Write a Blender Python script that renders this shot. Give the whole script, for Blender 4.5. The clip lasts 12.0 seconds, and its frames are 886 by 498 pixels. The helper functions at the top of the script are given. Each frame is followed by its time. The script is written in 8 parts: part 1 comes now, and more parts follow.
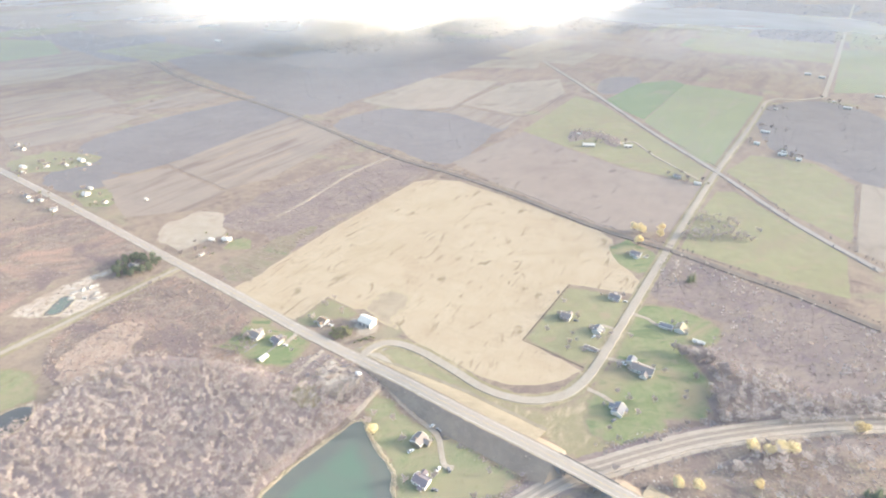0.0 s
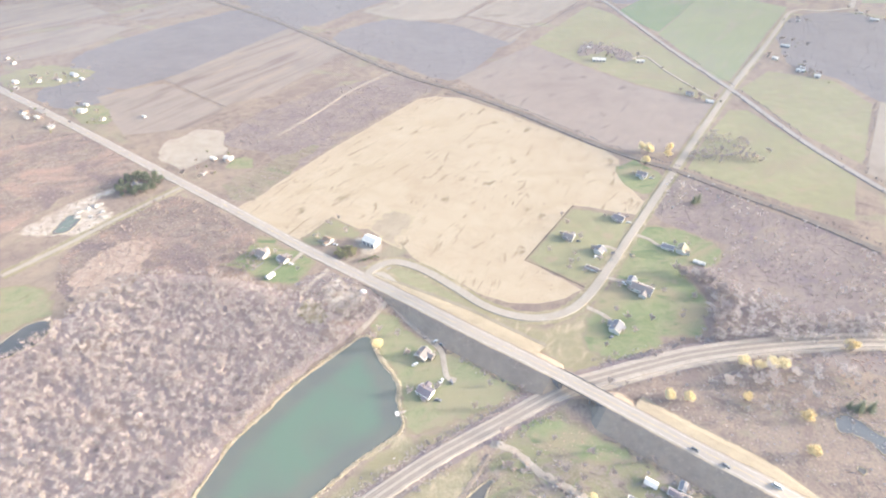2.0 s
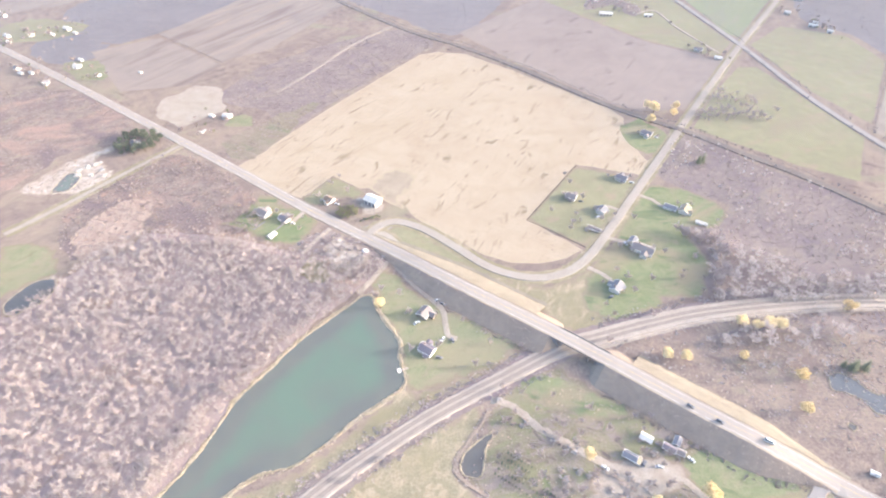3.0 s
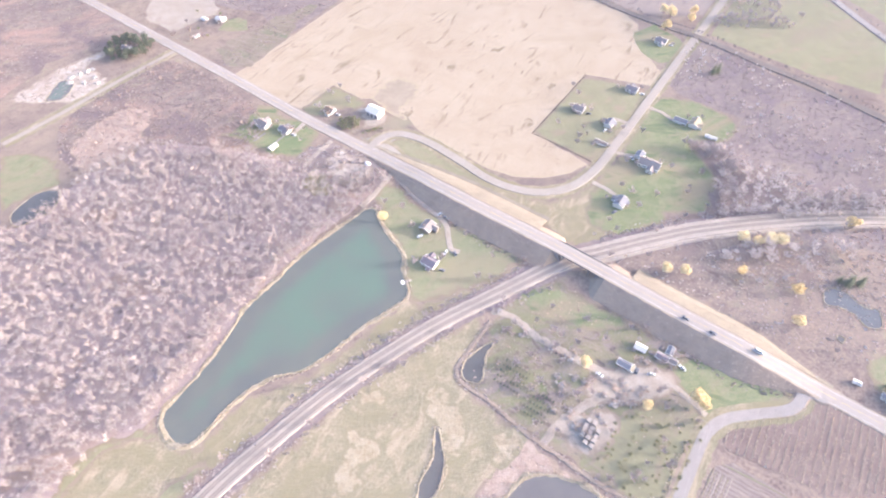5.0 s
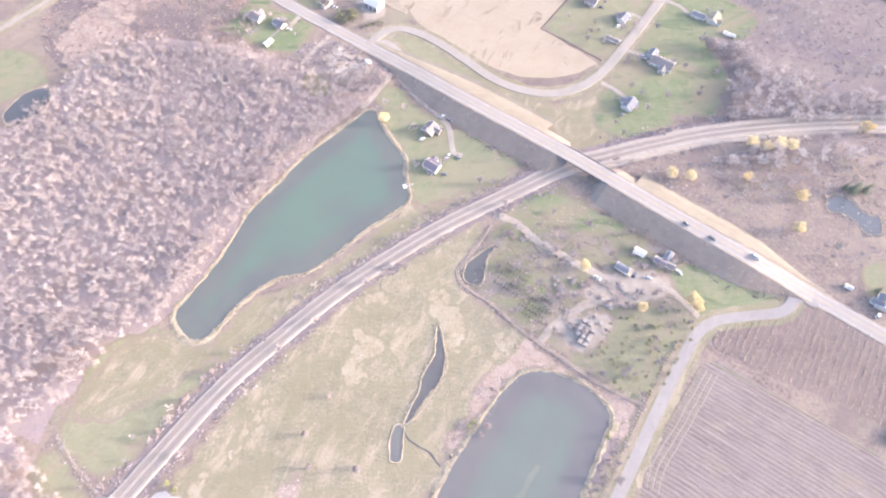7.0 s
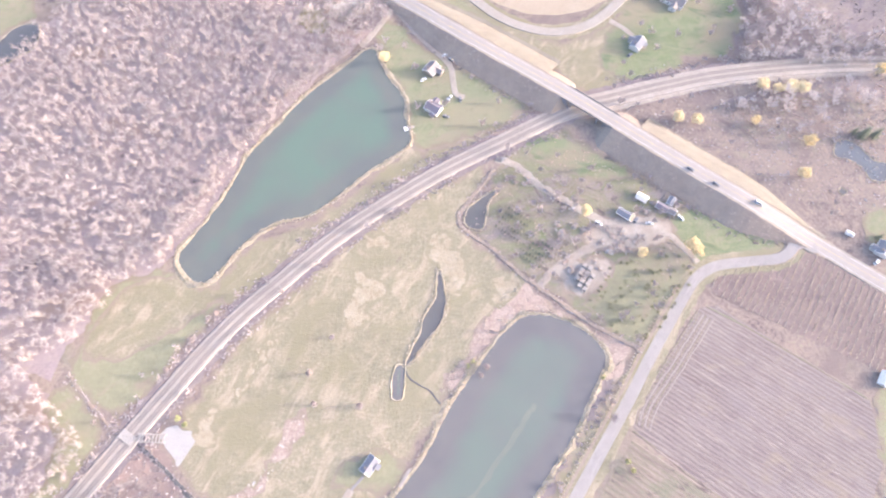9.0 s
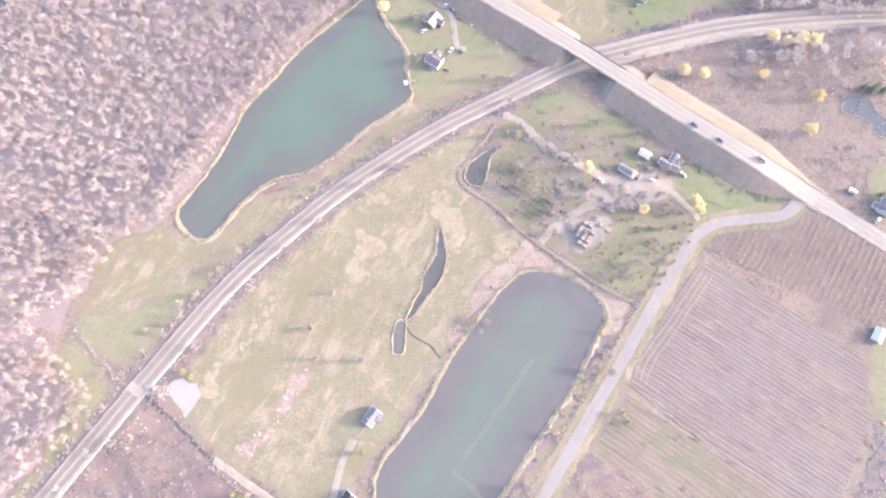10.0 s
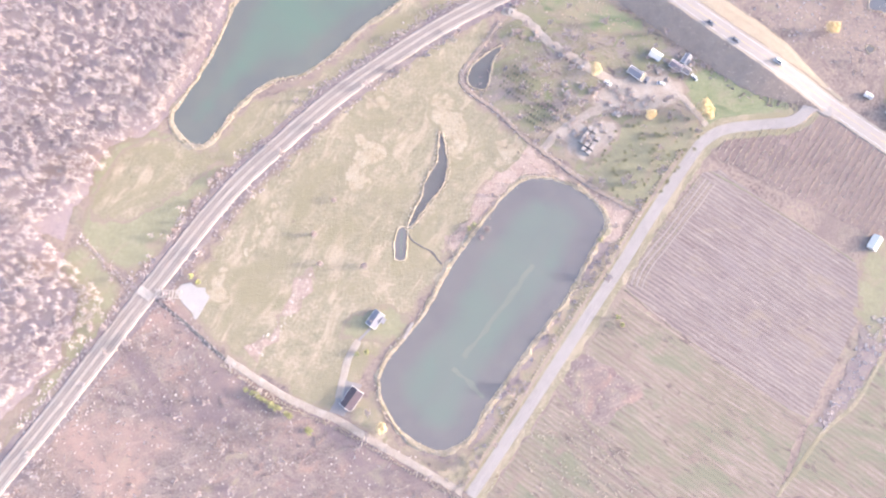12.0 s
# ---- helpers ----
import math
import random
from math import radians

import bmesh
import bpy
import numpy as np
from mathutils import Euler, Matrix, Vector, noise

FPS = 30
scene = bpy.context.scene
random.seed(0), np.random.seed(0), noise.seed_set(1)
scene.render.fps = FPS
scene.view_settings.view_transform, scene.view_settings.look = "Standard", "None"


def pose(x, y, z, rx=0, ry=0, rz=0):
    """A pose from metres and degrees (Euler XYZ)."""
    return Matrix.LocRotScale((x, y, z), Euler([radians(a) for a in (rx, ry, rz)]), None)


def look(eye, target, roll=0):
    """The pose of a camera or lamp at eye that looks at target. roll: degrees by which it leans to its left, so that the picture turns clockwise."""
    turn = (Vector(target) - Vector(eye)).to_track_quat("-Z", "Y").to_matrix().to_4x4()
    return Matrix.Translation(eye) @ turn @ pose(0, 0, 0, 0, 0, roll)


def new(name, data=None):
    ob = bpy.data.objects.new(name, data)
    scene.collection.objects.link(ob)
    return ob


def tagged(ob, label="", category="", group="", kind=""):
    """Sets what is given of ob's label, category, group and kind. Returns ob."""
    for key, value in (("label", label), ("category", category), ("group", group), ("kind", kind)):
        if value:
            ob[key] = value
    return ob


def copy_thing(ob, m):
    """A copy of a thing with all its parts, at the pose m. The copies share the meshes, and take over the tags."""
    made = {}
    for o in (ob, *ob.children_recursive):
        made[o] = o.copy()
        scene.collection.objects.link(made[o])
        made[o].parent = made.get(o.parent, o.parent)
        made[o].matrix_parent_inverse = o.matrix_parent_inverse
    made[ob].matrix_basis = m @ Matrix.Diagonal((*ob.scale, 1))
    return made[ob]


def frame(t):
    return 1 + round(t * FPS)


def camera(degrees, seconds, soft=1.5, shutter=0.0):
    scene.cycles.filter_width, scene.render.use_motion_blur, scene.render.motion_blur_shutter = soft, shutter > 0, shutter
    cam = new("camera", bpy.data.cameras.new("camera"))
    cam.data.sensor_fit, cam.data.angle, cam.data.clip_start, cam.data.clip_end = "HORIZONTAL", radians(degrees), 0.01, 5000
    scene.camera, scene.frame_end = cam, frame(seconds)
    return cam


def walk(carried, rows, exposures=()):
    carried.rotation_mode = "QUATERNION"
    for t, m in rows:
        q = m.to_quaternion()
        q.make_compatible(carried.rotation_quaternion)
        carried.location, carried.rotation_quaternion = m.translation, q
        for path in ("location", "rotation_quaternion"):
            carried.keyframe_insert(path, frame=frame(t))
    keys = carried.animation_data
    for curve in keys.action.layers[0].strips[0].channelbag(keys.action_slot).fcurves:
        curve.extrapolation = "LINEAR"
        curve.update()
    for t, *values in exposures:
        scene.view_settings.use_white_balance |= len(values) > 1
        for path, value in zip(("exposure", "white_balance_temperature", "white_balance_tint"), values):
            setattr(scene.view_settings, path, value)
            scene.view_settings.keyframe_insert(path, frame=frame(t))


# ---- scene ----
from mathutils import geometry

# ---- camera: it stays over one spot and tips from the far fields down to the ponds ----
cam = camera(78.2, 12.0, soft=2.0)
EYE = 300.0
# seconds, yaw, pitch, roll in degrees
ROWS = [
    (0.0, -1.11, -29.7, -0.1),
    (0.5, -1.02, -31.55, -0.06),
    (1.0, -0.91, -33.72, -0.11),
    (1.5, -0.81, -35.93, -0.08),
    (2.0, -0.67, -38.07, -0.08),
    (2.5, -0.57, -40.1, -0.09),
    (2.7, -0.53, -40.98, -0.1),
    (4.3, -0.18, -47.95, -0.2),
    (4.5, -0.14, -48.88, -0.22),
    (5.0, -0.02, -51.32, -0.21),
    (5.5, 0.1, -53.79, -0.19),
    (6.0, 0.16, -56.29, -0.25),
    (6.5, 0.24, -58.77, -0.3),
    (7.0, 0.31, -61.37, -0.3),
    (7.2, 0.33, -62.15, -0.31),
    (8.8, 0.49, -66.25, -0.4),
    (9.0, 0.51, -67.21, -0.41),
    (9.5, 0.59, -69.46, -0.4),
    (10.0, 0.57, -71.75, -0.47),
    (10.5, 0.61, -74.2, -0.49),
    (11.0, 0.66, -76.65, -0.46),
    (11.5, 0.74, -79.25, -0.44),
    (12.0, 0.75, -81.49, -0.43),
]
LIGHTING = [
    (0.0, 2.44, 5960, 3.5),
    (2.7, 2.56, 5840, 10.5),
    (4.5, 2.55, 5660, 19.0),
    (7.2, 2.56, 5660, 19.0),
    (9.0, 2.58, 5700, 19.0),
    (12.0, 2.59, 5740, 20.0),
]
walk(cam, [(t, pose(0, 0, EYE, 90 + p, 0, y) @ pose(0, 0, 0, 0, 0, -r)) for t, y, p, r in ROWS], LIGHTING)

# ---- sky and sun: low hazy sun from the right ----
SUN_UP, SUN_SIDE = 13.0, 3.0  # elevation; degrees from +x towards +y
world = bpy.data.worlds.new("sky")
scene.world = world
world.use_nodes = True
wn = world.node_tree.nodes
sky = wn.new("ShaderNodeTexSky")
sky.sky_type = "NISHITA"
sky.sun_disc = False
sky.sun_elevation = radians(SUN_UP)
sky.sun_rotation = radians(90 - SUN_SIDE)
sky.air_density, sky.dust_density, sky.ozone_density = 1.0, 6.0, 0.6
wn["Background"].inputs["Strength"].default_value = 0.15
world.node_tree.links.new(sky.outputs[0], wn["Background"].inputs["Color"])
sun = new("sun", bpy.data.lights.new("sun", "SUN"))
sun.data.energy, sun.data.angle, sun.data.color = 1.55, radians(3.0), (1.0, 0.91, 0.8)
su, sa = radians(SUN_UP), radians(SUN_SIDE)
sun.matrix_world = look((500 * math.cos(sa) * math.cos(su), 500 * math.sin(sa) * math.cos(su), 500 * math.sin(su)), (0, 0, 0))


# ---- materials ----
def tone(r, g, b, k=0.4):
    """A base colour from a bright-light 0-255 colour, scaled to true reflectance."""
    c = [((v / 255 + 0.055) / 1.055) ** 2.4 if v > 10 else v / 255 / 12.92 for v in (r, g, b)]
    return (c[0] * k, c[1] * k, c[2] * k, 1.0)


def knot(tree, kind, **values):
    n = tree.nodes.new(kind)
    for key, value in values.items():
        n.inputs[key].default_value = value
    return n


def surface(name, stops, sizes=(70, 11, 1.6), shares=(0.4, 0.35, 0.25), rough=0.95, bump=0.4, rows=None, spread=1.9, overlays=(), margin=None, fray=(0.5, 1.0)):
    """A matt ground or wall surface: three scales of noise through a ramp of colours, and row marks (angle, spacing, share)."""
    m = bpy.data.materials.new(name)
    m.use_nodes = True
    t = m.node_tree
    link = t.links.new
    bsdf = t.nodes["Principled BSDF"]
    bsdf.inputs["Roughness"].default_value = rough
    bsdf.inputs["Specular IOR Level"].default_value = 0.15
    place = t.nodes.new("ShaderNodeNewGeometry").outputs["Position"]
    total = None
    last = None
    if bump > 0.2:
        shares = shares[:2] + (shares[2] * 1.8,)
    for size, share in zip(sizes, shares):
        n = knot(t, "ShaderNodeTexNoise", Scale=1.0 / size, Detail=4.0, Roughness=0.6, Distortion=0.4)
        link(place, n.inputs["Vector"])
        mul = t.nodes.new("ShaderNodeMath")
        mul.operation = "MULTIPLY_ADD"
        mul.inputs[1].default_value = share * spread
        mul.inputs[2].default_value = 0.5 - 0.5 * spread * sum(shares) if total is None else 0.0
        link(n.outputs["Fac"], mul.inputs[0])
        if total is not None:
            link(total, mul.inputs[2])
        total = last = mul.outputs[0]
    if rows:
        angle, spacing, share = rows
        turn = t.nodes.new("ShaderNodeVectorRotate")
        turn.rotation_type = "Z_AXIS"
        turn.inputs["Angle"].default_value = radians(-angle)
        link(place, turn.inputs["Vector"])
        wave = knot(t, "ShaderNodeTexWave", Scale=0.314 / spacing, Distortion=3.0, Detail=3.0)
        wave.inputs["Detail Scale"].default_value = 0.6
        wave.bands_direction = "Y"
        link(turn.outputs[0], wave.inputs["Vector"])
        add = t.nodes.new("ShaderNodeMath")
        add.operation = "MULTIPLY_ADD"
        add.inputs[1].default_value = share
        link(wave.outputs["Fac"], add.inputs[0])
        sub = t.nodes.new("ShaderNodeMath")
        sub.operation = "SUBTRACT"
        sub.inputs[1].default_value = share * 0.5
        link(total, sub.inputs[0])
        link(sub.outputs[0], add.inputs[2])
        total = last = add.outputs[0]
    ramp = t.nodes.new("ShaderNodeValToRGB")
    els = ramp.color_ramp.elements
    for i, (at, colour) in enumerate(stops):
        e = els[i] if i < 2 else els.new(at)
        e.position, e.color = at, colour
    link(total, ramp.inputs["Fac"])
    colour_out = ramp.outputs["Color"]
    for i, (long, wide, angle, low, high, over) in enumerate(overlays):
        turn = t.nodes.new("ShaderNodeMapping")
        turn.vector_type = "TEXTURE"
        turn.inputs["Rotation"].default_value = (0, 0, radians(angle))
        turn.inputs["Scale"].default_value = (long, wide, 50.0)
        turn.inputs["Location"].default_value = (37.0 * i, 11.0 * i, 5.0 * i)
        link(place, turn.inputs["Vector"])
        n = knot(t, "ShaderNodeTexNoise", Scale=1.0, Detail=4.0, Roughness=0.62, Distortion=0.7)
        link(turn.outputs[0], n.inputs["Vector"])
        fade = knot(t, "ShaderNodeMapRange")
        fade.inputs["From Min"].default_value, fade.inputs["From Max"].default_value = low, high
        link(n.outputs["Fac"], fade.inputs["Value"])
        mix = t.nodes.new("ShaderNodeMixRGB")
        mix.inputs[2].default_value = over
        link(fade.outputs["Result"], mix.inputs[0])
        link(colour_out, mix.inputs[1])
        colour_out = mix.outputs[0]
    if margin:
        # the cover thins out towards its outline
        att = t.nodes.new("ShaderNodeAttribute")
        att.attribute_name = "edge"
        n = knot(t, "ShaderNodeTexNoise", Scale=0.16, Detail=5.0, Roughness=0.65)
        link(place, n.inputs["Vector"])
        add = t.nodes.new("ShaderNodeMath")
        add.operation = "MULTIPLY_ADD"
        add.inputs[1].default_value = 1.3
        wide = t.nodes.new("ShaderNodeMath")
        wide.operation = "MULTIPLY_ADD"
        wide.inputs[1].default_value, wide.inputs[2].default_value = 3.2, -1.6
        link(n.outputs["Fac"], wide.inputs[0])
        link(att.outputs["Fac"], add.inputs[0])
        link(wide.outputs[0], add.inputs[2])
        fade = knot(t, "ShaderNodeMapRange")
        fade.inputs["From Min"].default_value, fade.inputs["From Max"].default_value = fray
        link(add.outputs[0], fade.inputs["Value"])
        mix = t.nodes.new("ShaderNodeMixRGB")
        mix.inputs[2].default_value = margin
        link(fade.outputs["Result"], mix.inputs[0])
        link(colour_out, mix.inputs[1])
        colour_out = mix.outputs[0]
    link(colour_out, bsdf.inputs["Base Color"])
    if bump:
        b = knot(t, "ShaderNodeBump", Strength=bump, Distance=0.5)
        link(last, b.inputs["Height"])
        link(b.outputs[0], bsdf.inputs["Normal"])
    return m


def leafy(name, dark, light, vary=0.5, sheen=0.0):
    """Bark, twigs or leaves: each twig or leaf takes its own shade between two colours, and each tree its own tone."""
    m = bpy.data.materials.new(name)
    m.use_nodes = True
    t = m.node_tree
    link = t.links.new
    bsdf = t.nodes["Principled BSDF"]
    bsdf.inputs["Roughness"].default_value = 0.9
    bsdf.inputs["Specular IOR Level"].default_value = 0.1
    geo = t.nodes.new("ShaderNodeNewGeometry")
    n = knot(t, "ShaderNodeTexNoise", Scale=0.022, Detail=3.0)
    link(geo.outputs["Position"], n.inputs["Vector"])
    own = t.nodes.new("ShaderNodeAttribute")
    own.attribute_name = "tone"
    mix = t.nodes.new("ShaderNodeMath")
    mix.operation = "MULTIPLY_ADD"
    mix.inputs[1].default_value = vary * 0.5
    link(geo.outputs["Random Per Island"], mix.inputs[0])
    sub = t.nodes.new("ShaderNodeMath")
    sub.operation = "MULTIPLY_ADD"
    sub.inputs[1].default_value = 0.55
    low = t.nodes.new("ShaderNodeMath")
    low.operation = "MULTIPLY_ADD"
    low.inputs[1].default_value, low.inputs[2].default_value = 1.6, -0.78
    link(n.outputs["Fac"], low.inputs[0])
    link(own.outputs["Fac"], sub.inputs[0])
    link(low.outputs[0], sub.inputs[2])
    link(sub.outputs[0], mix.inputs[2])
    ramp = t.nodes.new("ShaderNodeValToRGB")
    ramp.color_ramp.elements[0].color, ramp.color_ramp.elements[1].color = dark, light
    link(mix.outputs[0], ramp.inputs["Fac"])
    link(ramp.outputs["Color"], bsdf.inputs["Base Color"])
    return m


def water(name, deep, shoal, clear):
    """Murky water with silt streaks and small ripples; clear: the colour of the deeper middle."""
    m = surface(name, ((0.25, deep), (0.8, shoal)), sizes=(46, 15, 3), shares=(0.6, 0.3, 0.1), rough=0.25, bump=0.0, spread=2.2)
    t = m.node_tree
    bsdf = t.nodes["Principled BSDF"]
    bsdf.inputs["Specular IOR Level"].default_value = 0.3
    n = knot(t, "ShaderNodeTexNoise", Scale=0.6, Detail=4.0)
    b = knot(t, "ShaderNodeBump", Strength=0.12, Distance=0.3)
    geo = t.nodes.new("ShaderNodeNewGeometry")
    t.links.new(geo.outputs["Position"], n.inputs["Vector"])
    t.links.new(n.outputs["Fac"], b.inputs["Height"])
    t.links.new(b.outputs[0], bsdf.inputs["Normal"])
    att = t.nodes.new("ShaderNodeAttribute")
    att.attribute_name = "depth"
    wide = knot(t, "ShaderNodeTexNoise", Scale=0.02, Detail=5.0, Distortion=1.6)
    t.links.new(geo.outputs["Position"], wide.inputs["Vector"])
    add = t.nodes.new("ShaderNodeMath")
    add.operation = "ADD"
    t.links.new(att.outputs["Fac"], add.inputs[0])
    t.links.new(wide.outputs["Fac"], add.inputs[1])
    fade = knot(t, "ShaderNodeMapRange")
    fade.inputs["From Min"].default_value, fade.inputs["From Max"].default_value = 1.0, 1.6
    t.links.new(add.outputs[0], fade.inputs["Value"])
    mix = t.nodes.new("ShaderNodeMixRGB")
    mix.inputs[2].default_value = clear
    old = bsdf.inputs["Base Color"].links[0].from_socket
    t.links.new(fade.outputs["Result"], mix.inputs[0])
    t.links.new(old, mix.inputs[1])
    t.links.new(mix.outputs[0], bsdf.inputs["Base Color"])
    return m


def plain(name, colour, rough=0.7, metal=0.0, size=1.5):
    d = tuple(c * 0.82 for c in colour[:3]) + (1.0,)
    m = surface(name, ((0.2, d), (0.8, colour)), sizes=(size * 6, size, size * 0.2), rough=rough, bump=0.1)
    m.node_tree.nodes["Principled BSDF"].inputs["Metallic"].default_value = metal
    return m


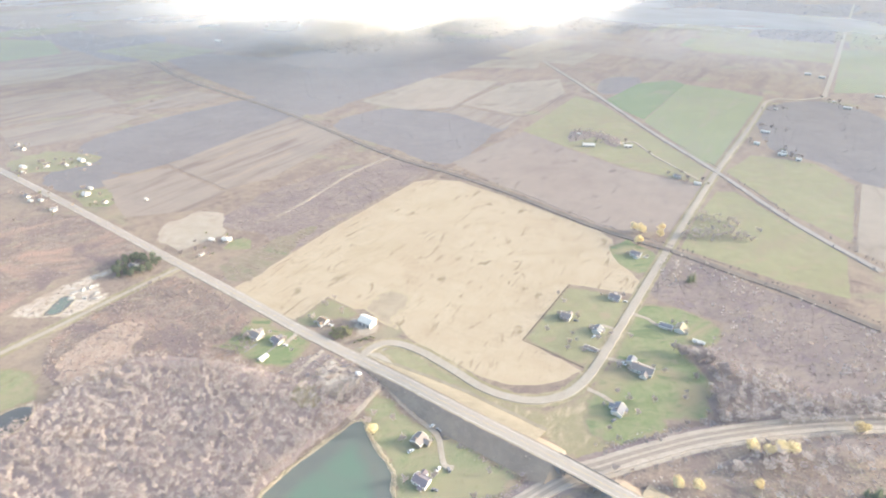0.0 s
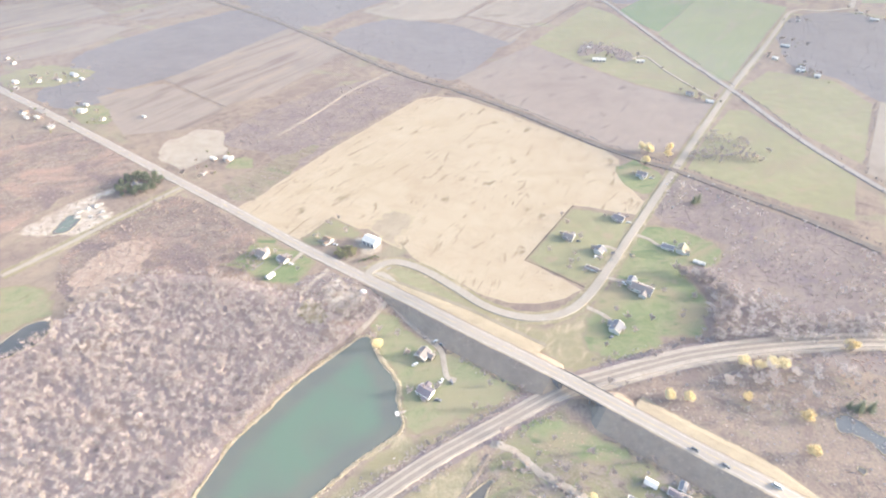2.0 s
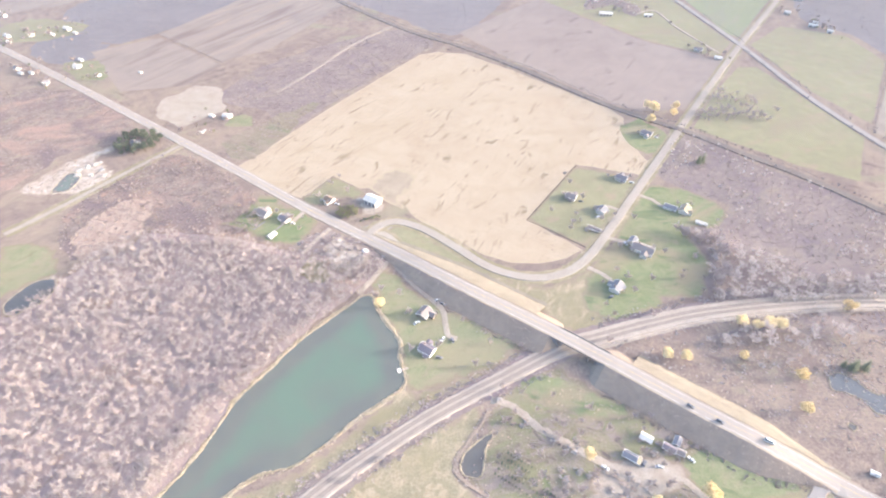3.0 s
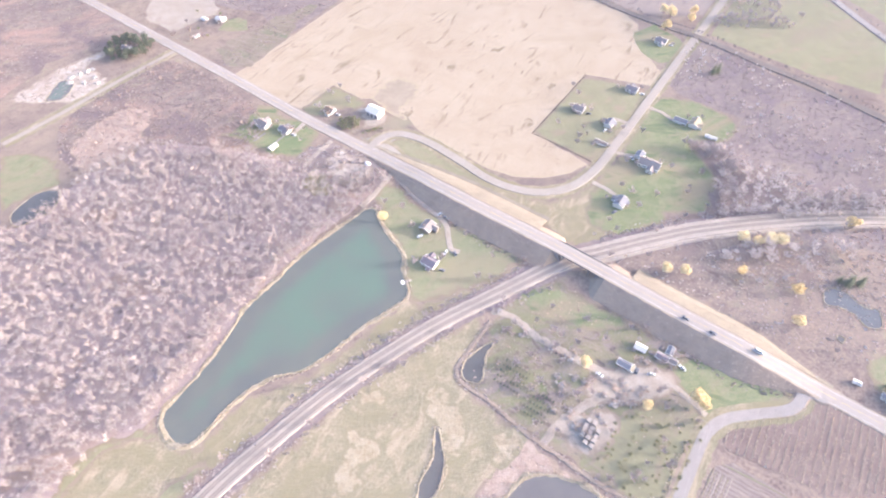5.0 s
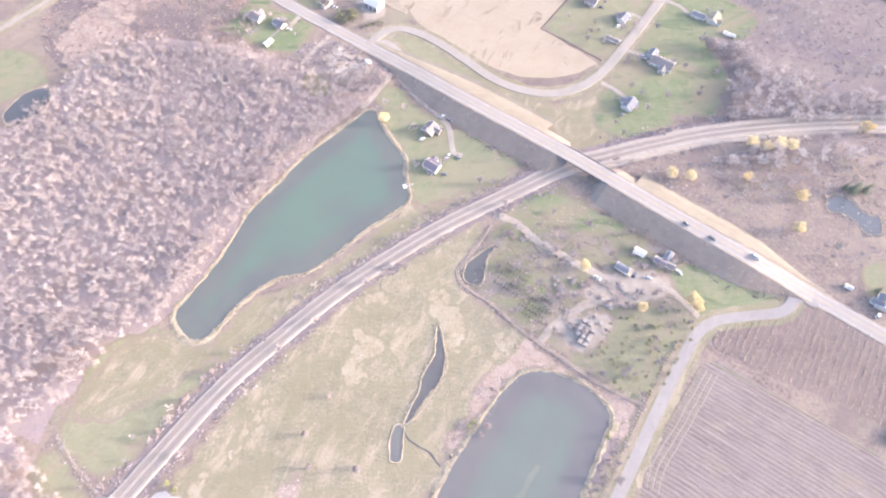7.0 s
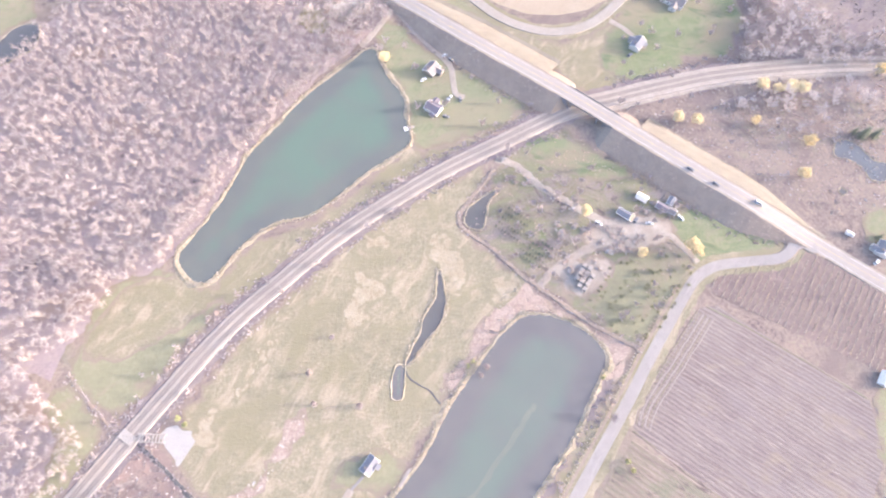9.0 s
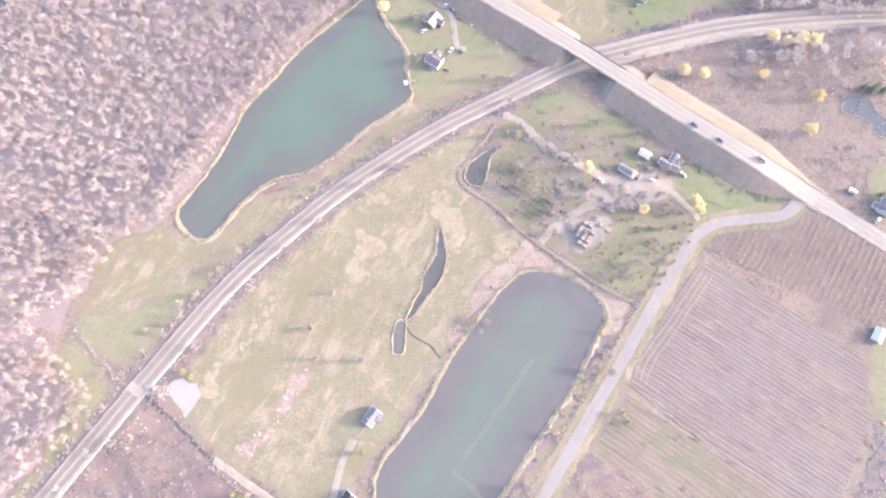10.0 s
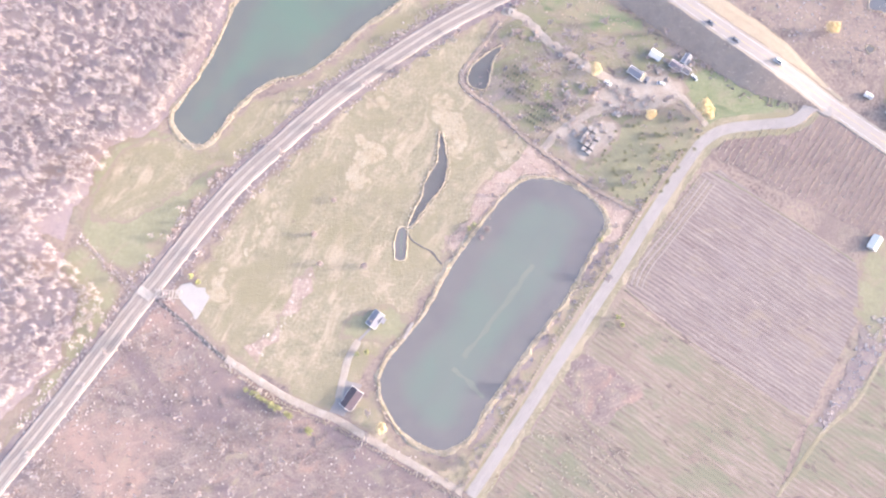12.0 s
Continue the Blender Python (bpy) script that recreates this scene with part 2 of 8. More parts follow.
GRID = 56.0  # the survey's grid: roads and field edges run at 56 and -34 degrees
MAT = {
    "brush": surface("brush_ground", ((0.1, tone(150, 132, 128, 0.44)), (0.4, tone(182, 164, 154, 0.44)), (0.65, tone(200, 178, 164, 0.44)), (0.9, tone(200, 190, 164, 0.44))), sizes=(60, 9, 1.8), shares=(0.3, 0.4, 0.3), spread=3.0, overlays=((220, 34, 56, 0.52, 0.66, tone(168, 150, 144, 0.44)), (300, 60, 56, 0.55, 0.7, tone(200, 182, 164, 0.44)), (120, 90, 0, 0.58, 0.7, tone(190, 184, 156, 0.44)), (30, 12, -34, 0.62, 0.7, tone(150, 132, 126, 0.44)))),
    "woodfloor": surface("wood_floor", ((0.1, tone(168, 152, 154, 0.56)), (0.5, tone(188, 171, 170, 0.56)), (0.9, tone(206, 190, 182, 0.56))), sizes=(40, 7, 1.2), spread=2.2, overlays=((7, 4, 30, 0.55, 0.7, tone(208, 190, 180, 0.45)), (12, 6, 70, 0.58, 0.7, tone(164, 148, 150, 0.45)), (60, 35, 10, 0.56, 0.68, tone(206, 182, 168, 0.45)))),
    "scrubfloor": surface("scrub_floor", ((0.1, tone(150, 134, 135, 0.475)), (0.5, tone(173, 157, 155, 0.475)), (0.9, tone(192, 176, 166, 0.475))), sizes=(40, 8, 1.4), spread=2.4, overlays=((14, 6, 30, 0.55, 0.7, tone(198, 182, 172, 0.475)), (50, 22, 20, 0.54, 0.68, tone(186, 170, 156, 0.475)), (40, 30, 70, 0.55, 0.68, tone(162, 147, 152, 0.475)))),
    "scrubred": surface("reddish_scrub_floor", ((0.1, tone(152, 136, 132, 0.42)), (0.4, tone(176, 158, 151, 0.42)), (0.65, tone(192, 174, 164, 0.42)), (0.95, tone(212, 194, 182, 0.42))), sizes=(34, 8, 1.3), shares=(0.3, 0.4, 0.3), spread=3.0, overlays=((20, 9, 40, 0.54, 0.66, tone(204, 174, 160, 0.43)), (12, 5, -30, 0.56, 0.68, tone(156, 136, 136, 0.43)), (16, 10, 60, 0.58, 0.68, tone(200, 186, 164, 0.43)), (60, 2, 20, 0.6, 0.7, tone(216, 198, 188, 0.43)), (90, 60, 20, 0.5, 0.64, tone(214, 184, 170, 0.43)), (70, 40, -30, 0.52, 0.66, tone(166, 148, 148, 0.43)))),
    # greyer than the near floor: distance haze is mixed into the colour
    "hazefloor": surface("hazed_wood_floor", ((0.1, tone(156, 150, 154, 0.45)), (0.9, tone(180, 172, 176, 0.45))), sizes=(60, 14, 3)),
    "stubble": surface("stubble", ((0.05, tone(216, 194, 168)), (0.35, tone(234, 213, 187)), (0.6, tone(242, 223, 198)), (0.95, tone(247, 231, 209))), rows=(-34, 6.0, 0.04), sizes=(90, 16, 2), overlays=((32, 11, 62, 0.59, 0.70, tone(190, 172, 146)), (70, 10, 58, 0.62, 0.70, tone(186, 168, 142)), (14, 9, 40, 0.66, 0.72, tone(180, 164, 138)), (7, 2, 62, 0.6, 0.72, tone(222, 202, 174)), (80, 1.8, -34, 0.56, 0.72, tone(228, 208, 182)), (70, 40, 20, 0.56, 0.75, tone(226, 206, 178)))),
    "plough": surface("ploughed_soil", ((0.1, tone(182, 166, 162)), (0.5, tone(200, 184, 177)), (0.9, tone(212, 198, 188))), rows=(-34, 9.0, 0.06), sizes=(120, 25, 3), overlays=((40, 16, 50, 0.59, 0.72, tone(164, 150, 148)), (120, 4, 56, 0.56, 0.72, tone(188, 172, 166)))),
    # the next two field colours are greyed to imitate haze over far land
    "strip": surface("fallow_strip", ((0.1, tone(174, 161, 155, 0.445)), (0.5, tone(194, 179, 170, 0.445)), (0.9, tone(206, 190, 178, 0.445))), rows=(56, 14.0, 0.06), sizes=(120, 25, 3), overlays=((240, 22, 56, 0.5, 0.66, tone(170, 152, 146, 0.445)), (200, 16, 56, 0.58, 0.68, tone(208, 188, 170, 0.445)))),
    "tan": surface("cut_field", ((0.1, tone(198, 184, 174)), (0.5, tone(214, 200, 188)), (0.9, tone(224, 211, 200))), sizes=(150, 30, 4), overlays=((120, 26, 56, 0.5, 0.7, tone(198, 182, 172)), (60, 40, 0, 0.58, 0.72, tone(188, 172, 160)))),
    "crop": surface("green_crop", ((0.1, tone(176, 186, 150)), (0.5, tone(187, 194, 158)), (0.9, tone(199, 203, 168))), rows=(56, 12.0, 0.1), sizes=(150, 30, 4), overlays=((110, 40, 56, 0.5, 0.7, tone(188, 188, 164)), (160, 24, 56, 0.56, 0.7, tone(196, 192, 168)), (40, 26, 0, 0.6, 0.72, tone(176, 182, 156)))),
    "cropdark": surface("dark_green_crop", ((0.1, tone(152, 172, 136)), (0.5, tone(164, 182, 144)), (0.9, tone(178, 190, 152))), sizes=(150, 30, 4), overlays=((110, 40, 56, 0.52, 0.7, tone(182, 184, 158)),)),
    "pasture": surface("pasture", ((0.1, tone(184, 176, 150)), (0.45, tone(194, 190, 154)), (0.7, tone(204, 200, 164)), (0.95, tone(212, 198, 174))), sizes=(90, 12, 2), shares=(0.35, 0.4, 0.25), spread=2.4, overlays=((26, 14, 30, 0.55, 0.68, tone(206, 190, 164)), (130, 60, 40, 0.5, 0.68, tone(196, 184, 158))), margin=tone(196, 180, 158)),
    "lawn": surface("lawn", ((0.05, tone(162, 168, 130)), (0.4, tone(180, 185, 146)), (0.65, tone(194, 193, 156)), (0.95, tone(210, 199, 170))), sizes=(28, 6, 1.2), shares=(0.3, 0.4, 0.3), spread=2.8, overlays=((22, 12, 30, 0.5, 0.66, tone(202, 190, 162)), (60, 26, 10, 0.5, 0.64, tone(198, 190, 158)), (9, 5, 60, 0.6, 0.7, tone(178, 172, 138))), margin=tone(194, 178, 154)),
    "grass": surface("bright_grass", ((0.05, tone(154, 164, 120)), (0.4, tone(172, 181, 138)), (0.65, tone(186, 190, 149)), (0.95, tone(205, 198, 163))), sizes=(28, 6, 1.2), shares=(0.3, 0.4, 0.3), spread=2.6, overlays=((18, 9, 30, 0.56, 0.68, tone(198, 190, 158)), (70, 30, 10, 0.5, 0.66, tone(164, 180, 134)), (75, 42, 40, 0.5, 0.64, tone(200, 188, 158)), (30, 9, -10, 0.54, 0.66, tone(152, 166, 126))), margin=tone(194, 180, 156)),
    "meadow": surface("meadow_grass", ((0.05, tone(176, 166, 138)), (0.4, tone(196, 186, 156)), (0.62, tone(208, 196, 166)), (0.9, tone(232, 214, 188))), sizes=(36, 7, 1.4), shares=(0.3, 0.4, 0.3), spread=2.8, overlays=((26, 9, 62, 0.52, 0.66, tone(236, 218, 190)), (60, 30, 40, 0.5, 0.62, tone(194, 184, 150)), (7, 5, 50, 0.66, 0.74, tone(176, 156, 140))), margin=tone(200, 182, 162)),
    "yard": surface("trampled_yard", ((0.05, tone(160, 152, 130)), (0.35, tone(180, 172, 144)), (0.6, tone(196, 182, 162)), (0.95, tone(212, 194, 180))), sizes=(24, 6, 1.4), shares=(0.3, 0.4, 0.3), spread=3.0, overlays=((16, 8, 20, 0.5, 0.6, tone(196, 180, 172)), (9, 5, -30, 0.56, 0.66, tone(150, 136, 132)), (14, 8, 70, 0.58, 0.68, tone(160, 170, 126)), (26, 12, 10, 0.5, 0.62, tone(180, 178, 142))), margin=tone(194, 178, 156)),
    "dry": surface("dry_grass", ((0.1, tone(184, 171, 155, 0.38)), (0.45, tone(202, 189, 170, 0.38)), (0.9, tone(216, 204, 184, 0.38))), sizes=(20, 5, 1), spread=2.6),
    "reed": surface("pale_reeds", ((0.1, tone(202, 186, 156)), (0.4, tone(228, 211, 180)), (0.9, tone(246, 232, 208))), sizes=(9, 2.5, 0.7), spread=2.6, margin=tone(200, 189, 158), fray=(0.05, 0.4)),
    "soil": surface("reddish_soil", ((0.1, tone(200, 174, 160, 0.44)), (0.5, tone(222, 198, 184, 0.44)), (0.9, tone(242, 222, 206, 0.44))), sizes=(14, 4, 0.9), shares=(0.3, 0.4, 0.3), spread=3.0, margin=tone(206, 186, 168), fray=(0.8, 1.3)),
    "slope": surface("rank_weeds", ((0.1, tone(168, 150, 138, 0.54)), (0.5, tone(186, 168, 153, 0.54)), (0.9, tone(200, 183, 163, 0.54))), sizes=(16, 4, 0.8), spread=2.2),
    "gravel": surface("gravel", ((0.1, tone(194, 178, 164, 0.47)), (0.5, tone(214, 200, 186, 0.47)), (0.9, tone(232, 222, 210, 0.47))), sizes=(12, 3, 0.5), spread=2.2, margin=tone(200, 182, 164)),
    "dirt": surface("trampled_dirt", ((0.1, tone(196, 180, 160, 0.42)), (0.5, tone(214, 198, 178, 0.42)), (0.9, tone(230, 214, 192, 0.42))), sizes=(12, 3, 0.8), spread=2.4, margin=tone(234, 216, 187)),
    "sand": surface("pit_sand", ((0.1, tone(196, 178, 164, 0.46)), (0.45, tone(224, 208, 194, 0.48)), (0.9, tone(250, 242, 232, 0.5))), sizes=(18, 5, 1), shares=(0.35, 0.4, 0.25), spread=3.0, margin=tone(206, 188, 172, 0.44)),
    "white_gravel": surface("white_gravel", ((0.1, tone(226, 218, 214)), (0.9, tone(252, 248, 244))), sizes=(5, 1.5, 0.4)),
    "asphalt": surface("worn_asphalt", ((0.1, tone(204, 192, 180, 0.43)), (0.5, tone(219, 207, 195, 0.43)), (0.9, tone(230, 219, 208, 0.43))), sizes=(25, 4, 0.5), bump=0.1, overlays=((9, 6, 56, 0.58, 0.75, tone(204, 196, 187, 0.42)), (40, 1.2, 62, 0.56, 0.68, tone(226, 218, 210, 0.43)))),
    "grey_asphalt": surface("grey_asphalt", ((0.1, tone(192, 184, 180, 0.43)), (0.5, tone(208, 200, 196, 0.43)), (0.9, tone(220, 213, 208, 0.43))), sizes=(25, 4, 0.5), bump=0.1, overlays=((40, 1.2, 58, 0.56, 0.68, tone(224, 216, 211, 0.43)), (7, 5, 56, 0.6, 0.72, tone(196, 187, 184, 0.43)))),
    "highway": surface("highway_asphalt", ((0.1, tone(208, 196, 188, 0.43)), (0.5, tone(222, 210, 202, 0.43)), (0.9, tone(232, 222, 214, 0.43))), sizes=(25, 4, 0.5), bump=0.1),
    "ballast": surface("rail_ballast", ((0.1, tone(206, 191, 181, 0.42)), (0.5, tone(226, 212, 200, 0.43)), (0.9, tone(240, 228, 216, 0.44))), sizes=(14, 3, 0.5), spread=2.2),
    "grade": surface("old_grade_gravel", ((0.1, tone(152, 138, 134)), (0.5, tone(172, 160, 154)), (0.9, tone(190, 180, 170))), sizes=(20, 5, 1)),
    "furrow": surface("furrowed_soil", ((0.1, tone(174, 156, 154, 0.365)), (0.45, tone(190, 173, 168, 0.365)), (0.75, tone(203, 188, 180, 0.365)), (0.95, tone(218, 204, 192, 0.365))), rows=(-34, 2.5, 0.42), sizes=(60, 9, 1), spread=2.4, overlays=((34, 1.1, -34, 0.53, 0.66, tone(220, 202, 190, 0.365)), (46, 1.5, -31, 0.55, 0.68, tone(176, 156, 150, 0.365)), (45, 20, -34, 0.5, 0.7, tone(196, 180, 178, 0.365)), (22, 14, 10, 0.56, 0.68, tone(206, 188, 172, 0.365)), (8, 0.7, -36, 0.58, 0.68, tone(228, 212, 200, 0.365)))),
    "vines": surface("vineyard_soil", ((0.1, tone(172, 150, 144, 0.36)), (0.5, tone(190, 168, 158, 0.36)), (0.9, tone(206, 186, 172, 0.37))), rows=(56, 3.6, 0.24), sizes=(30, 6, 1), overlays=((6, 2, 56, 0.55, 0.7, tone(212, 190, 176)), (30, 12, -34, 0.55, 0.68, tone(200, 176, 168)))),
    "fallow": surface("weedy_stubble", ((0.1, tone(176, 166, 144, 0.38)), (0.4, tone(192, 180, 158, 0.38)), (0.65, tone(204, 186, 170, 0.38)), (0.95, tone(220, 202, 186, 0.38))), rows=(-34, 2.8, 0.3), sizes=(40, 9, 1.2), spread=2.4, overlays=((34, 1.6, -34, 0.54, 0.68, tone(176, 156, 146, 0.38)), (26, 1.6, -32, 0.56, 0.68, tone(222, 204, 190, 0.38)), (44, 18, -34, 0.5, 0.62, tone(180, 178, 150, 0.38)), (24, 12, 20, 0.56, 0.7, tone(196, 176, 162, 0.38)), (10, 4, -34, 0.58, 0.68, tone(164, 148, 138, 0.38)))),
    "water": water("pond_water", tone(144, 148, 146, 0.38), tone(156, 160, 150, 0.38), tone(144, 168, 151, 0.38)),
    "water_grey": water("grey_pond_water", tone(148, 144, 146), tone(164, 160, 156), tone(152, 166, 154)),
    "water_bar": water("shallow_water_on_gravel", tone(160, 166, 154), tone(172, 174, 160), tone(164, 173, 157)),
    "water_far": water("slate_grey_water", tone(132, 134, 142), tone(142, 144, 150), tone(136, 142, 150)),
    "water_dark": water("dark_water", tone(128, 124, 124), tone(146, 144, 140), tone(134, 134, 134)),
    "twig": leafy("bare_twigs", tone(210, 196, 196, 0.54), tone(236, 224, 220, 0.6)),
    # far twigs carry a grey tint that imitates distance haze
    "twig_haze": leafy("hazed_bare_twigs", tone(184, 176, 182, 0.44), tone(198, 190, 196, 0.46), 0.3),
    "twig_dull": leafy("dull_brush_twigs", tone(196, 178, 174, 0.5), tone(222, 204, 196, 0.54), 0.3),
    "twig_pale": leafy("pale_bare_twigs", tone(236, 222, 216, 0.66), tone(252, 242, 236, 0.74)),
    "twig_red": leafy("brush_twigs", tone(220, 194, 182, 0.58), tone(248, 228, 214, 0.64)),
    "yellow": leafy("yellow_leaves", tone(248, 222, 164, 0.78), tone(255, 242, 202, 0.85)),
    "evergreen": leafy("evergreen_needles", tone(122, 130, 108), tone(172, 178, 144)),
    "pine": leafy("pine_needles", tone(112, 122, 106), tone(160, 168, 142)),
    "shrub": leafy("green_shrub", tone(176, 182, 118, 0.5), tone(232, 226, 166, 0.56)),
    "orchard": leafy("orchard_leaves", tone(170, 174, 132), tone(220, 214, 172)),
    "tuft": leafy("dry_grass_tufts", tone(206, 192, 164, 0.42), tone(228, 214, 184, 0.46)),
    "straw": leafy("straw_tufts", tone(230, 212, 190, 0.52), tone(254, 244, 228, 0.55)),
    "bark": plain("bark", tone(150, 134, 122), 0.95),
    "white": plain("white_paint", (0.8, 0.77, 0.72, 1), 0.6),
    "siding": plain("pale_siding", (0.6, 0.57, 0.54, 1), 0.7),
    "white_roof": plain("white_metal_roof", (0.72, 0.68, 0.62, 1), 0.6),
    "slate": plain("blue_grey_shingles", tone(178, 178, 188, 0.46), 0.75),
    "dark": plain("dark_shingles", tone(172, 166, 172, 0.5), 0.75),
    "plum": plain("plum_brown_shingles", tone(124, 110, 120), 0.75),
    "greybrown": plain("weathered_shingles", tone(186, 176, 174, 0.5), 0.85),
    "purple": plain("mauve_shingles", tone(180, 168, 176, 0.5), 0.85),
    "orange": plain("rust_tan_roof", tone(208, 182, 160), 0.8),
    "cream": plain("cream_roof", tone(230, 216, 190), 0.8),
    "tan_wall": plain("tan_siding", tone(206, 190, 172), 0.7),
    "glass": plain("dark_glass", (0.04, 0.05, 0.06, 1), 0.1),
    "concrete": plain("concrete", tone(204, 196, 196), 0.85),
    "wood": plain("grey_timber", tone(204, 190, 182, 0.48), 0.9),
    "bark_pale": plain("pale_bark", tone(214, 198, 188, 0.5), 0.95),
    "yellow_paint": plain("yellow_road_paint", (0.7, 0.55, 0.2, 1), 0.6),
    "tie": plain("tie_bed", tone(218, 204, 194, 0.42), 0.95),
    "pale_wood": plain("pale_timber", tone(228, 217, 208, 0.52), 0.9),
    "sleeper": plain("old_sleepers", tone(216, 203, 193, 0.42), 0.9),
    "steel": plain("rail_steel", tone(186, 170, 162, 0.42), 0.6),
    "tyre": plain("black_rubber", (0.03, 0.03, 0.03, 1), 0.8),
    "car_white": plain("white_car_paint", (0.75, 0.75, 0.75, 1), 0.3),
    "car_dark": plain("dark_car_paint", (0.22, 0.22, 0.25, 1), 0.3),
    "rust": plain("rusty_scrap", tone(212, 190, 176, 0.5), 0.8),
}

# ---- plan, in metres: centre lines and outlines ----
PLAN = {}
PLAN["highway"] = ((-746, 846), (-498, 668), (-273, 501), (-190, 439), (-125, 389), (-80, 357), (-52, 337), (-21, 312.4), (12, 285.5), (70.2, 244.2), (100.8, 221.3), (148.2, 184.6), (172.7, 166.4), (188.8, 155), (208.1, 142.8), (229, 128.3), (256, 108), (300, 74.5))
PLAN["loop_road"] = ((-60, 346), (-54, 357), (-38, 365), (-14, 355), (14, 331), (35, 311), (55, 300), (76, 296), (99, 302), (120, 320), (145, 354), (176, 399), (257, 517), (411, 738), (557, 936), (704, 1142))
PLAN["loop_mouth"] = ((-60.1, 346.0), (-47.3, 348.5), (-36.2, 336.0))
PLAN["far_link"] = ((704, 1142), (741, 1165), (778, 1155), (851, 1178))
PLAN["far_road"] = ((851, 1178), (1133, 1567), (1661, 2306), (2229, 3098))
PLAN["cross_road"] = ((310, 1592), (359, 1224), (389, 948), (419, 749), (437, 588), (464, 470))
PLAN["old_grade"] = ((-777, 1587), (-597, 1363), (-298, 1081), (-69, 828), (27, 748), (102, 677), (197, 572), (266, 514), (310, 469), (347, 433), (394, 375))
PLAN["side_road"] = ((-266.0, 491.0), (-304.5, 437.2), (-336.2, 389.4), (-365.9, 349.6))
PLAN["south_road"] = ((212.7, 134.9), (204.9, 127.1), (197.1, 122.9), (179.0, 120.8), (161.0, 118.0), (149.3, 111.7), (140.7, 102.1), (115.2, 64.6), (98.6, 38.4), (66.6, -9.7), (36.2, -55.6), (16.2, -84.9))
PLAN["rail"] = ((-229.7, -82.1), (-204.6, -46.3), (-162.2, 17.4), (-123.7, 72.4), (-93.8, 104.9), (-62.9, 134.6), (-30.8, 159.5), (-1.3, 180.2), (35.6, 201.7), (84.1, 229.3), (108.9, 237.4), (147.1, 249.0), (190.5, 259.9), (255.1, 268.4), (322.7, 271.1))
PLAN["farm_lane"] = ((-116.5, -17.4), (-106.9, -23.1), (-84.8, -36.0), (-66.2, -43.8), (-53.9, -48.5), (-23.3, -65.1), (12.1, -83.3))
PLAN["sw_ditch"] = ((-157.8, 13.8), (-139.5, 0.3), (-123.0, -13.0), (-112.6, -21.2))
PLAN["nw_ditch"] = ((-203.9, 49.0), (-191.4, 36.5), (-177.6, 24.2), (-169.2, 19.1))
PLAN["drive_pond"] = ((-40.5, 318.3), (-21.8, 291.9), (-6.5, 274.6), (1.9, 263.6), (3.9, 250.2), (5.9, 239.9), (11.8, 237.4))
PLAN["drive_wood"] = ((-40.4, 316.4), (-54.0, 291.7), (-61.5, 280.0))
PLAN["drive_junk"] = ((149.8, 119.9), (140.0, 132.5), (131.1, 141.7), (117.6, 143.3), (100.4, 143.1))
PLAN["track_cabin"] = ((-54.5, -36.9), (-50.9, -17.5), (-45.3, -6.3))
PLAN["path_cabin"] = ((-45.3, -6.3), (-39.4, 0.2))
PLAN["track_field"] = ((-194, 608), (-157, 676), (-121, 750), (-68, 823))
PLAN["farm_drive"] = ((305, 869), (339, 886), (352, 815), (379, 721))
PLAN["drive_a"] = ((181.7, 402.6), (192.7, 395.7), (199.8, 385.5), (213.4, 380.5))
PLAN["drive_b"] = ((136.9, 344.9), (147.6, 339.8), (156.4, 337.6))
PLAN["drive_c"] = ((117.1, 307.7), (126.5, 300.1), (132.3, 293.3))
PLAN["drive_d"] = ((160.0, 379.3), (153.7, 384.2), (149.0, 385.9))
PLAN["creek_link"] = ((-21.0, 55.0), (-18.4, 50.0), (-12.9, 46.2), (-6.5, 42.9), (-3.3, 38.8), (-1.0, 36.3))
PLAN["path_se"] = ((175.7, -81.9), (187.6, -68.4), (203.2, -48.9), (220.6, -34.8), (234.7, -14.6), (239.6, -6.4))
PLAN["lane_field"] = ((98.0, 18.4), (143.0, -11.2), (193.8, -44.9))
PLAN["fence_n"] = ((134.9, 452.4), (101.9, 404.2), (77.8, 369.6), (76.4, 367.5), (75.8, 366.7), (76.6, 366.1), (78.6, 364.6), (95.5, 351.7), (121.7, 329.8))
PLAN["line_a"] = ((-401, 791), (-284, 693))
PLAN["line_b"] = ((-150, 1153), (-52, 1086), (39, 1102), (161, 1324))
PLAN["line_c"] = ((57, 1123), (174, 1040), (294, 1219))
PLAN["line_d"] = ((181, 1318), (313, 1371))
PLAN["line_e"] = ((595, 697), (464, 512))
PLAN["line_f"] = ((-871, 1144), (-780, 1274), (-731, 1317))
PLAN["berm_junk"] = ((30.7, 181.6), (18.0, 163.1), (8.2, 147.2), (12.7, 137.8), (27.9, 126.9), (44.2, 111.0), (60.0, 99.1), (84.4, 81.1), (109.8, 67.1))
PLAN["rim_a"] = ((100.1, 24.6), (122.3, 6.6), (146.0, -11.7), (166.9, -28.5), (194.0, -42.6))
PLAN["rim_b"] = ((150.2, 92.9), (173.2, 79.5), (200.5, 61.5), (227.3, 42.9))
PLAN["rim_c"] = ((100.2, 28.4), (106.2, 41.1), (124.6, 63.9), (145.0, 90.5))
PLAN["verge_mid"] = ((32.9, 313.7), (51.6, 296.6), (74.5, 288.4), (96.5, 292.7), (121.0, 311.1), (130.4, 327.2), (131.5, 295.9), (113.8, 267.0), (120.8, 248.3), (104.8, 236.4), (86.5, 248.1), (64.3, 269.5), (40.6, 292.3))
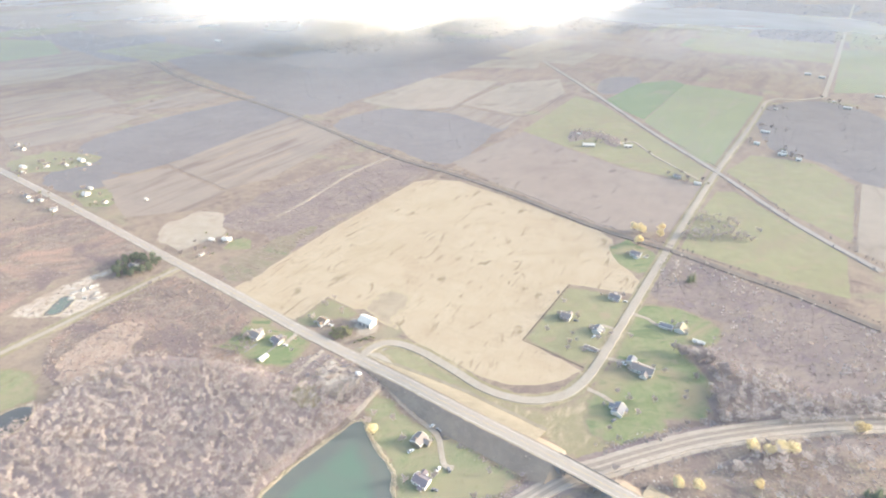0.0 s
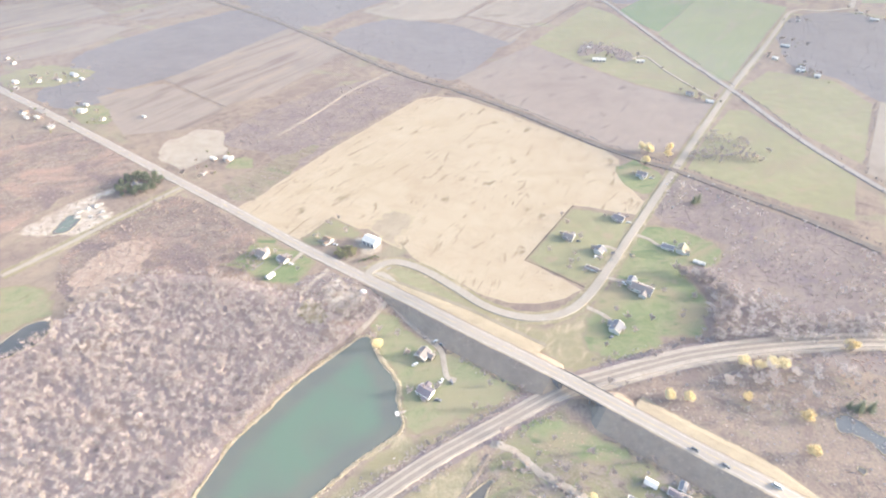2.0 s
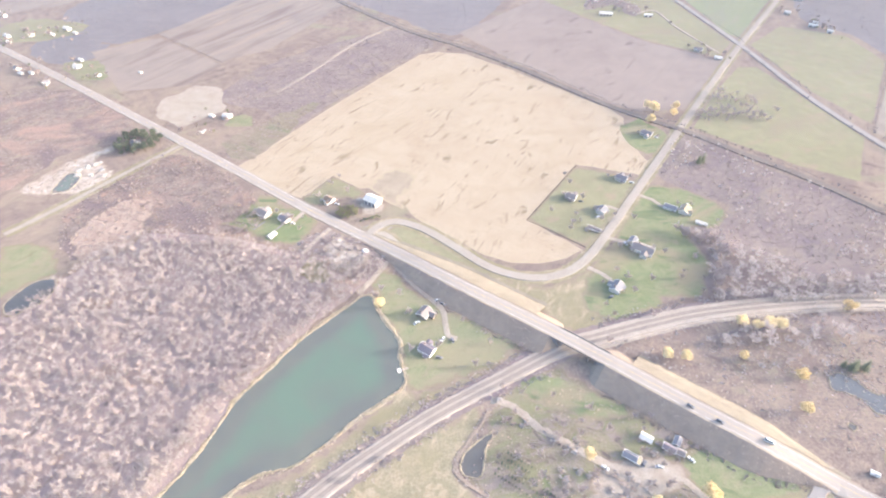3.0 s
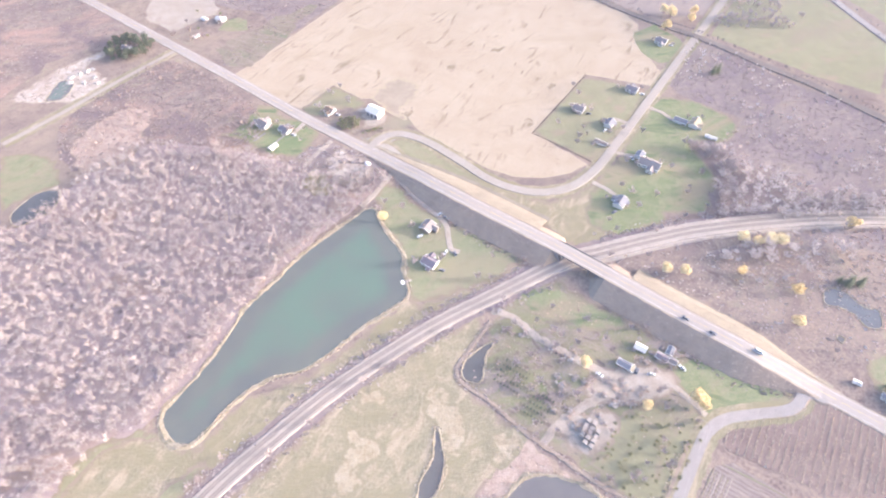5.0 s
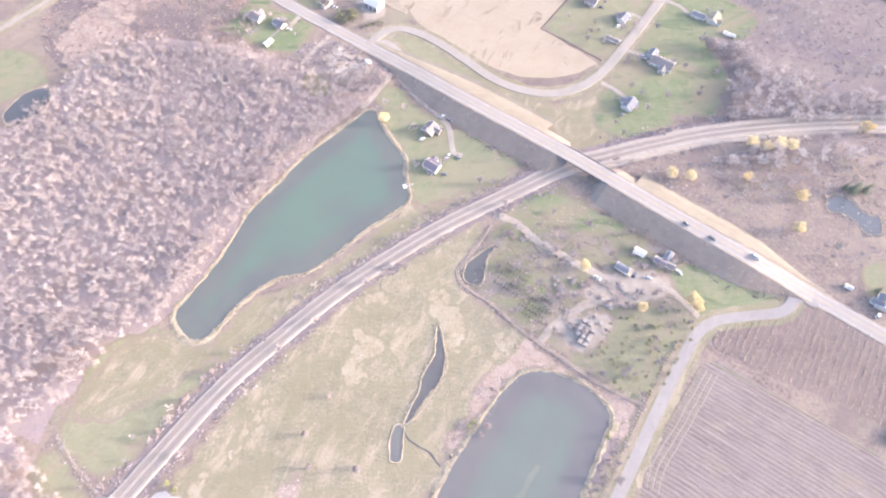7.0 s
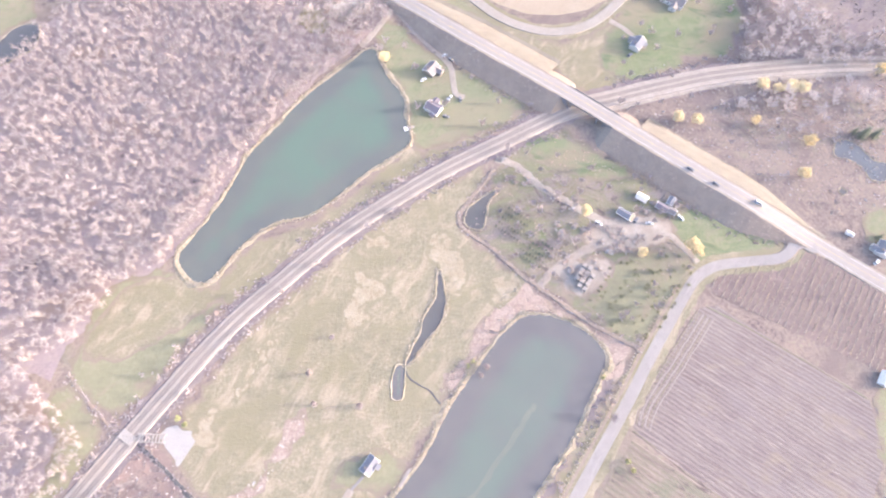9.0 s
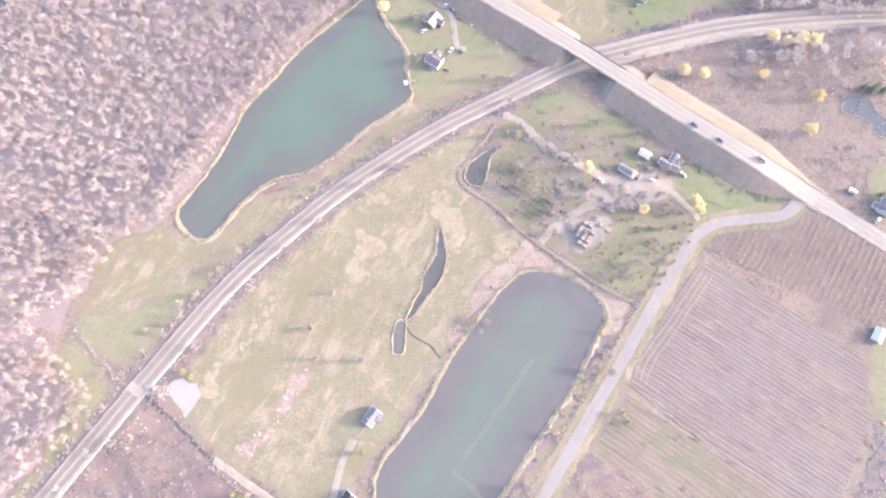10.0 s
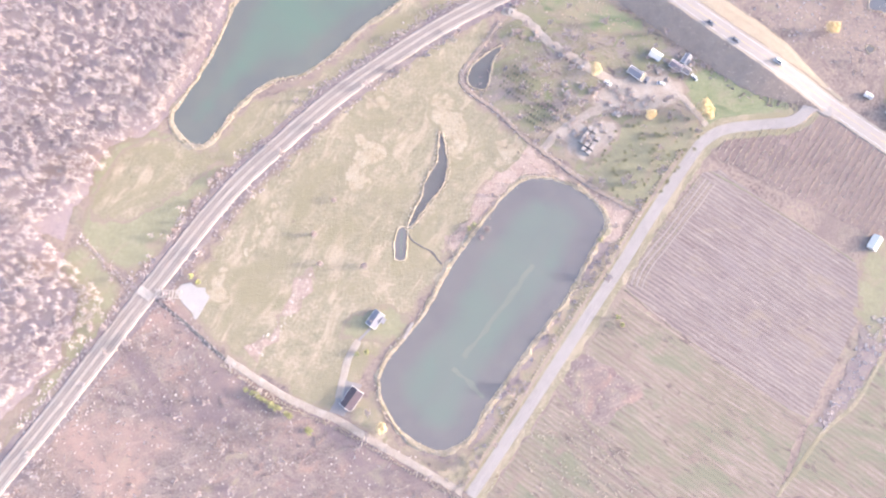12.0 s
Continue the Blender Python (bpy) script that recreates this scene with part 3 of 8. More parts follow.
PLAN["junk_track_a"] = ((32.0, 189.5), (45.9, 183.6), (59.4, 169.7), (74.5, 159.9), (87.7, 150.5), (107.4, 141.1), (131.0, 141.5))
PLAN["junk_track_b"] = ((54.5, 102.2), (64.7, 114.2), (79.9, 124.4), (93.5, 131.8), (102.3, 139.1))
PLAN["verge_w"] = ((-199.9, 43.5), (-179.5, 20.4), (-190.7, -20.5), (-212.8, -52.6), (-227.7, -69.6), (-229.3, -59.9), (-213.0, -32.6), (-203.1, -8.9), (-202.1, 15.3), (-212.6, 33.8))
PLAN["bar_a"] = ((11.6, -13.8), (20.5, -2.6), (29.6, 9.5), (38.9, 21.7), (49.1, 37.3))
PLAN["bar_b"] = ((5.7, -19.6), (10.2, -23.5), (16.2, -28.5), (23.0, -35.1))
PLAN["pond"] = ((-55.0, 278.3), (-75.8, 257.7), (-95.1, 236.7), (-109.2, 215.6), (-126.6, 189.7), (-133.2, 170.8), (-140.6, 151.1), (-150.9, 132.6), (-157.7, 118.7), (-154.2, 110.4), (-144.0, 102.8), (-136.5, 104.1), (-127.2, 117.2), (-117.3, 131.0), (-102.7, 141.6), (-81.8, 148.4), (-64.7, 163.1), (-48.6, 179.5), (-31.3, 192.5), (-23.6, 202.3), (-27.8, 219.9), (-29.8, 237.1), (-39.9, 252.6), (-47.0, 266.0))
PLAN["long_pond"] = ((50.2, 86.5), (35.8, 78.3), (20.0, 57.8), (4.6, 35.2), (-10.3, 7.5), (-25.2, -11.0), (-33.2, -25.5), (-29.3, -41.3), (-17.1, -55.6), (0.4, -62.7), (15.2, -54.9), (23.5, -40.3), (36.1, -23.2), (48.3, -5.9), (67.0, 19.0), (80.5, 43.7), (89.7, 60.9), (83.6, 73.4), (67.8, 83.9))
PLAN["small_pond"] = ((32.2, 166.9), (18.7, 157.9), (11.7, 147.3), (15.1, 140.1), (23.0, 141.0), (25.6, 155.3))
PLAN["creek"] = ((-2.9, 112.5), (-4.7, 102.4), (-5.5, 94.0), (-10.4, 85.6), (-13.6, 74.0), (-18.7, 62.5), (-20.5, 57.0), (-16.4, 60.3), (-8.8, 71.5), (-2.0, 80.1), (0.7, 90.8), (-0.8, 102.5))
PLAN["creek_foot"] = ((-25.5, 56.2), (-27.4, 47.9), (-27.1, 39.0), (-22.1, 38.4), (-20.8, 48.0), (-21.1, 56.0))
PLAN["wood_pond"] = ((-297.5, 298.0), (-311.8, 291.3), (-317.4, 280.1), (-319.2, 268.8), (-308.8, 258.9), (-301.0, 267.2), (-293.1, 272.8), (-291.1, 286.1))
PLAN["east_pond"] = ((254.2, 205.9), (249.7, 195.9), (259.5, 191.8), (266.8, 185.7), (268.3, 178.3), (278.3, 178.4), (281.8, 190.1), (274.1, 192.1), (265.2, 206.1))
PLAN["pit_pond"] = ((-356.7, 409.1), (-358.6, 423.5), (-356.8, 438.6), (-344.4, 436.3), (-341.6, 421.2), (-345.8, 411.0))
PLAN["tarn"] = ((248.0, 171.8), (245.1, 168.9), (247.2, 166.2), (250.7, 169.8))
PLAN["stubble_big"] = ((-198, 450), (-125, 570), (-26, 719), (-2, 727), (36, 720), (100, 663), (195, 565), (205, 544), (196, 506), (208, 455), (193, 435), (134, 453), (76, 368), (117, 328), (102, 318), (79, 312), (57, 313), (36, 322), (-3, 355), (-23, 371), (-33, 392), (-50, 400), (-64, 414), (-74, 413), (-88, 424), (-102, 434), (-114, 416), (-126, 398), (-139, 406))
PLAN["lawn_barn"] = ((-123.5, 395.6), (-115.4, 412.6), (-101.5, 432.6), (-88.0, 423.1), (-73.3, 411.5), (-70.8, 402.9), (-78.3, 398.7), (-93.2, 398.6), (-101.4, 387.5), (-113.7, 388.8))
PLAN["loop_apron"] = ((-69.5, 359.5), (-60.5, 358.6), (-52, 361.5), (-44.5, 366.5), (-40.5, 362.5), (-44.5, 356), (-46.5, 350.5), (-45.5, 344), (-52, 346.5))
PLAN["gravel_barn"] = ((-99.9, 375.4), (-93.3, 391.6), (-78.2, 397.8), (-69.9, 403.0), (-49.8, 391.9), (-50.6, 378.4), (-65.4, 371.7), (-76.4, 362.6), (-67.3, 355.1), (-73.9, 355.1), (-85.2, 366.4), (-75.6, 371.7), (-70.6, 382.3), (-76.9, 393.1), (-88.1, 391.7), (-95.2, 379.4))
PLAN["lawn_west"] = ((-187.5, 360.6), (-170.9, 380.3), (-164.2, 402.3), (-149.9, 401.0), (-144.3, 389.9), (-123.1, 381.9), (-106.9, 365.0), (-113.9, 344.9), (-120.5, 335.2), (-135.7, 338.7), (-152.4, 344.6), (-171.0, 358.2))
PLAN["gravel_west"] = ((-93.4, 326.0), (-87.7, 345.1), (-69.0, 338.0), (-56.3, 321.7), (-58.5, 310.4), (-68.9, 304.8), (-83.0, 305.8))
PLAN["loop_grass"] = ((-42.0, 359.6), (-17.6, 353.4), (10.7, 328.3), (36.8, 305.2), (78.6, 288.3), (102.4, 289.3), (93.4, 274.9), (52.0, 280.4), (19.0, 305.3), (-36.0, 339.1))
PLAN["lawn_n"] = ((76.3, 367.5), (102.1, 405.6), (131.4, 447.6), (158.2, 441.6), (185.7, 423.6), (171.5, 399.0), (147.4, 364.1), (122.5, 329.8), (95.5, 351.7))
PLAN["lawn_top"] = ((197.9, 527.1), (223.9, 542.0), (243.7, 505.1), (220.7, 469.7), (201.2, 482.8))
PLAN["lawn_e"] = ((192.1, 411.4), (219.7, 414.8), (244.3, 395.3), (253.4, 376.9), (237.2, 357.5), (207.3, 355.5), (215.7, 320.0), (203.7, 288.5), (190.5, 273.6), (169.8, 277.1), (160.0, 266.0), (129.7, 253.0), (111.1, 259.9), (105.4, 272.0), (115.8, 301.4), (138.3, 330.8), (170.1, 379.2))
PLAN["lawn_pond"] = ((-52.8, 287.6), (-39.7, 303.9), (-17.1, 280.3), (18.3, 258.3), (45.7, 240.1), (54.6, 227.7), (24.7, 209.9), (-16.6, 196.1), (-23.7, 205.9), (-28.2, 237.1), (-40.5, 255.2))
PLAN["meadow_w"] = ((-190.8, 101.9), (-159.1, 108.9), (-143.5, 98.5), (-126.2, 104.9), (-126.5, 88.1), (-153.3, 48.4), (-171.5, 25.9), (-184.7, 31.9), (-203.9, 49.0), (-201.9, 71.7))
PLAN["meadow"] = ((-74.7, 111.0), (-30.6, 151.7), (12.1, 179.4), (25.4, 185.1), (17.3, 161.6), (7.6, 145.5), (22.6, 128.5), (47.0, 100.1), (29.4, 76.5), (4.5, 40.6), (-18.0, 7.4), (-37.1, -17.2), (-57.2, -44.2), (-85.0, -33.1), (-107.2, -20.2), (-123.5, -7.0), (-135.3, 5.0), (-135.9, 29.8), (-110.9, 72.0))
PLAN["meadow_s"] = ((-42.5, -35.1), (-33.5, -32.0), (-26.8, -52.3), (-11.5, -63.5), (3.5, -67.4), (24.2, -54.2), (36.1, -33.5), (66.9, 13.7), (95.8, 53.6), (98.7, 42.5), (51.3, -27.3), (15.6, -79.9), (-23.4, -62.3), (-48.0, -46.9))
PLAN["bank_pond"] = ((-23.4, 199.1), (-16.6, 194.7), (24.7, 209.9), (52.4, 224.3), (59.8, 220.4), (28.0, 197.2), (-29.3, 157.4), (-73.0, 122.6), (-101.3, 101.1), (-137.2, 84.1), (-165.5, 61.5), (-200.1, 61.3), (-182.6, 100.7), (-152.3, 104.0), (-135.4, 100.0), (-116.1, 125.8), (-79.4, 143.9), (-48.0, 173.3))
PLAN["junk_yard"] = ((32.5, 181.6), (47.8, 203.2), (70.4, 212.4), (91.8, 201.8), (122.0, 179.0), (155.2, 163.4), (138.3, 143.7), (149.8, 119.9), (145.0, 110.9), (111.4, 67.7), (84.6, 82.8), (44.2, 112.8), (17.8, 136.0), (14.4, 141.6), (28.6, 161.3))
PLAN["lawn_junk"] = ((134.0, 142.9), (143.2, 153.4), (161.5, 158.8), (180.7, 150.2), (202.3, 135.4), (186.1, 125.9), (151.3, 118.8), (142.8, 128.8))
PLAN["lawn_junk_b"] = ((47.5, 198.0), (62.9, 210.0), (91.5, 198.7), (118.7, 181.0), (103.7, 174.6), (75.6, 180.3), (58.0, 188.4))
PLAN["lawn_orchard"] = ((101.3, 119.1), (136.1, 128.7), (146.6, 114.5), (118.9, 76.8), (110.1, 69.6), (87.6, 81.2), (82.9, 99.5))
PLAN["dirt_junk"] = ((86.6, 142.8), (107.9, 148.9), (135.6, 149.4), (139.4, 139.9), (122.5, 128.5), (101.8, 124.5), (85.3, 127.9))
PLAN["dirt_pallets"] = ((66.0, 116.7), (84.9, 122.4), (101.1, 117.3), (93.0, 103.1), (76.2, 97.7), (65.3, 106.1))
PLAN["vine_field"] = ((154.8, 110.4), (205.9, 124.4), (220.0, 127.2), (255.1, 100.6), (240.2, 50.7), (231.6, 61.2), (155.4, 100.7))
PLAN["furrow_field"] = ((146.7, 92.2), (156.4, 93.4), (228.8, 42.0), (227.6, 12.4), (209.6, -18.2), (195.5, -42.6), (166.4, -27.9), (101.2, 22.2), (99.9, 29.0), (106.5, 41.1))
PLAN["strip_field"] = ((98.0, 17.5), (192.3, -44.4), (185.2, -59.5), (176.2, -82.3), (109.9, -83.6), (61.8, -30.1), (78.9, -7.4))
PLAN["corn_field"] = ((61.8, -33.0), (109.8, -85.0), (24.5, -86.7))
PLAN["far_corner"] = ((195.2, -46.4), (240.0, -11.6), (233.1, -81.1), (179.1, -82.2))
PLAN["yard_se"] = ((233.6, 43.7), (246.5, 53.5), (241.2, 0.5), (227.6, 12.4))
PLAN["lawn_se"] = ((254.8, 145.7), (267.5, 169.3), (278.1, 177.6), (265.2, 134.6), (255.7, 134.4))
PLAN["plough_a"] = ((29, 794), (166, 951), (218, 859), (290, 762), (373, 697), (278, 563), (227, 561), (199, 579), (103, 691))
PLAN["green_a"] = ((399, 1007), (597, 1302), (675, 1246), (723, 1184), (430, 779), (417, 789))
PLAN["green_b"] = ((367, 1160), (491, 1315), (585, 1349), (597, 1302), (403, 1018), (385, 1065))
PLAN["green_c"] = ((161, 951), (315, 1199), (351, 1137), (409, 760), (373, 707), (292, 767), (219, 865))
PLAN["green_d"] = ((433, 749), (508, 820), (584, 781), (588, 694), (474, 530), (448, 606))
PLAN["green_e"] = ((387, 677), (411, 677), (449, 502), (399, 423), (356, 448), (275, 523), (331, 608))
PLAN["green_f"] = ((1265, 1743), (1417, 1761), (1012, 1211), (898, 1217))
PLAN["tan_r"] = ((605, 703), (625, 683), (482, 489), (467, 514))
PLAN["tan_b"] = ((-150, 1157), (-8, 1381), (156, 1336), (39, 1110), (-52, 1091))
PLAN["tan_c"] = ((58, 1132), (181, 1318), (312, 1365), (296, 1224), (169, 1048))
PLAN["tan_d"] = ((90, 1502), (169, 1618), (315, 1617), (276, 1485))
PLAN["tan_e"] = ((16, 1090), (51, 1119), (168, 1036), (126, 958))
PLAN["strip_a"] = ((-401, 791), (-270, 1053), (-145, 929), (-233, 736), (-285, 697))
PLAN["strip_b"] = ((-471, 729), (-395, 777), (-282, 687), (-311, 626), (-382, 611))
PLAN["strip_c"] = ((-926, 1190), (-780, 1274), (-644, 1141), (-788, 987))
PLAN["strip_d"] = ((-606, 1098), (-557, 1260), (-439, 1208), (-502, 1117))
PLAN["strip_e"] = ((-1122, 1479), (-961, 1527), (-852, 1549), (-918, 1378), (-1007, 1309))
PLAN["green_l"] = ((-1463, 1981), (-1278, 1956), (-1102, 1718), (-1198, 1591))
PLAN["strip_f"] = ((-772, 963), (-733, 997), (-652, 1078), (-565, 1057), (-599, 920), (-686, 863))
PLAN["bare_a"] = ((-322.4, 560.8), (-320.5, 586.2), (-296.8, 623.9), (-263.7, 620.0), (-250.2, 585.6), (-248.4, 560.1), (-265.0, 548.1), (-279.8, 525.0), (-305.9, 548.5))
PLAN["lawn_a"] = ((-231.5, 533.2), (-230.0, 547.8), (-219.7, 552.5), (-203.4, 540.5), (-204.6, 528.9), (-218.4, 527.3))
PLAN["bare_b"] = ((-221.4, 483.4), (-199.6, 530.4), (-140.6, 584.3), (-171.6, 493.8), (-191.6, 461.6))
PLAN["pit_sand"] = ((-391.4, 407.4), (-384.3, 423.7), (-374.2, 445.4), (-362.2, 466.1), (-337.2, 490.7), (-332.5, 480.5), (-342.8, 463.6), (-323.3, 449.5), (-312.0, 436.0), (-317.8, 427.4), (-324.6, 406.8))
PLAN["sand_b"] = ((-306.1, 351.4), (-291.6, 388.2), (-260.0, 396.2), (-253.6, 334.6), (-288.1, 318.0))
PLAN["lawn_wl"] = ((-356.7, 330.6), (-332.5, 337.4), (-305.0, 321.1), (-301.4, 302.2), (-318.5, 287.1), (-331.3, 278.3))
PLAN["lawn_fl"] = ((-652, 799), (-633, 836), (-599, 854), (-519, 822), (-544, 774), (-604, 764))
PLAN["lawn_fl2"] = ((-488, 690), (-448, 699), (-417, 653), (-448, 645))
PLAN["hill_dry"] = ((114.1, 204.3), (123.3, 220.0), (208.5, 150.6), (215.7, 137.5), (220.7, 130.1), (197.7, 148.5))
PLAN["straw_a"] = ((-48.6, 108.2), (-32.3, 105.2), (-39.8, 89.9), (-47.2, 76.6), (-55.3, 78.0), (-57.6, 92.9))
PLAN["straw_b"] = ((-98.1, 72.2), (-92.9, 65.8), (-104.2, 46.3), (-111.5, 38.2), (-113.5, 42.9), (-106.6, 57.4))
PLAN["straw_c"] = ((-131.0, 26.8), (-115.7, 31.8), (-117.8, 17.7), (-128.4, 14.4))
PLAN["straw_d"] = ((-9.7, 134.7), (2.8, 136.7), (11.2, 124.8), (10.5, 104.4), (2.6, 95.8), (-5.9, 114.2))
PLAN["straw_e"] = ((-49.8, 135.6), (-31.6, 134.2), (-33.0, 125.6), (-47.7, 125.3))
PLAN["straw_f"] = ((29.2, 109.8), (45.4, 106.8), (35.8, 91.5), (26.1, 98.0))
PLAN["straw_g"] = ((-104.7, -12.6), (-90.4, 2.8), (-76.6, 31.0), (-70.2, 28.0), (-84.2, 3.0), (-98.2, -17.0))
PLAN["lawn_cabin"] = ((-44.4, 10.5), (-29.1, 13.9), (-19.0, 7.4), (-19.4, 1.2), (-25.3, -6.5), (-37.5, -7.6), (-43.8, -5.3), (-56.2, -2.6))
PLAN["brush_se"] = ((134.0, 224.7), (195.9, 237.0), (268.9, 241.4), (312.0, 231.7), (281.8, 169.0), (245.8, 151.3), (213.7, 166.7), (156.2, 204.7))
PLAN["gravel_x"] = ((-146.6, 19.0), (-133.8, 21.5), (-129.9, 13.2), (-133.4, 4.4), (-141.0, 10.3))
PLAN["pad_garage"] = ((-59.6, -44.3), (-51.4, -26.5), (-42.7, -29.8), (-51.1, -45.6))
PLAN["reed_pond"] = ((32.2, 95.3), (43.9, 105.8), (56.5, 95.7), (87.2, 76.3), (102.1, 68.5), (99.3, 57.6), (84.5, 48.2), (89.4, 66.8), (68.7, 84.1), (46.4, 85.4), (23.5, 59.4), (2.0, 40.9), (-1.1, 43.8))
PLAN["mud_e"] = ((232.3, 176.8), (248.8, 185.4), (265.6, 181.5), (258.0, 167.2), (239.3, 162.9))
PLAN["copse_e"] = ((282, 544), (333, 607), (356, 599), (388, 546), (347, 534), (303, 534))
PLAN["copse_n"] = ((230, 894), (257, 950), (294, 936), (321, 892), (297, 858), (286, 905), (256, 902))
PLAN["wood_se_trees"] = ((193.1, 241.0), (214.7, 246.3), (277.2, 251.9), (318.3, 254.8), (295.9, 207.8), (271.4, 219.3), (232.5, 228.7), (197.3, 228.5))
PLAN["hedge_se"] = ((197.3, -47.0), (213.3, -25.0), (225.5, -2.7), (230.8, 9.7), (242.5, 14.1), (240.6, -4.4), (230.2, -18.7), (216.5, -34.9), (203.2, -47.9))
PLAN["brush_nw"] = ((-460, 446), (-518, 594), (-425, 609), (-332, 533), (-341, 498), (-377, 476), (-405, 409))
PLAN["brush_n"] = ((-258, 594), (-210, 705), (-67, 803), (-6, 755), (-37, 713), (-126, 577), (-193, 467), (-216, 483), (-188, 557))
PLAN["brush_road"] = ((-128.2, 322.2), (-105.1, 349.2), (-86.5, 349.3), (-42.8, 318.3), (-62.9, 294.6), (-100.4, 316.0))
PLAN["bank_east"] = ((54.5, -0.3), (79.8, 42.1), (92.7, 53.5), (97.2, 47.2), (66.7, -3.1), (36.1, -45.2), (18.3, -65.7), (27.1, -39.6), (39.1, -21.7))
PLAN["field_red"] = ((62.3, -16.1), (78.8, -11.7), (91.0, -17.5), (107.1, -27.2), (102.7, -35.2), (86.2, -47.3), (78.2, -43.6), (68.2, -32.0))
PLAN["wood_left"] = ((-291.1, 293.2), (-249.0, 348.3), (-164.0, 341.9), (-100.4, 316.0), (-42.4, 312.0), (-61.9, 284.0), (-97.7, 240.3), (-137.7, 174.8), (-161.6, 118.7), (-183.7, 103.8), (-203.6, 69.5), (-240.6, 55.8), (-290.6, 114.7), (-371.0, 258.6), (-312.5, 256.2))
PLAN["wood_left_s"] = ((-282.6, 196.9), (-132.9, 189.0), (-160.2, 121.2), (-204.0, 76.6), (-210.8, 53.7), (-219.5, 47.1), (-264.7, 75.3))
PLAN["wood_low"] = ((-264.7, 75.3), (-219.1, 43.9), (-184.5, 16.3), (-183.1, 4.0), (-204.8, -20.7), (-234.1, -50.7), (-245.3, -56.7))
PLAN["brush_mid"] = ((-327.5, 380.3), (-268.4, 471.8), (-166.3, 396.9), (-165.5, 348.8), (-250.2, 351.7), (-292.5, 317.9))
PLAN["scrub_s"] = ((-159.2, 12.2), (-113.0, -23.3), (12.7, -86.9), (-228.3, -91.8), (-228.9, -87.6))
PLAN["scrub_e"] = ((260.8, 510.9), (319.1, 445.4), (393.0, 369.5), (333.5, 275.8), (207.7, 276.8), (218.2, 326.7), (210.8, 351.7), (259.8, 382.6), (210.4, 436.4))
PLAN["wood_e"] = ((209.7, 355.5), (255.2, 326.4), (292.1, 300.0), (344.7, 293.5), (331.7, 273.0), (230.6, 271.0), (201.4, 276.9), (217.9, 320.0))
PLAN["scrub_se"] = ((183.4, 235.0), (251.7, 254.6), (323.0, 259.3), (284.3, 198.3), (246.3, 207.0), (193.1, 211.8))
PLAN["wood_far_a"] = ((-583, 890), (-479, 1088), (-350, 1197), (-250, 1061), (-334, 907), (-409, 791), (-471, 762))
PLAN["wood_far_b"] = ((-183, 989), (-76, 1103), (131, 999), (103, 926), (25, 789), (-71, 863))
PLAN["wood_far_c"] = ((-812, 1743), (-449, 1650), (-359, 1777), (175, 1877), (215, 1593), (50, 1446), (-153, 1180), (-250, 1061), (-442, 1259), (-640, 1474))
PLAN["wood_far_d"] = ((660, 1081), (821, 1145), (858, 1001), (632, 693), (596, 786), (557, 860))
PLAN["wood_far_e"] = ((-564, 752), (-532, 797), (-458, 751), (-460, 709), (-504, 690))
PLAN["wood_far_f"] = ((-1878, 2594), (-1227, 2105), (-937, 2038), (-840, 1587), (-1206, 1867), (-1549, 2107))
PLAN["wood_far_g"] = ((-559, 2100), (-160, 2586), (454, 1966), (322, 1659), (175, 1877), (-364, 1807))
PLAN["wood_far_h"] = ((1009, 2794), (2193, 3098), (1753, 2480), (1305, 2087), (814, 2159))
PLAN["wood_far_i"] = ((1855, 2576), (2090, 2679), (1477, 1844), (1337, 1824))
PLAN["dirt_barn"] = ((-63.8, 414.5), (-52.8, 438.5), (-38.4, 444.8), (-23.2, 435.6), (-28.1, 417.6), (-38.0, 400.4), (-32.1, 385.3), (-42.6, 387.9), (-50.3, 400.3))
PLAN["tan_west"] = ((-109.4, 305.6), (-100.1, 316.8), (-88.2, 310.2), (-83.8, 299.3), (-92.2, 292.8), (-103.5, 297.0))
PLAN["drive_west"] = ((-111.6, 324.7), (-103.4, 340.1), (-93.2, 356.2))
PLAN["path_west_a"] = ((-158.7, 355.0), (-150.9, 366.0))
PLAN["path_west_b"] = ((-140.1, 353.4), (-132.0, 366.1))
PLAN["drive_west_b"] = ((-127.7, 363.5), (-121.4, 376.6), (-118.8, 382.0))
PLAN["hedge_road"] = ((159.2, 383.1), (174.4, 404.7), (188.9, 423.6))
PLAN["track_ring"] = ((-272.7, 343.7), (-283.5, 364.7), (-287.9, 385.3), (-283.0, 394.8), (-274.5, 387.8), (-265.3, 369.4), (-261.3, 351.7), (-263.1, 339.6))
PLAN["track_e"] = ((254.4, 314.6), (271.0, 303.0), (279.9, 295.5), (291.5, 288.1), (322.4, 288.5))
PLAN["bush_field"] = ((25.8, -79.3), (37.7, -60.0), (53.9, -42.1), (67.9, -55.5), (85.7, -68.6), (105.2, -83.3), (61.6, -86.1))
PLAN["wood_far_j"] = ((423, 1363), (511, 1375), (456, 1248), (374, 1223))


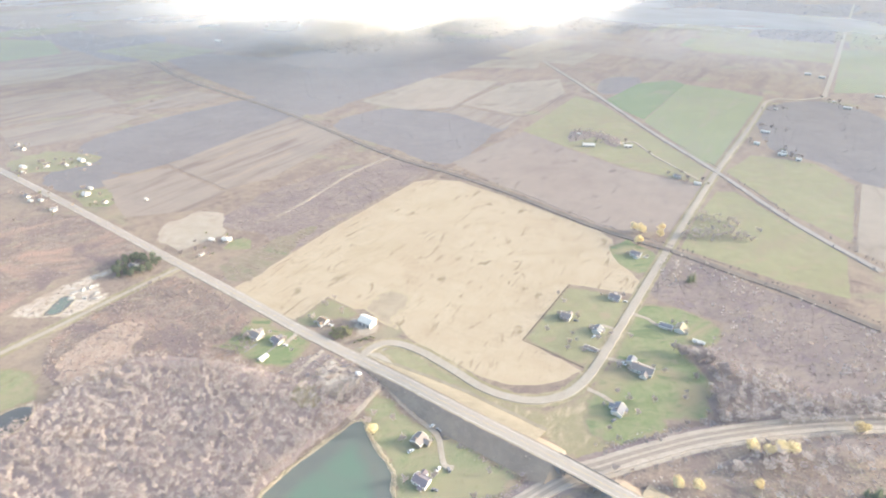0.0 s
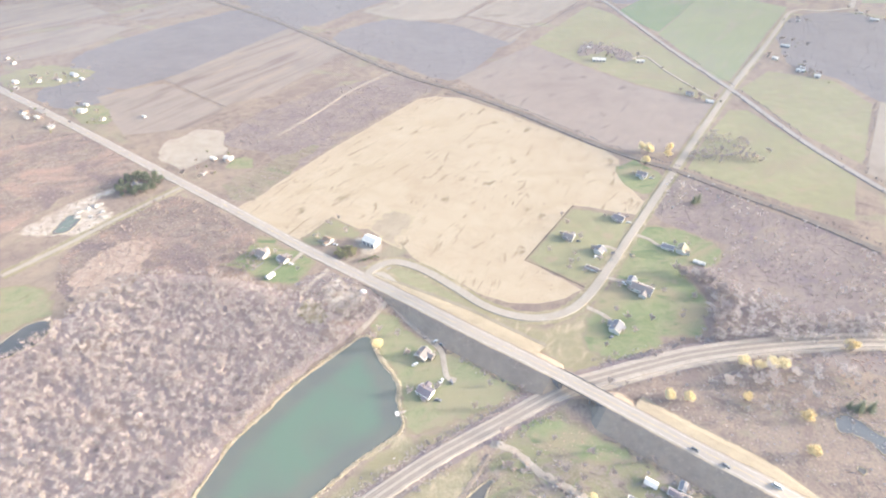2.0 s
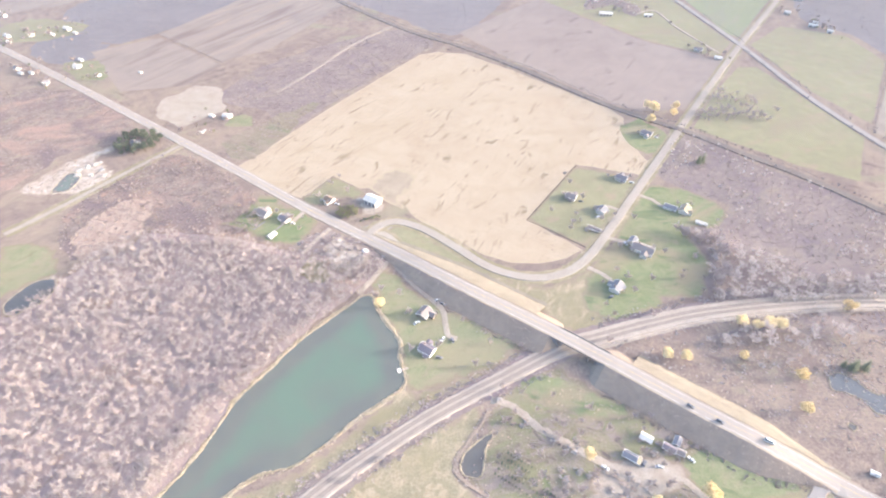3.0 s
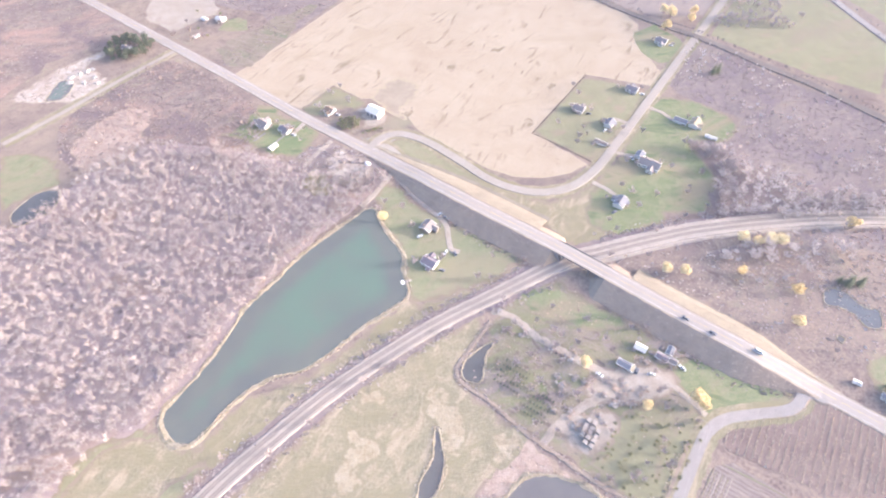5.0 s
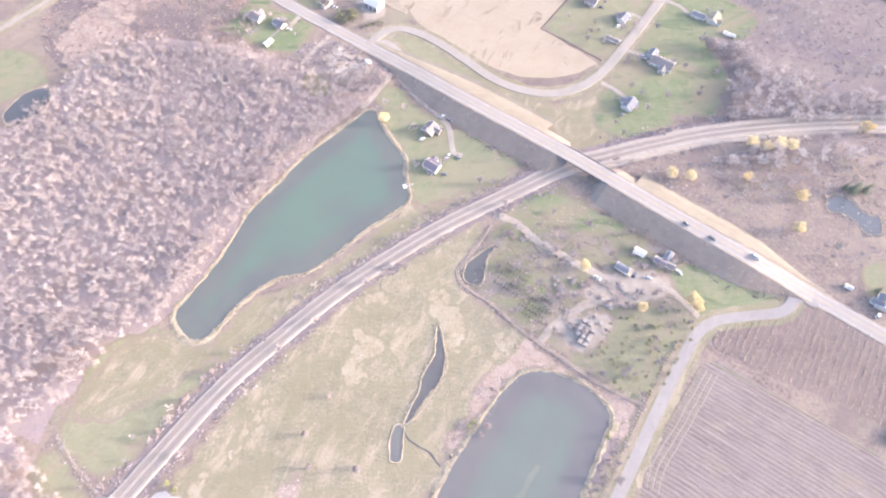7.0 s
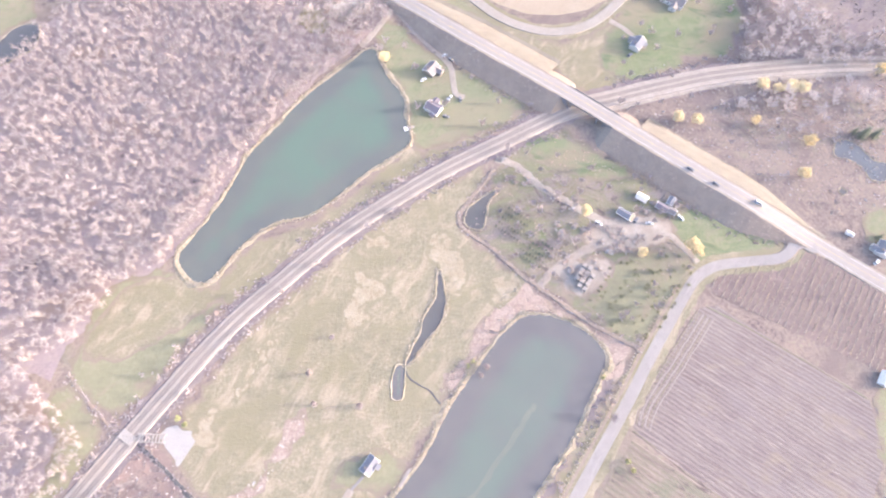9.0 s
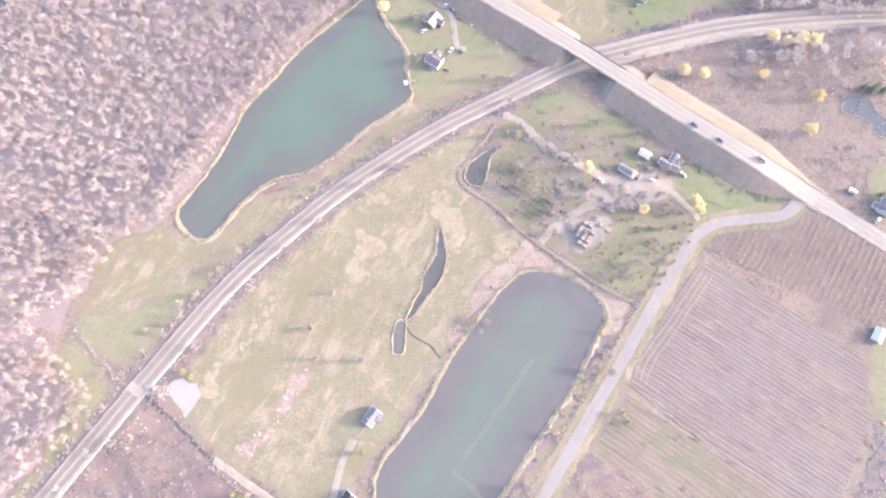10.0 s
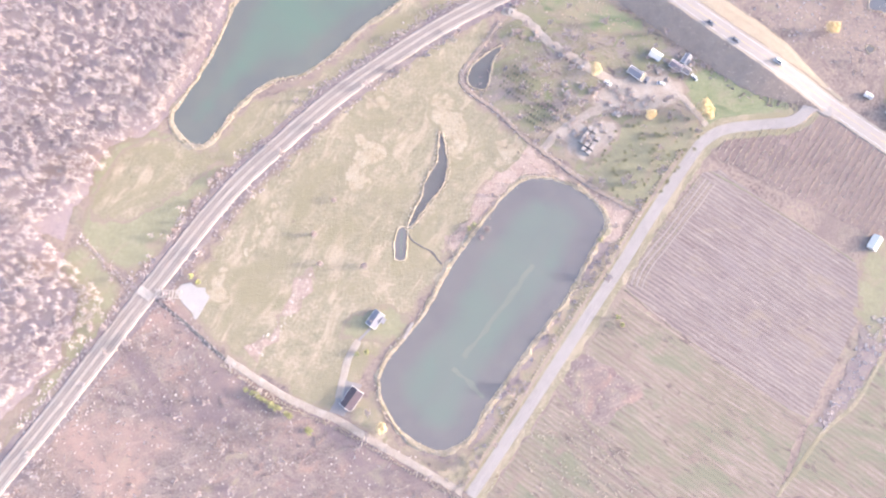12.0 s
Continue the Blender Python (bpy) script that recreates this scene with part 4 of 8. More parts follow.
def smooth(points, closed=False, step=4.0, rough=0.0, seed=0.0):
    """A flowing line through points, cut at even steps, with an uneven edge."""
    p = [Vector((a[0], a[1], 0)) for a in points]
    n = len(p)
    if closed and sum(p[i - 1].x * p[i].y - p[i].x * p[i - 1].y for i in range(n)) < 0:
        p.reverse()
    out = []
    for i in range(n if closed else n - 1):
        if closed:
            a, b, c, d = p[i - 1], p[i], p[(i + 1) % n], p[(i + 2) % n]
        else:
            a, b, c, d = p[max(i - 1, 0)], p[i], p[i + 1], p[min(i + 2, n - 1)]
        k = max(1, int((c - b).length / step))
        for j in range(k):
            u = j / k
            q = 0.5 * (2 * b + (c - a) * u + (2 * a - 5 * b + 4 * c - d) * u * u + (3 * b - a - 3 * c + d) * u ** 3)
            if rough:
                q = q + rough * Vector((noise.noise(q * 0.11 + Vector((seed, 0, 3))), noise.noise(q * 0.11 + Vector((0, seed, 9))), 0))
                q = q + rough * 0.5 * Vector((noise.noise(q * 0.5 + Vector((seed, 5, 3))), noise.noise(q * 0.5 + Vector((7, seed, 9))), 0))
            out.append(q)
    if not closed:
        out.append(p[-1])
    return out


def inside(pts, poly):
    """Which of the points (an array) lie inside an outline."""
    x, y = pts[:, 0], pts[:, 1]
    hit = np.zeros(len(pts), bool)
    for (x0, y0), (x1, y1) in zip(poly, poly[1:] + poly[:1]):
        if y0 != y1:
            hit ^= ((y0 > y) != (y1 > y)) & (x < (x1 - x0) * (y - y0) / (y1 - y0) + x0)
    return hit


def mesh_of(name, verts, faces, material):
    me = bpy.data.meshes.new(name)
    me.from_pydata([tuple(v) for v in verts], [], faces)
    me.materials.append(material)
    return me


def part(name, me, parent, label=""):
    ob = new(name, me)
    ob.parent = parent
    return tagged(ob, label)


LAYERS = []


def filled(line, gap, reach):
    """A flat triangle net inside a closed line; each vertex has its depth, from 0 at the outline to 1 at reach metres from it."""
    n = len(line)
    shore = np.array([(q.x, q.y) for q in line])
    gx, gy = np.meshgrid(np.arange(shore[:, 0].min(), shore[:, 0].max(), gap), np.arange(shore[:, 1].min(), shore[:, 1].max(), gap))
    mid = np.stack([gx.ravel(), gy.ravel()], 1)
    mid = mid[inside(mid, [tuple(s) for s in shore])]
    far_off = np.array([np.hypot(shore[:, 0] - p[0], shore[:, 1] - p[1]).min() for p in mid]) if len(mid) else np.zeros(0)
    mid, far_off = mid[far_off > 1.5], far_off[far_off > 1.5]
    flat = [Vector(tuple(p)) for p in shore] + [Vector(tuple(p)) for p in mid]
    out = geometry.delaunay_2d_cdt(flat, [(i, (i + 1) % n) for i in range(n)], [], 1, 0.0001)
    depths = []
    for came in out[3]:
        k = came[0] if came else 0
        depths.append(0.0 if k < n else min(1.0, float(far_off[k - n]) / reach))
    faces = []
    for f in out[2]:
        a, b, c = (out[0][i] for i in f[:3])
        faces.append(tuple(f) if (b - a).cross(c - a) > 0 else tuple(f)[::-1])
    return [(p.x, p.y) for p in out[0]], faces, depths


def sheet(name, key, z, material, label, category, step=4.0, rough=1.0, straight=False):
    """A flat patch of ground cover with an uneven outline."""
    pts = PLAN[key]
    LAYERS.append(key)
    far = max(abs(c) for a in pts for c in a) > 500
    z = 0.02 + (0.0025 if far else 0.0013) * len(LAYERS)
    if straight:
        line = []
        for a, b in zip(pts, pts[1:] + pts[:1]):
            line += smooth((a, b), False, step * (3 if far else 1), rough, len(key))[:-1]
    else:
        line = smooth(pts, True, step * (3 if far else 1), rough * (2 if far else 1), len(key))
    if (not straight or category == "lawn") and not far and material in ("lawn", "pasture", "grass", "meadow", "yard", "reed", "soil", "gravel", "sand", "dirt"):
        verts, faces, depths = filled(line, 2.0 if material == "reed" else 4.0, 3.0 if material == "reed" else 5.0)
        me = mesh_of(name, [(x, y, z) for x, y in verts], faces, MAT[material])
        me.attributes.new("edge", "FLOAT", "POINT").data.foreach_set("value", [1.0 - d for d in depths])
        return tagged(new(name, me), label, category, kind="structure")
    verts = [(q.x, q.y, z) for q in line]
    tris = geometry.tessellate_polygon([[Vector(v) for v in verts]])
    faces = []
    for a, b, c in tris:
        n = (Vector(verts[b]) - Vector(verts[a])).cross(Vector(verts[c]) - Vector(verts[a]))
        faces.append((a, b, c) if n.z > 0 else (a, c, b))
    return tagged(new(name, mesh_of(name, verts, faces, MAT[material])), label, category, kind="structure")


def normals(line):
    out = []
    for i, q in enumerate(line):
        d = (line[min(i + 1, len(line) - 1)] - line[max(i - 1, 0)]).normalized()
        out.append(Vector((-d.y, d.x, 0)))
    return out


def ribbon_mesh(name, line, profile, material, rough=0.0, closed=False):
    """A strip swept along a line. profile: (offset to the left, height) or a function of the step that gives these."""
    nn = normals(line)
    verts, faces = [], []
    for i, (q, n) in enumerate(zip(line, nn)):
        row = profile(i) if callable(profile) else profile
        for off, h in row:
            wob = rough * noise.noise(q * 0.3 + Vector((off, 0, 0))) if rough else 0.0
            p = q + n * (off + (wob if off > 0 else -wob))
            verts.append((p.x, p.y, h))
        w = len(row)
        if i:
            for j in range(w - 1):
                a = (i - 1) * w + j
                faces.append((a, a + w, a + w + 1, a + 1))
    if closed:
        for j in range(w - 1):
            a = (len(line) - 1) * w + j
            faces.append((a, j, j + 1, a + 1))
    return mesh_of(name, verts, faces, material)


def box(bm, x0, y0, z0, x1, y1, z1):
    v = [bm.verts.new(p) for p in ((x0, y0, z0), (x1, y0, z0), (x1, y1, z0), (x0, y1, z0), (x0, y0, z1), (x1, y0, z1), (x1, y1, z1), (x0, y1, z1))]
    for f in ((3, 2, 1, 0), (4, 5, 6, 7), (0, 1, 5, 4), (1, 2, 6, 5), (2, 3, 7, 6), (3, 0, 4, 7)):
        bm.faces.new([v[i] for i in f])


def done(name, bm, material):
    me = bpy.data.meshes.new(name)
    bm.to_mesh(me)
    bm.free()
    me.materials.append(material)
    return me


# ---- ground ----
ring = [(0, 0)] + [(r * math.cos(a), r * math.sin(a)) for r in (150, 400, 900, 2000, 4200, 7500) for a in np.linspace(0, 2 * math.pi, 48, endpoint=False)]
gf = [(0, 1 + i, 1 + (i + 1) % 48) for i in range(48)]
for k in range(5):
    gf += [(1 + k * 48 + i, 49 + k * 48 + i, 49 + k * 48 + (i + 1) % 48, 1 + k * 48 + (i + 1) % 48) for i in range(48)]
tagged(new("ground", mesh_of("ground", [(x, y, 0) for x, y in ring], gf, MAT["brush"])), "brown autumn scrubland reaching to the horizon", "ground", kind="structure")

FIELDS = (
    ("stubble_big", "stubble", 0.10, "pale tan stubble field with weedy dark streaks", "field"),
    ("plough_a", "plough", 0.10, "mauve brown ploughed field", "field"),
    ("green_a", "crop", 0.10, "bright green winter crop field", "field"),
    ("green_b", "cropdark", 0.12, "dark green crop field", "field"),
    ("green_c", "pasture", 0.10, "olive pasture round the farm", "field"),
    ("green_d", "pasture", 0.10, "olive green pasture beside the road", "field"),
    ("green_e", "pasture", 0.10, "olive green hay field with straight edges", "field"),
    ("green_f", "crop", 0.10, "distant green crop field", "field"),
    ("green_l", "crop", 0.10, "distant pale green field", "field"),
    ("tan_r", "tan", 0.10, "bare tan field", "field"),
    ("tan_b", "tan", 0.10, "cut tan field", "field"),
    ("tan_c", "tan", 0.10, "cut tan field beside the grade", "field"),
    ("tan_d", "tan", 0.10, "distant cut tan field", "field"),
    ("tan_e", "strip", 0.10, "small fallow field", "field"),
    ("strip_a", "strip", 0.10, "brown fallow strip field", "field"),
    ("strip_b", "strip", 0.10, "brown weedy field", "field"),
    ("strip_c", "strip", 0.10, "distant brown field", "field"),
    ("strip_d", "strip", 0.10, "distant sandy brown field", "field"),
    ("strip_e", "tan", 0.10, "distant pale field", "field"),
    ("strip_f", "strip", 0.10, "distant brown strip field", "field"),
    ("bare_a", "gravel", 0.10, "bare grey earth lot", "yard"),
    ("bare_b", "fallow", 0.10, "weedy reddish lot", "yard"),
    ("lawn_a", "lawn", 0.14, "green farmhouse lawn", "lawn"),
    ("lawn_barn", "pasture", 0.14, "olive lawn round the barn house", "lawn"),
    ("loop_apron", "grey_asphalt", 0.45, "pale paved road mouth", "road"),
    ("gravel_barn", "gravel", 0.18, "gravel barn yard", "yard"),
    ("lawn_west", "grass", 0.14, "bright green lawn between two houses", "lawn"),
    ("gravel_west", "sand", 0.14, "gravel and junk lot", "yard"),
    ("tan_west", "reed", 0.14, "patch of tan dry grass in the brush", "dry grass"),
    ("dirt_barn", "dirt", 0.18, "grey trampled earth behind the barn", "yard"),
    ("bush_field", "scrubred", 0.12, "pinkish rough weeds at the field corner", "weeds"),
    ("loop_grass", "pasture", 0.12, "grass strip inside the road loop", "verge"),
    ("verge_mid", "meadow", 0.12, "olive beige rough grass below the bend", "meadow"),
    ("lawn_n", "pasture", 0.14, "olive lawn of the roadside houses", "lawn"),
    ("lawn_top", "grass", 0.14, "green lawn by yellow trees", "lawn"),
    ("lawn_e", "grass", 0.14, "wide green mown lawn", "lawn"),
    ("lawn_pond", "lawn", 0.14, "green lawn between pond and embankment", "lawn"),
    ("lawn_wl", "lawn", 0.14, "green lawn beside the woods", "lawn"),
    ("lawn_fl", "pasture", 0.14, "distant roadside lawn", "lawn"),
    ("lawn_fl2", "lawn", 0.14, "distant house lawn", "lawn"),
    ("pit_sand", "sand", 0.12, "pale sand pit floor", "yard"),
    ("sand_b", "soil", 0.12, "orange brown clearing in the brush", "clearing"),
    ("meadow_w", "pasture", 0.12, "green meadow between woods and railway", "meadow"),
    ("bank_pond", "meadow", 0.10, "rough grass bank along the railway", "meadow"),
    ("meadow", "meadow", 0.12, "pale dry meadow with straw patches", "meadow"),
    ("meadow_s", "meadow", 0.12, "rough grass bank round the pond", "meadow"),
    ("junk_yard", "yard", 0.13, "trampled grass of the scrap yard", "yard"),
    ("lawn_junk", "grass", 0.17, "green lawn below the embankment", "lawn"),
    ("lawn_junk_b", "grass", 0.17, "patchy green lawn", "lawn"),
    ("lawn_orchard", "pasture", 0.17, "grass under young trees", "orchard"),
    ("dirt_junk", "gravel", 0.20, "grey dirt yard", "yard"),
    ("dirt_pallets", "gravel", 0.20, "grey dirt pad under stacked crates", "yard"),
    ("reed_pond", "soil", 0.20, "reddish reed bed at the pond head", "reed bed"),
    ("vine_field", "vines", 0.12, "brown vineyard rows", "vineyard"),
    ("furrow_field", "furrow", 0.12, "harvested field with straw furrows", "field"),
    ("strip_field", "fallow", 0.12, "weedy striped stubble field", "field"),
    ("corn_field", "fallow", 0.14, "reddish stubble strip", "field"),
    ("field_red", "scrubred", 0.12, "reddish weedy patch in the stubble", "weeds"),
    ("far_corner", "fallow", 0.12, "pale weedy corner field", "field"),
    ("copse_n", "scrubfloor", 0.12, "brown ground under bare farm trees", "scrubland"),
    ("hedge_se", "scrubfloor", 0.12, "mauve brown scrub ground", "scrubland"),
    ("verge_w", "pasture", 0.12, "green grass strip between wood and railway", "meadow"),
    ("yard_se", "pasture", 0.14, "rough grass yard", "yard"),
    ("lawn_se", "lawn", 0.14, "green house lawn", "lawn"),
    ("hill_dry", "dry", 0.12, "tan dry grass verge", "verge"),
    ("mud_e", "soil", 0.14, "reddish mud flat", "mud"),
    ("straw_a", "reed", 0.1, "patch of pale flattened dry grass", "dry grass"),
    ("straw_b", "reed", 0.1, "patch of pale flattened dry grass", "dry grass"),
    ("straw_c", "reed", 0.1, "patch of pale flattened dry grass", "dry grass"),
    ("straw_d", "reed", 0.1, "patch of pale dry grass along the creek", "dry grass"),
    ("straw_e", "reed", 0.1, "patch of pale flattened dry grass", "dry grass"),
    ("straw_f", "reed", 0.1, "pale dry reeds near the pond head", "dry grass"),
    ("straw_g", "soil", 0.1, "line of reddish dry brush", "dry grass"),
    ("lawn_cabin", "pasture", 0.16, "small green lawn round the cabin", "lawn"),
    ("brush_se", "brush", 0.10, "brown rough grass with bushes", "rough grass"),
    ("gravel_x", "white_gravel", 0.25, "white gravel pad at the rail crossing", "gravel pad"),
    ("pad_garage", "concrete", 0.22, "grey concrete drive before the garage", "driveway"),
)
SHARP = {"lawn_n", "strip_a", "strip_b", "strip_c", "strip_d", "strip_e", "strip_f", "tan_d", "tan_e", "green_b", "green_c", "green_f", "green_l", "strip_field", "furrow_field", "stubble_big", "green_e", "green_a", "green_d", "pad_garage", "vine_field", "corn_field", "far_corner", "tan_r", "plough_a", "tan_b", "tan_c"}
for key in ("wood_left", "wood_left_s", "wood_low", "brush_mid", "wood_e", "wood_far_a", "wood_far_b", "wood_far_c", "wood_far_d", "wood_far_e", "wood_far_f", "wood_far_g", "wood_far_h", "wood_far_i", "wood_far_j"):
    sheet("wood_floor", key, 0.05, "hazefloor" if "far" in key else "scrubred" if key == "brush_mid" else "scrubfloor" if key == "wood_e" else "woodfloor", "brown leaf-covered woodland floor", "woodland floor", rough=3)
for key in ("scrub_s", "scrub_e", "scrub_se", "brush_nw", "brush_n", "brush_road", "bank_east"):
    sheet("scrub_floor", key, 0.06, "scrubred" if key in ("scrub_s", "brush_nw") else "scrubfloor", "mauve brown scrub ground", "scrubland", rough=3)
for key, material, z, label, category in FIELDS:
    sheet(category.replace(" ", "_"), key, z, material, label, category, rough=1.2 if key in SHARP or category == "driveway" else 4.0 if category == "lawn" else 7.0 if category == "dry grass" else 5.0, straight=key in SHARP, step=3.0)
# ---- water ----
def shore_profile(q, w):
    """A low bank whose width comes and goes along the shore."""
    k = w * (0.35 + 0.9 * max(0.0, 0.4 + noise.noise(q * 0.05) + 0.6 * noise.noise(q * 0.21)))
    return ((-k, 0.1), (-k * 0.5, 0.42), (0.25, 0.16))



for key, material, label in (
    ("pond", "water", "large murky green pond with pale banks"), ("long_pond", "water_grey", "long grey-green pond with silt streaks"),
    ("small_pond", "water_dark", "small dark pond by the scrap yard"), ("creek", "water_dark", "narrow dark creek in the meadow"),
    ("creek_foot", "water_grey", "murky creek end"), ("wood_pond", "water_dark", "dark pond at the edge of the woods"),
    ("east_pond", "water_far", "grey pond with grassy island"), ("pit_pond", "water_grey", "green sand pit pond"), ("tarn", "water_dark", "tiny dark pool in mud")):
    small = key not in ("pond", "long_pond")
    w = 1.0 if small else 3.4 if key == "pond" else 4.0
    reach = 3.0 if small else 17.0
    line = smooth(PLAN[key], True, 2.0, 0.8, len(key))
    n = len(line)
    verts, faces, depths = filled(line, 4.0, reach)
    me = mesh_of("pond", [(x, y, 0.17) for x, y in verts], faces, MAT[material])
    me.attributes.new("depth", "FLOAT", "POINT").data.foreach_set("value", depths)
    ob = tagged(new("pond", me), label, "pond", kind="structure")
    part("bank", ribbon_mesh("bank", line + line[:1], lambda i: shore_profile(line[i % n], w), MAT["reed"], rough=0.8), ob, "pale reed and stone bank")

# sunken gravel bars in the long pond
for key in ("bar_a", "bar_b"):
    line = smooth(PLAN[key], False, 2.0, 0.6, 3)
    tagged(new("gravel_bar", ribbon_mesh("gravel_bar", line, ((-1.3, 0.174), (1.3, 0.174)), MAT["water_bar"], rough=1.6)), "pale gravel bar just under the water", "gravel bar", kind="structure")

# grass verges beside the roads
for key, label in (("loop_road", "olive grass verge of the loop road"), ("south_road", "grass verge of the country road"), ("side_road", "weedy verge of the side road"), ("loop_mouth", "grass verge at the road mouth")):
    line = smooth(PLAN[key], False, 3.0)
    tagged(new("verge", ribbon_mesh("verge", line, lambda i: ((-7.0, 0.195), (-3.4, 0.2), (3.4, 0.2), (7.0, 0.195)), MAT["meadow"], rough=2.2)), label, "verge", kind="structure")

# ---- roads ----
def road(name, key, width, material, label, category, z=0.3, step=5.0, rough=0.12):
    z = 0.5 * z + (0.45 if max(abs(c) for a in PLAN[key] for c in a) > 700 else 0.08)
    line = smooth(PLAN[key], False, step)
    h = width / 2
    return tagged(new(name, ribbon_mesh(name, line, ((-h - 0.3, 0.02), (-h, z), (0, z + 0.04), (h, z), (h + 0.3, 0.02)), MAT[material], rough=rough)), label, category, kind="structure")


road("road", "loop_road", 7.0, "asphalt", "pale grey country road", "road")
road("road", "loop_mouth", 7.0, "asphalt", "pale grey road mouth", "road", 0.29)
road("road", "far_link", 8.0, "asphalt", "pale country road at a bend", "road", 0.31)
road("road", "far_road", 9.0, "asphalt", "distant straight country road", "road")
road("road", "cross_road", 8.0, "grey_asphalt", "grey country road lined with weeds", "road", 0.33)
road("old_rail_grade", "old_grade", 8.0, "grade", "overgrown old railway grade", "railway grade", 0.6)
road("road", "side_road", 4.6, "asphalt", "pale gravel side road", "road")
road("lane", "farm_lane", 3.5, "gravel", "pale gravel farm lane", "lane", 0.25, 2.0, 0.5)
road("ditch", "sw_ditch", 1.6, "water_dark", "dark wet ditch", "ditch", 0.2, 2.0, 0.7)
road("ditch", "nw_ditch", 1.6, "slope", "dark weedy ditch", "ditch", 0.2, 2.0, 0.9)
for key in ("drive_west", "drive_west_b", "drive_pond", "drive_wood", "drive_junk", "track_cabin", "farm_drive", "drive_a", "drive_b", "drive_c", "drive_d"):
    road("driveway", key, 3.6, "gravel", "pale gravel driveway", "driveway", 0.26, 2.0, 0.5)
for key in ("junk_track_a", "junk_track_b"):
    road("track", key, 4.5, "gravel", "beige dirt track through the scrap yard", "track", 0.24, 2.0, 1.6)
for key in ("path_west_a", "path_west_b"):
    road("path", key, 1.3, "concrete", "narrow pale garden path", "path", 0.24, 2.0)
road("track", "track_ring", 2.6, "soil", "worn orange earth track loop in the clearing", "track", 0.2, 2.0, 0.6)
road("track", "track_e", 2.2, "tan", "pale worn track through the scrub", "track", 0.2, 2.0, 0.6)
road("hedge_line", "hedge_road", 1.2, "woodfloor", "dark weedy ditch beside the road", "hedge", 0.1, 3.0, 0.4)
road("path", "path_cabin", 1.2, "concrete", "narrow concrete path", "path", 0.24, 2.0)
road("track", "track_field", 4.0, "tan", "pale field track", "track", 0.2)
road("ditch", "creek_link", 0.8, "water_dark", "thin water channel", "ditch", 0.2, 1.5, 0.5)
road("path", "path_se", 2.0, "meadow", "pale worn field path", "path", 0.25, 3.0)
for key in ("rim_a", "rim_b", "rim_c"):
    road("field_edge", key, 0.9, "fallow", "pale unploughed edge between two fields", "field edge", 0.16, 3.0, 0.5)
# headland furrows that bend round the field's end
for k in range(6):
    line = smooth(PLAN["rim_c"], False, 2.0, 0.5, k)
    tagged(new("furrow", ribbon_mesh("furrow", [q - n * (2.0 + 1.5 * k) for q, n in zip(line, normals(line))], ((-0.35, 0.15), (0.0, 0.24), (0.35, 0.15)), MAT["tan" if k % 2 else "fallow"], rough=0.25)), "pale straw furrow along the field end", "furrow", kind="structure")
road("lane", "lane_field", 2.5, "fallow", "pale wheel track across stubble", "track", 0.22, 3.0)
road("hedge_line", "fence_n", 0.8, "bark", "dark weedy field edge", "hedge", 0.1, 3.0, 0.4)
road("berm", "berm_junk", 2.0, "slope", "low weedy earth berm", "berm", 0.5, 2.0, 0.8)


YELLOW = ((233.3, 204.0), (223.9, 179.2), (201.9, 219.1), (163.6, 218.9), (151.5, 220.7), (146.1, 129.4), (149.2, 125.2), (116.3, 124.7), (85.9, 151.5), (211.8, 247.4), (222.9, 244.9), (231.4, 246.5), (239.0, 245.5), (-43.4, 266.1), (296.7, 261.7), (-30.7, -51.3), (241.9, 558.0), (261.0, 549.0), (230.0, 531.6), (268.0, 564.6), (236.4, 566.0))
PINES = ((273.9, 211.6), (278.0, 209.5), (269.6, 209.4), (266.0, 212.5), (259.6, 136.9), (255.0, 452.7), (259.7, 454.5))
MEADOW_BUSHES = ((-68.0, 34.9), (-72.1, 51.2), (-62.0, 71.0), (-43.6, 34.1), (20.4, 51.4), (23.6, 56.2), (26.8, 75.8), (-150.0, 52.0), (-128.0, 84.0), (-139.0, 68.0))
FARM_BRIDGE = (-150.9, 16.7)
RAIL_CROSSING = (-163.4, 17.0)
DOCK_A = (-24.0, 211.9)
DOCK_B = (-18.4, -0.3)
CRATES = (81.8, 109.2)
TENT = (-60.5, 327.2)
ROAD_CARS = ((152.6, 181.6), (167.1, 170.2), (187.6, 155.1))
YARD_CARS = ((-1.8, 273.0), (2.4, 269.1), (124.3, 144.9), (116.0, 146.7), (93.4, 144.4), (143.8, 149.0), (8.7, 235.6), (1.9, 236.5))
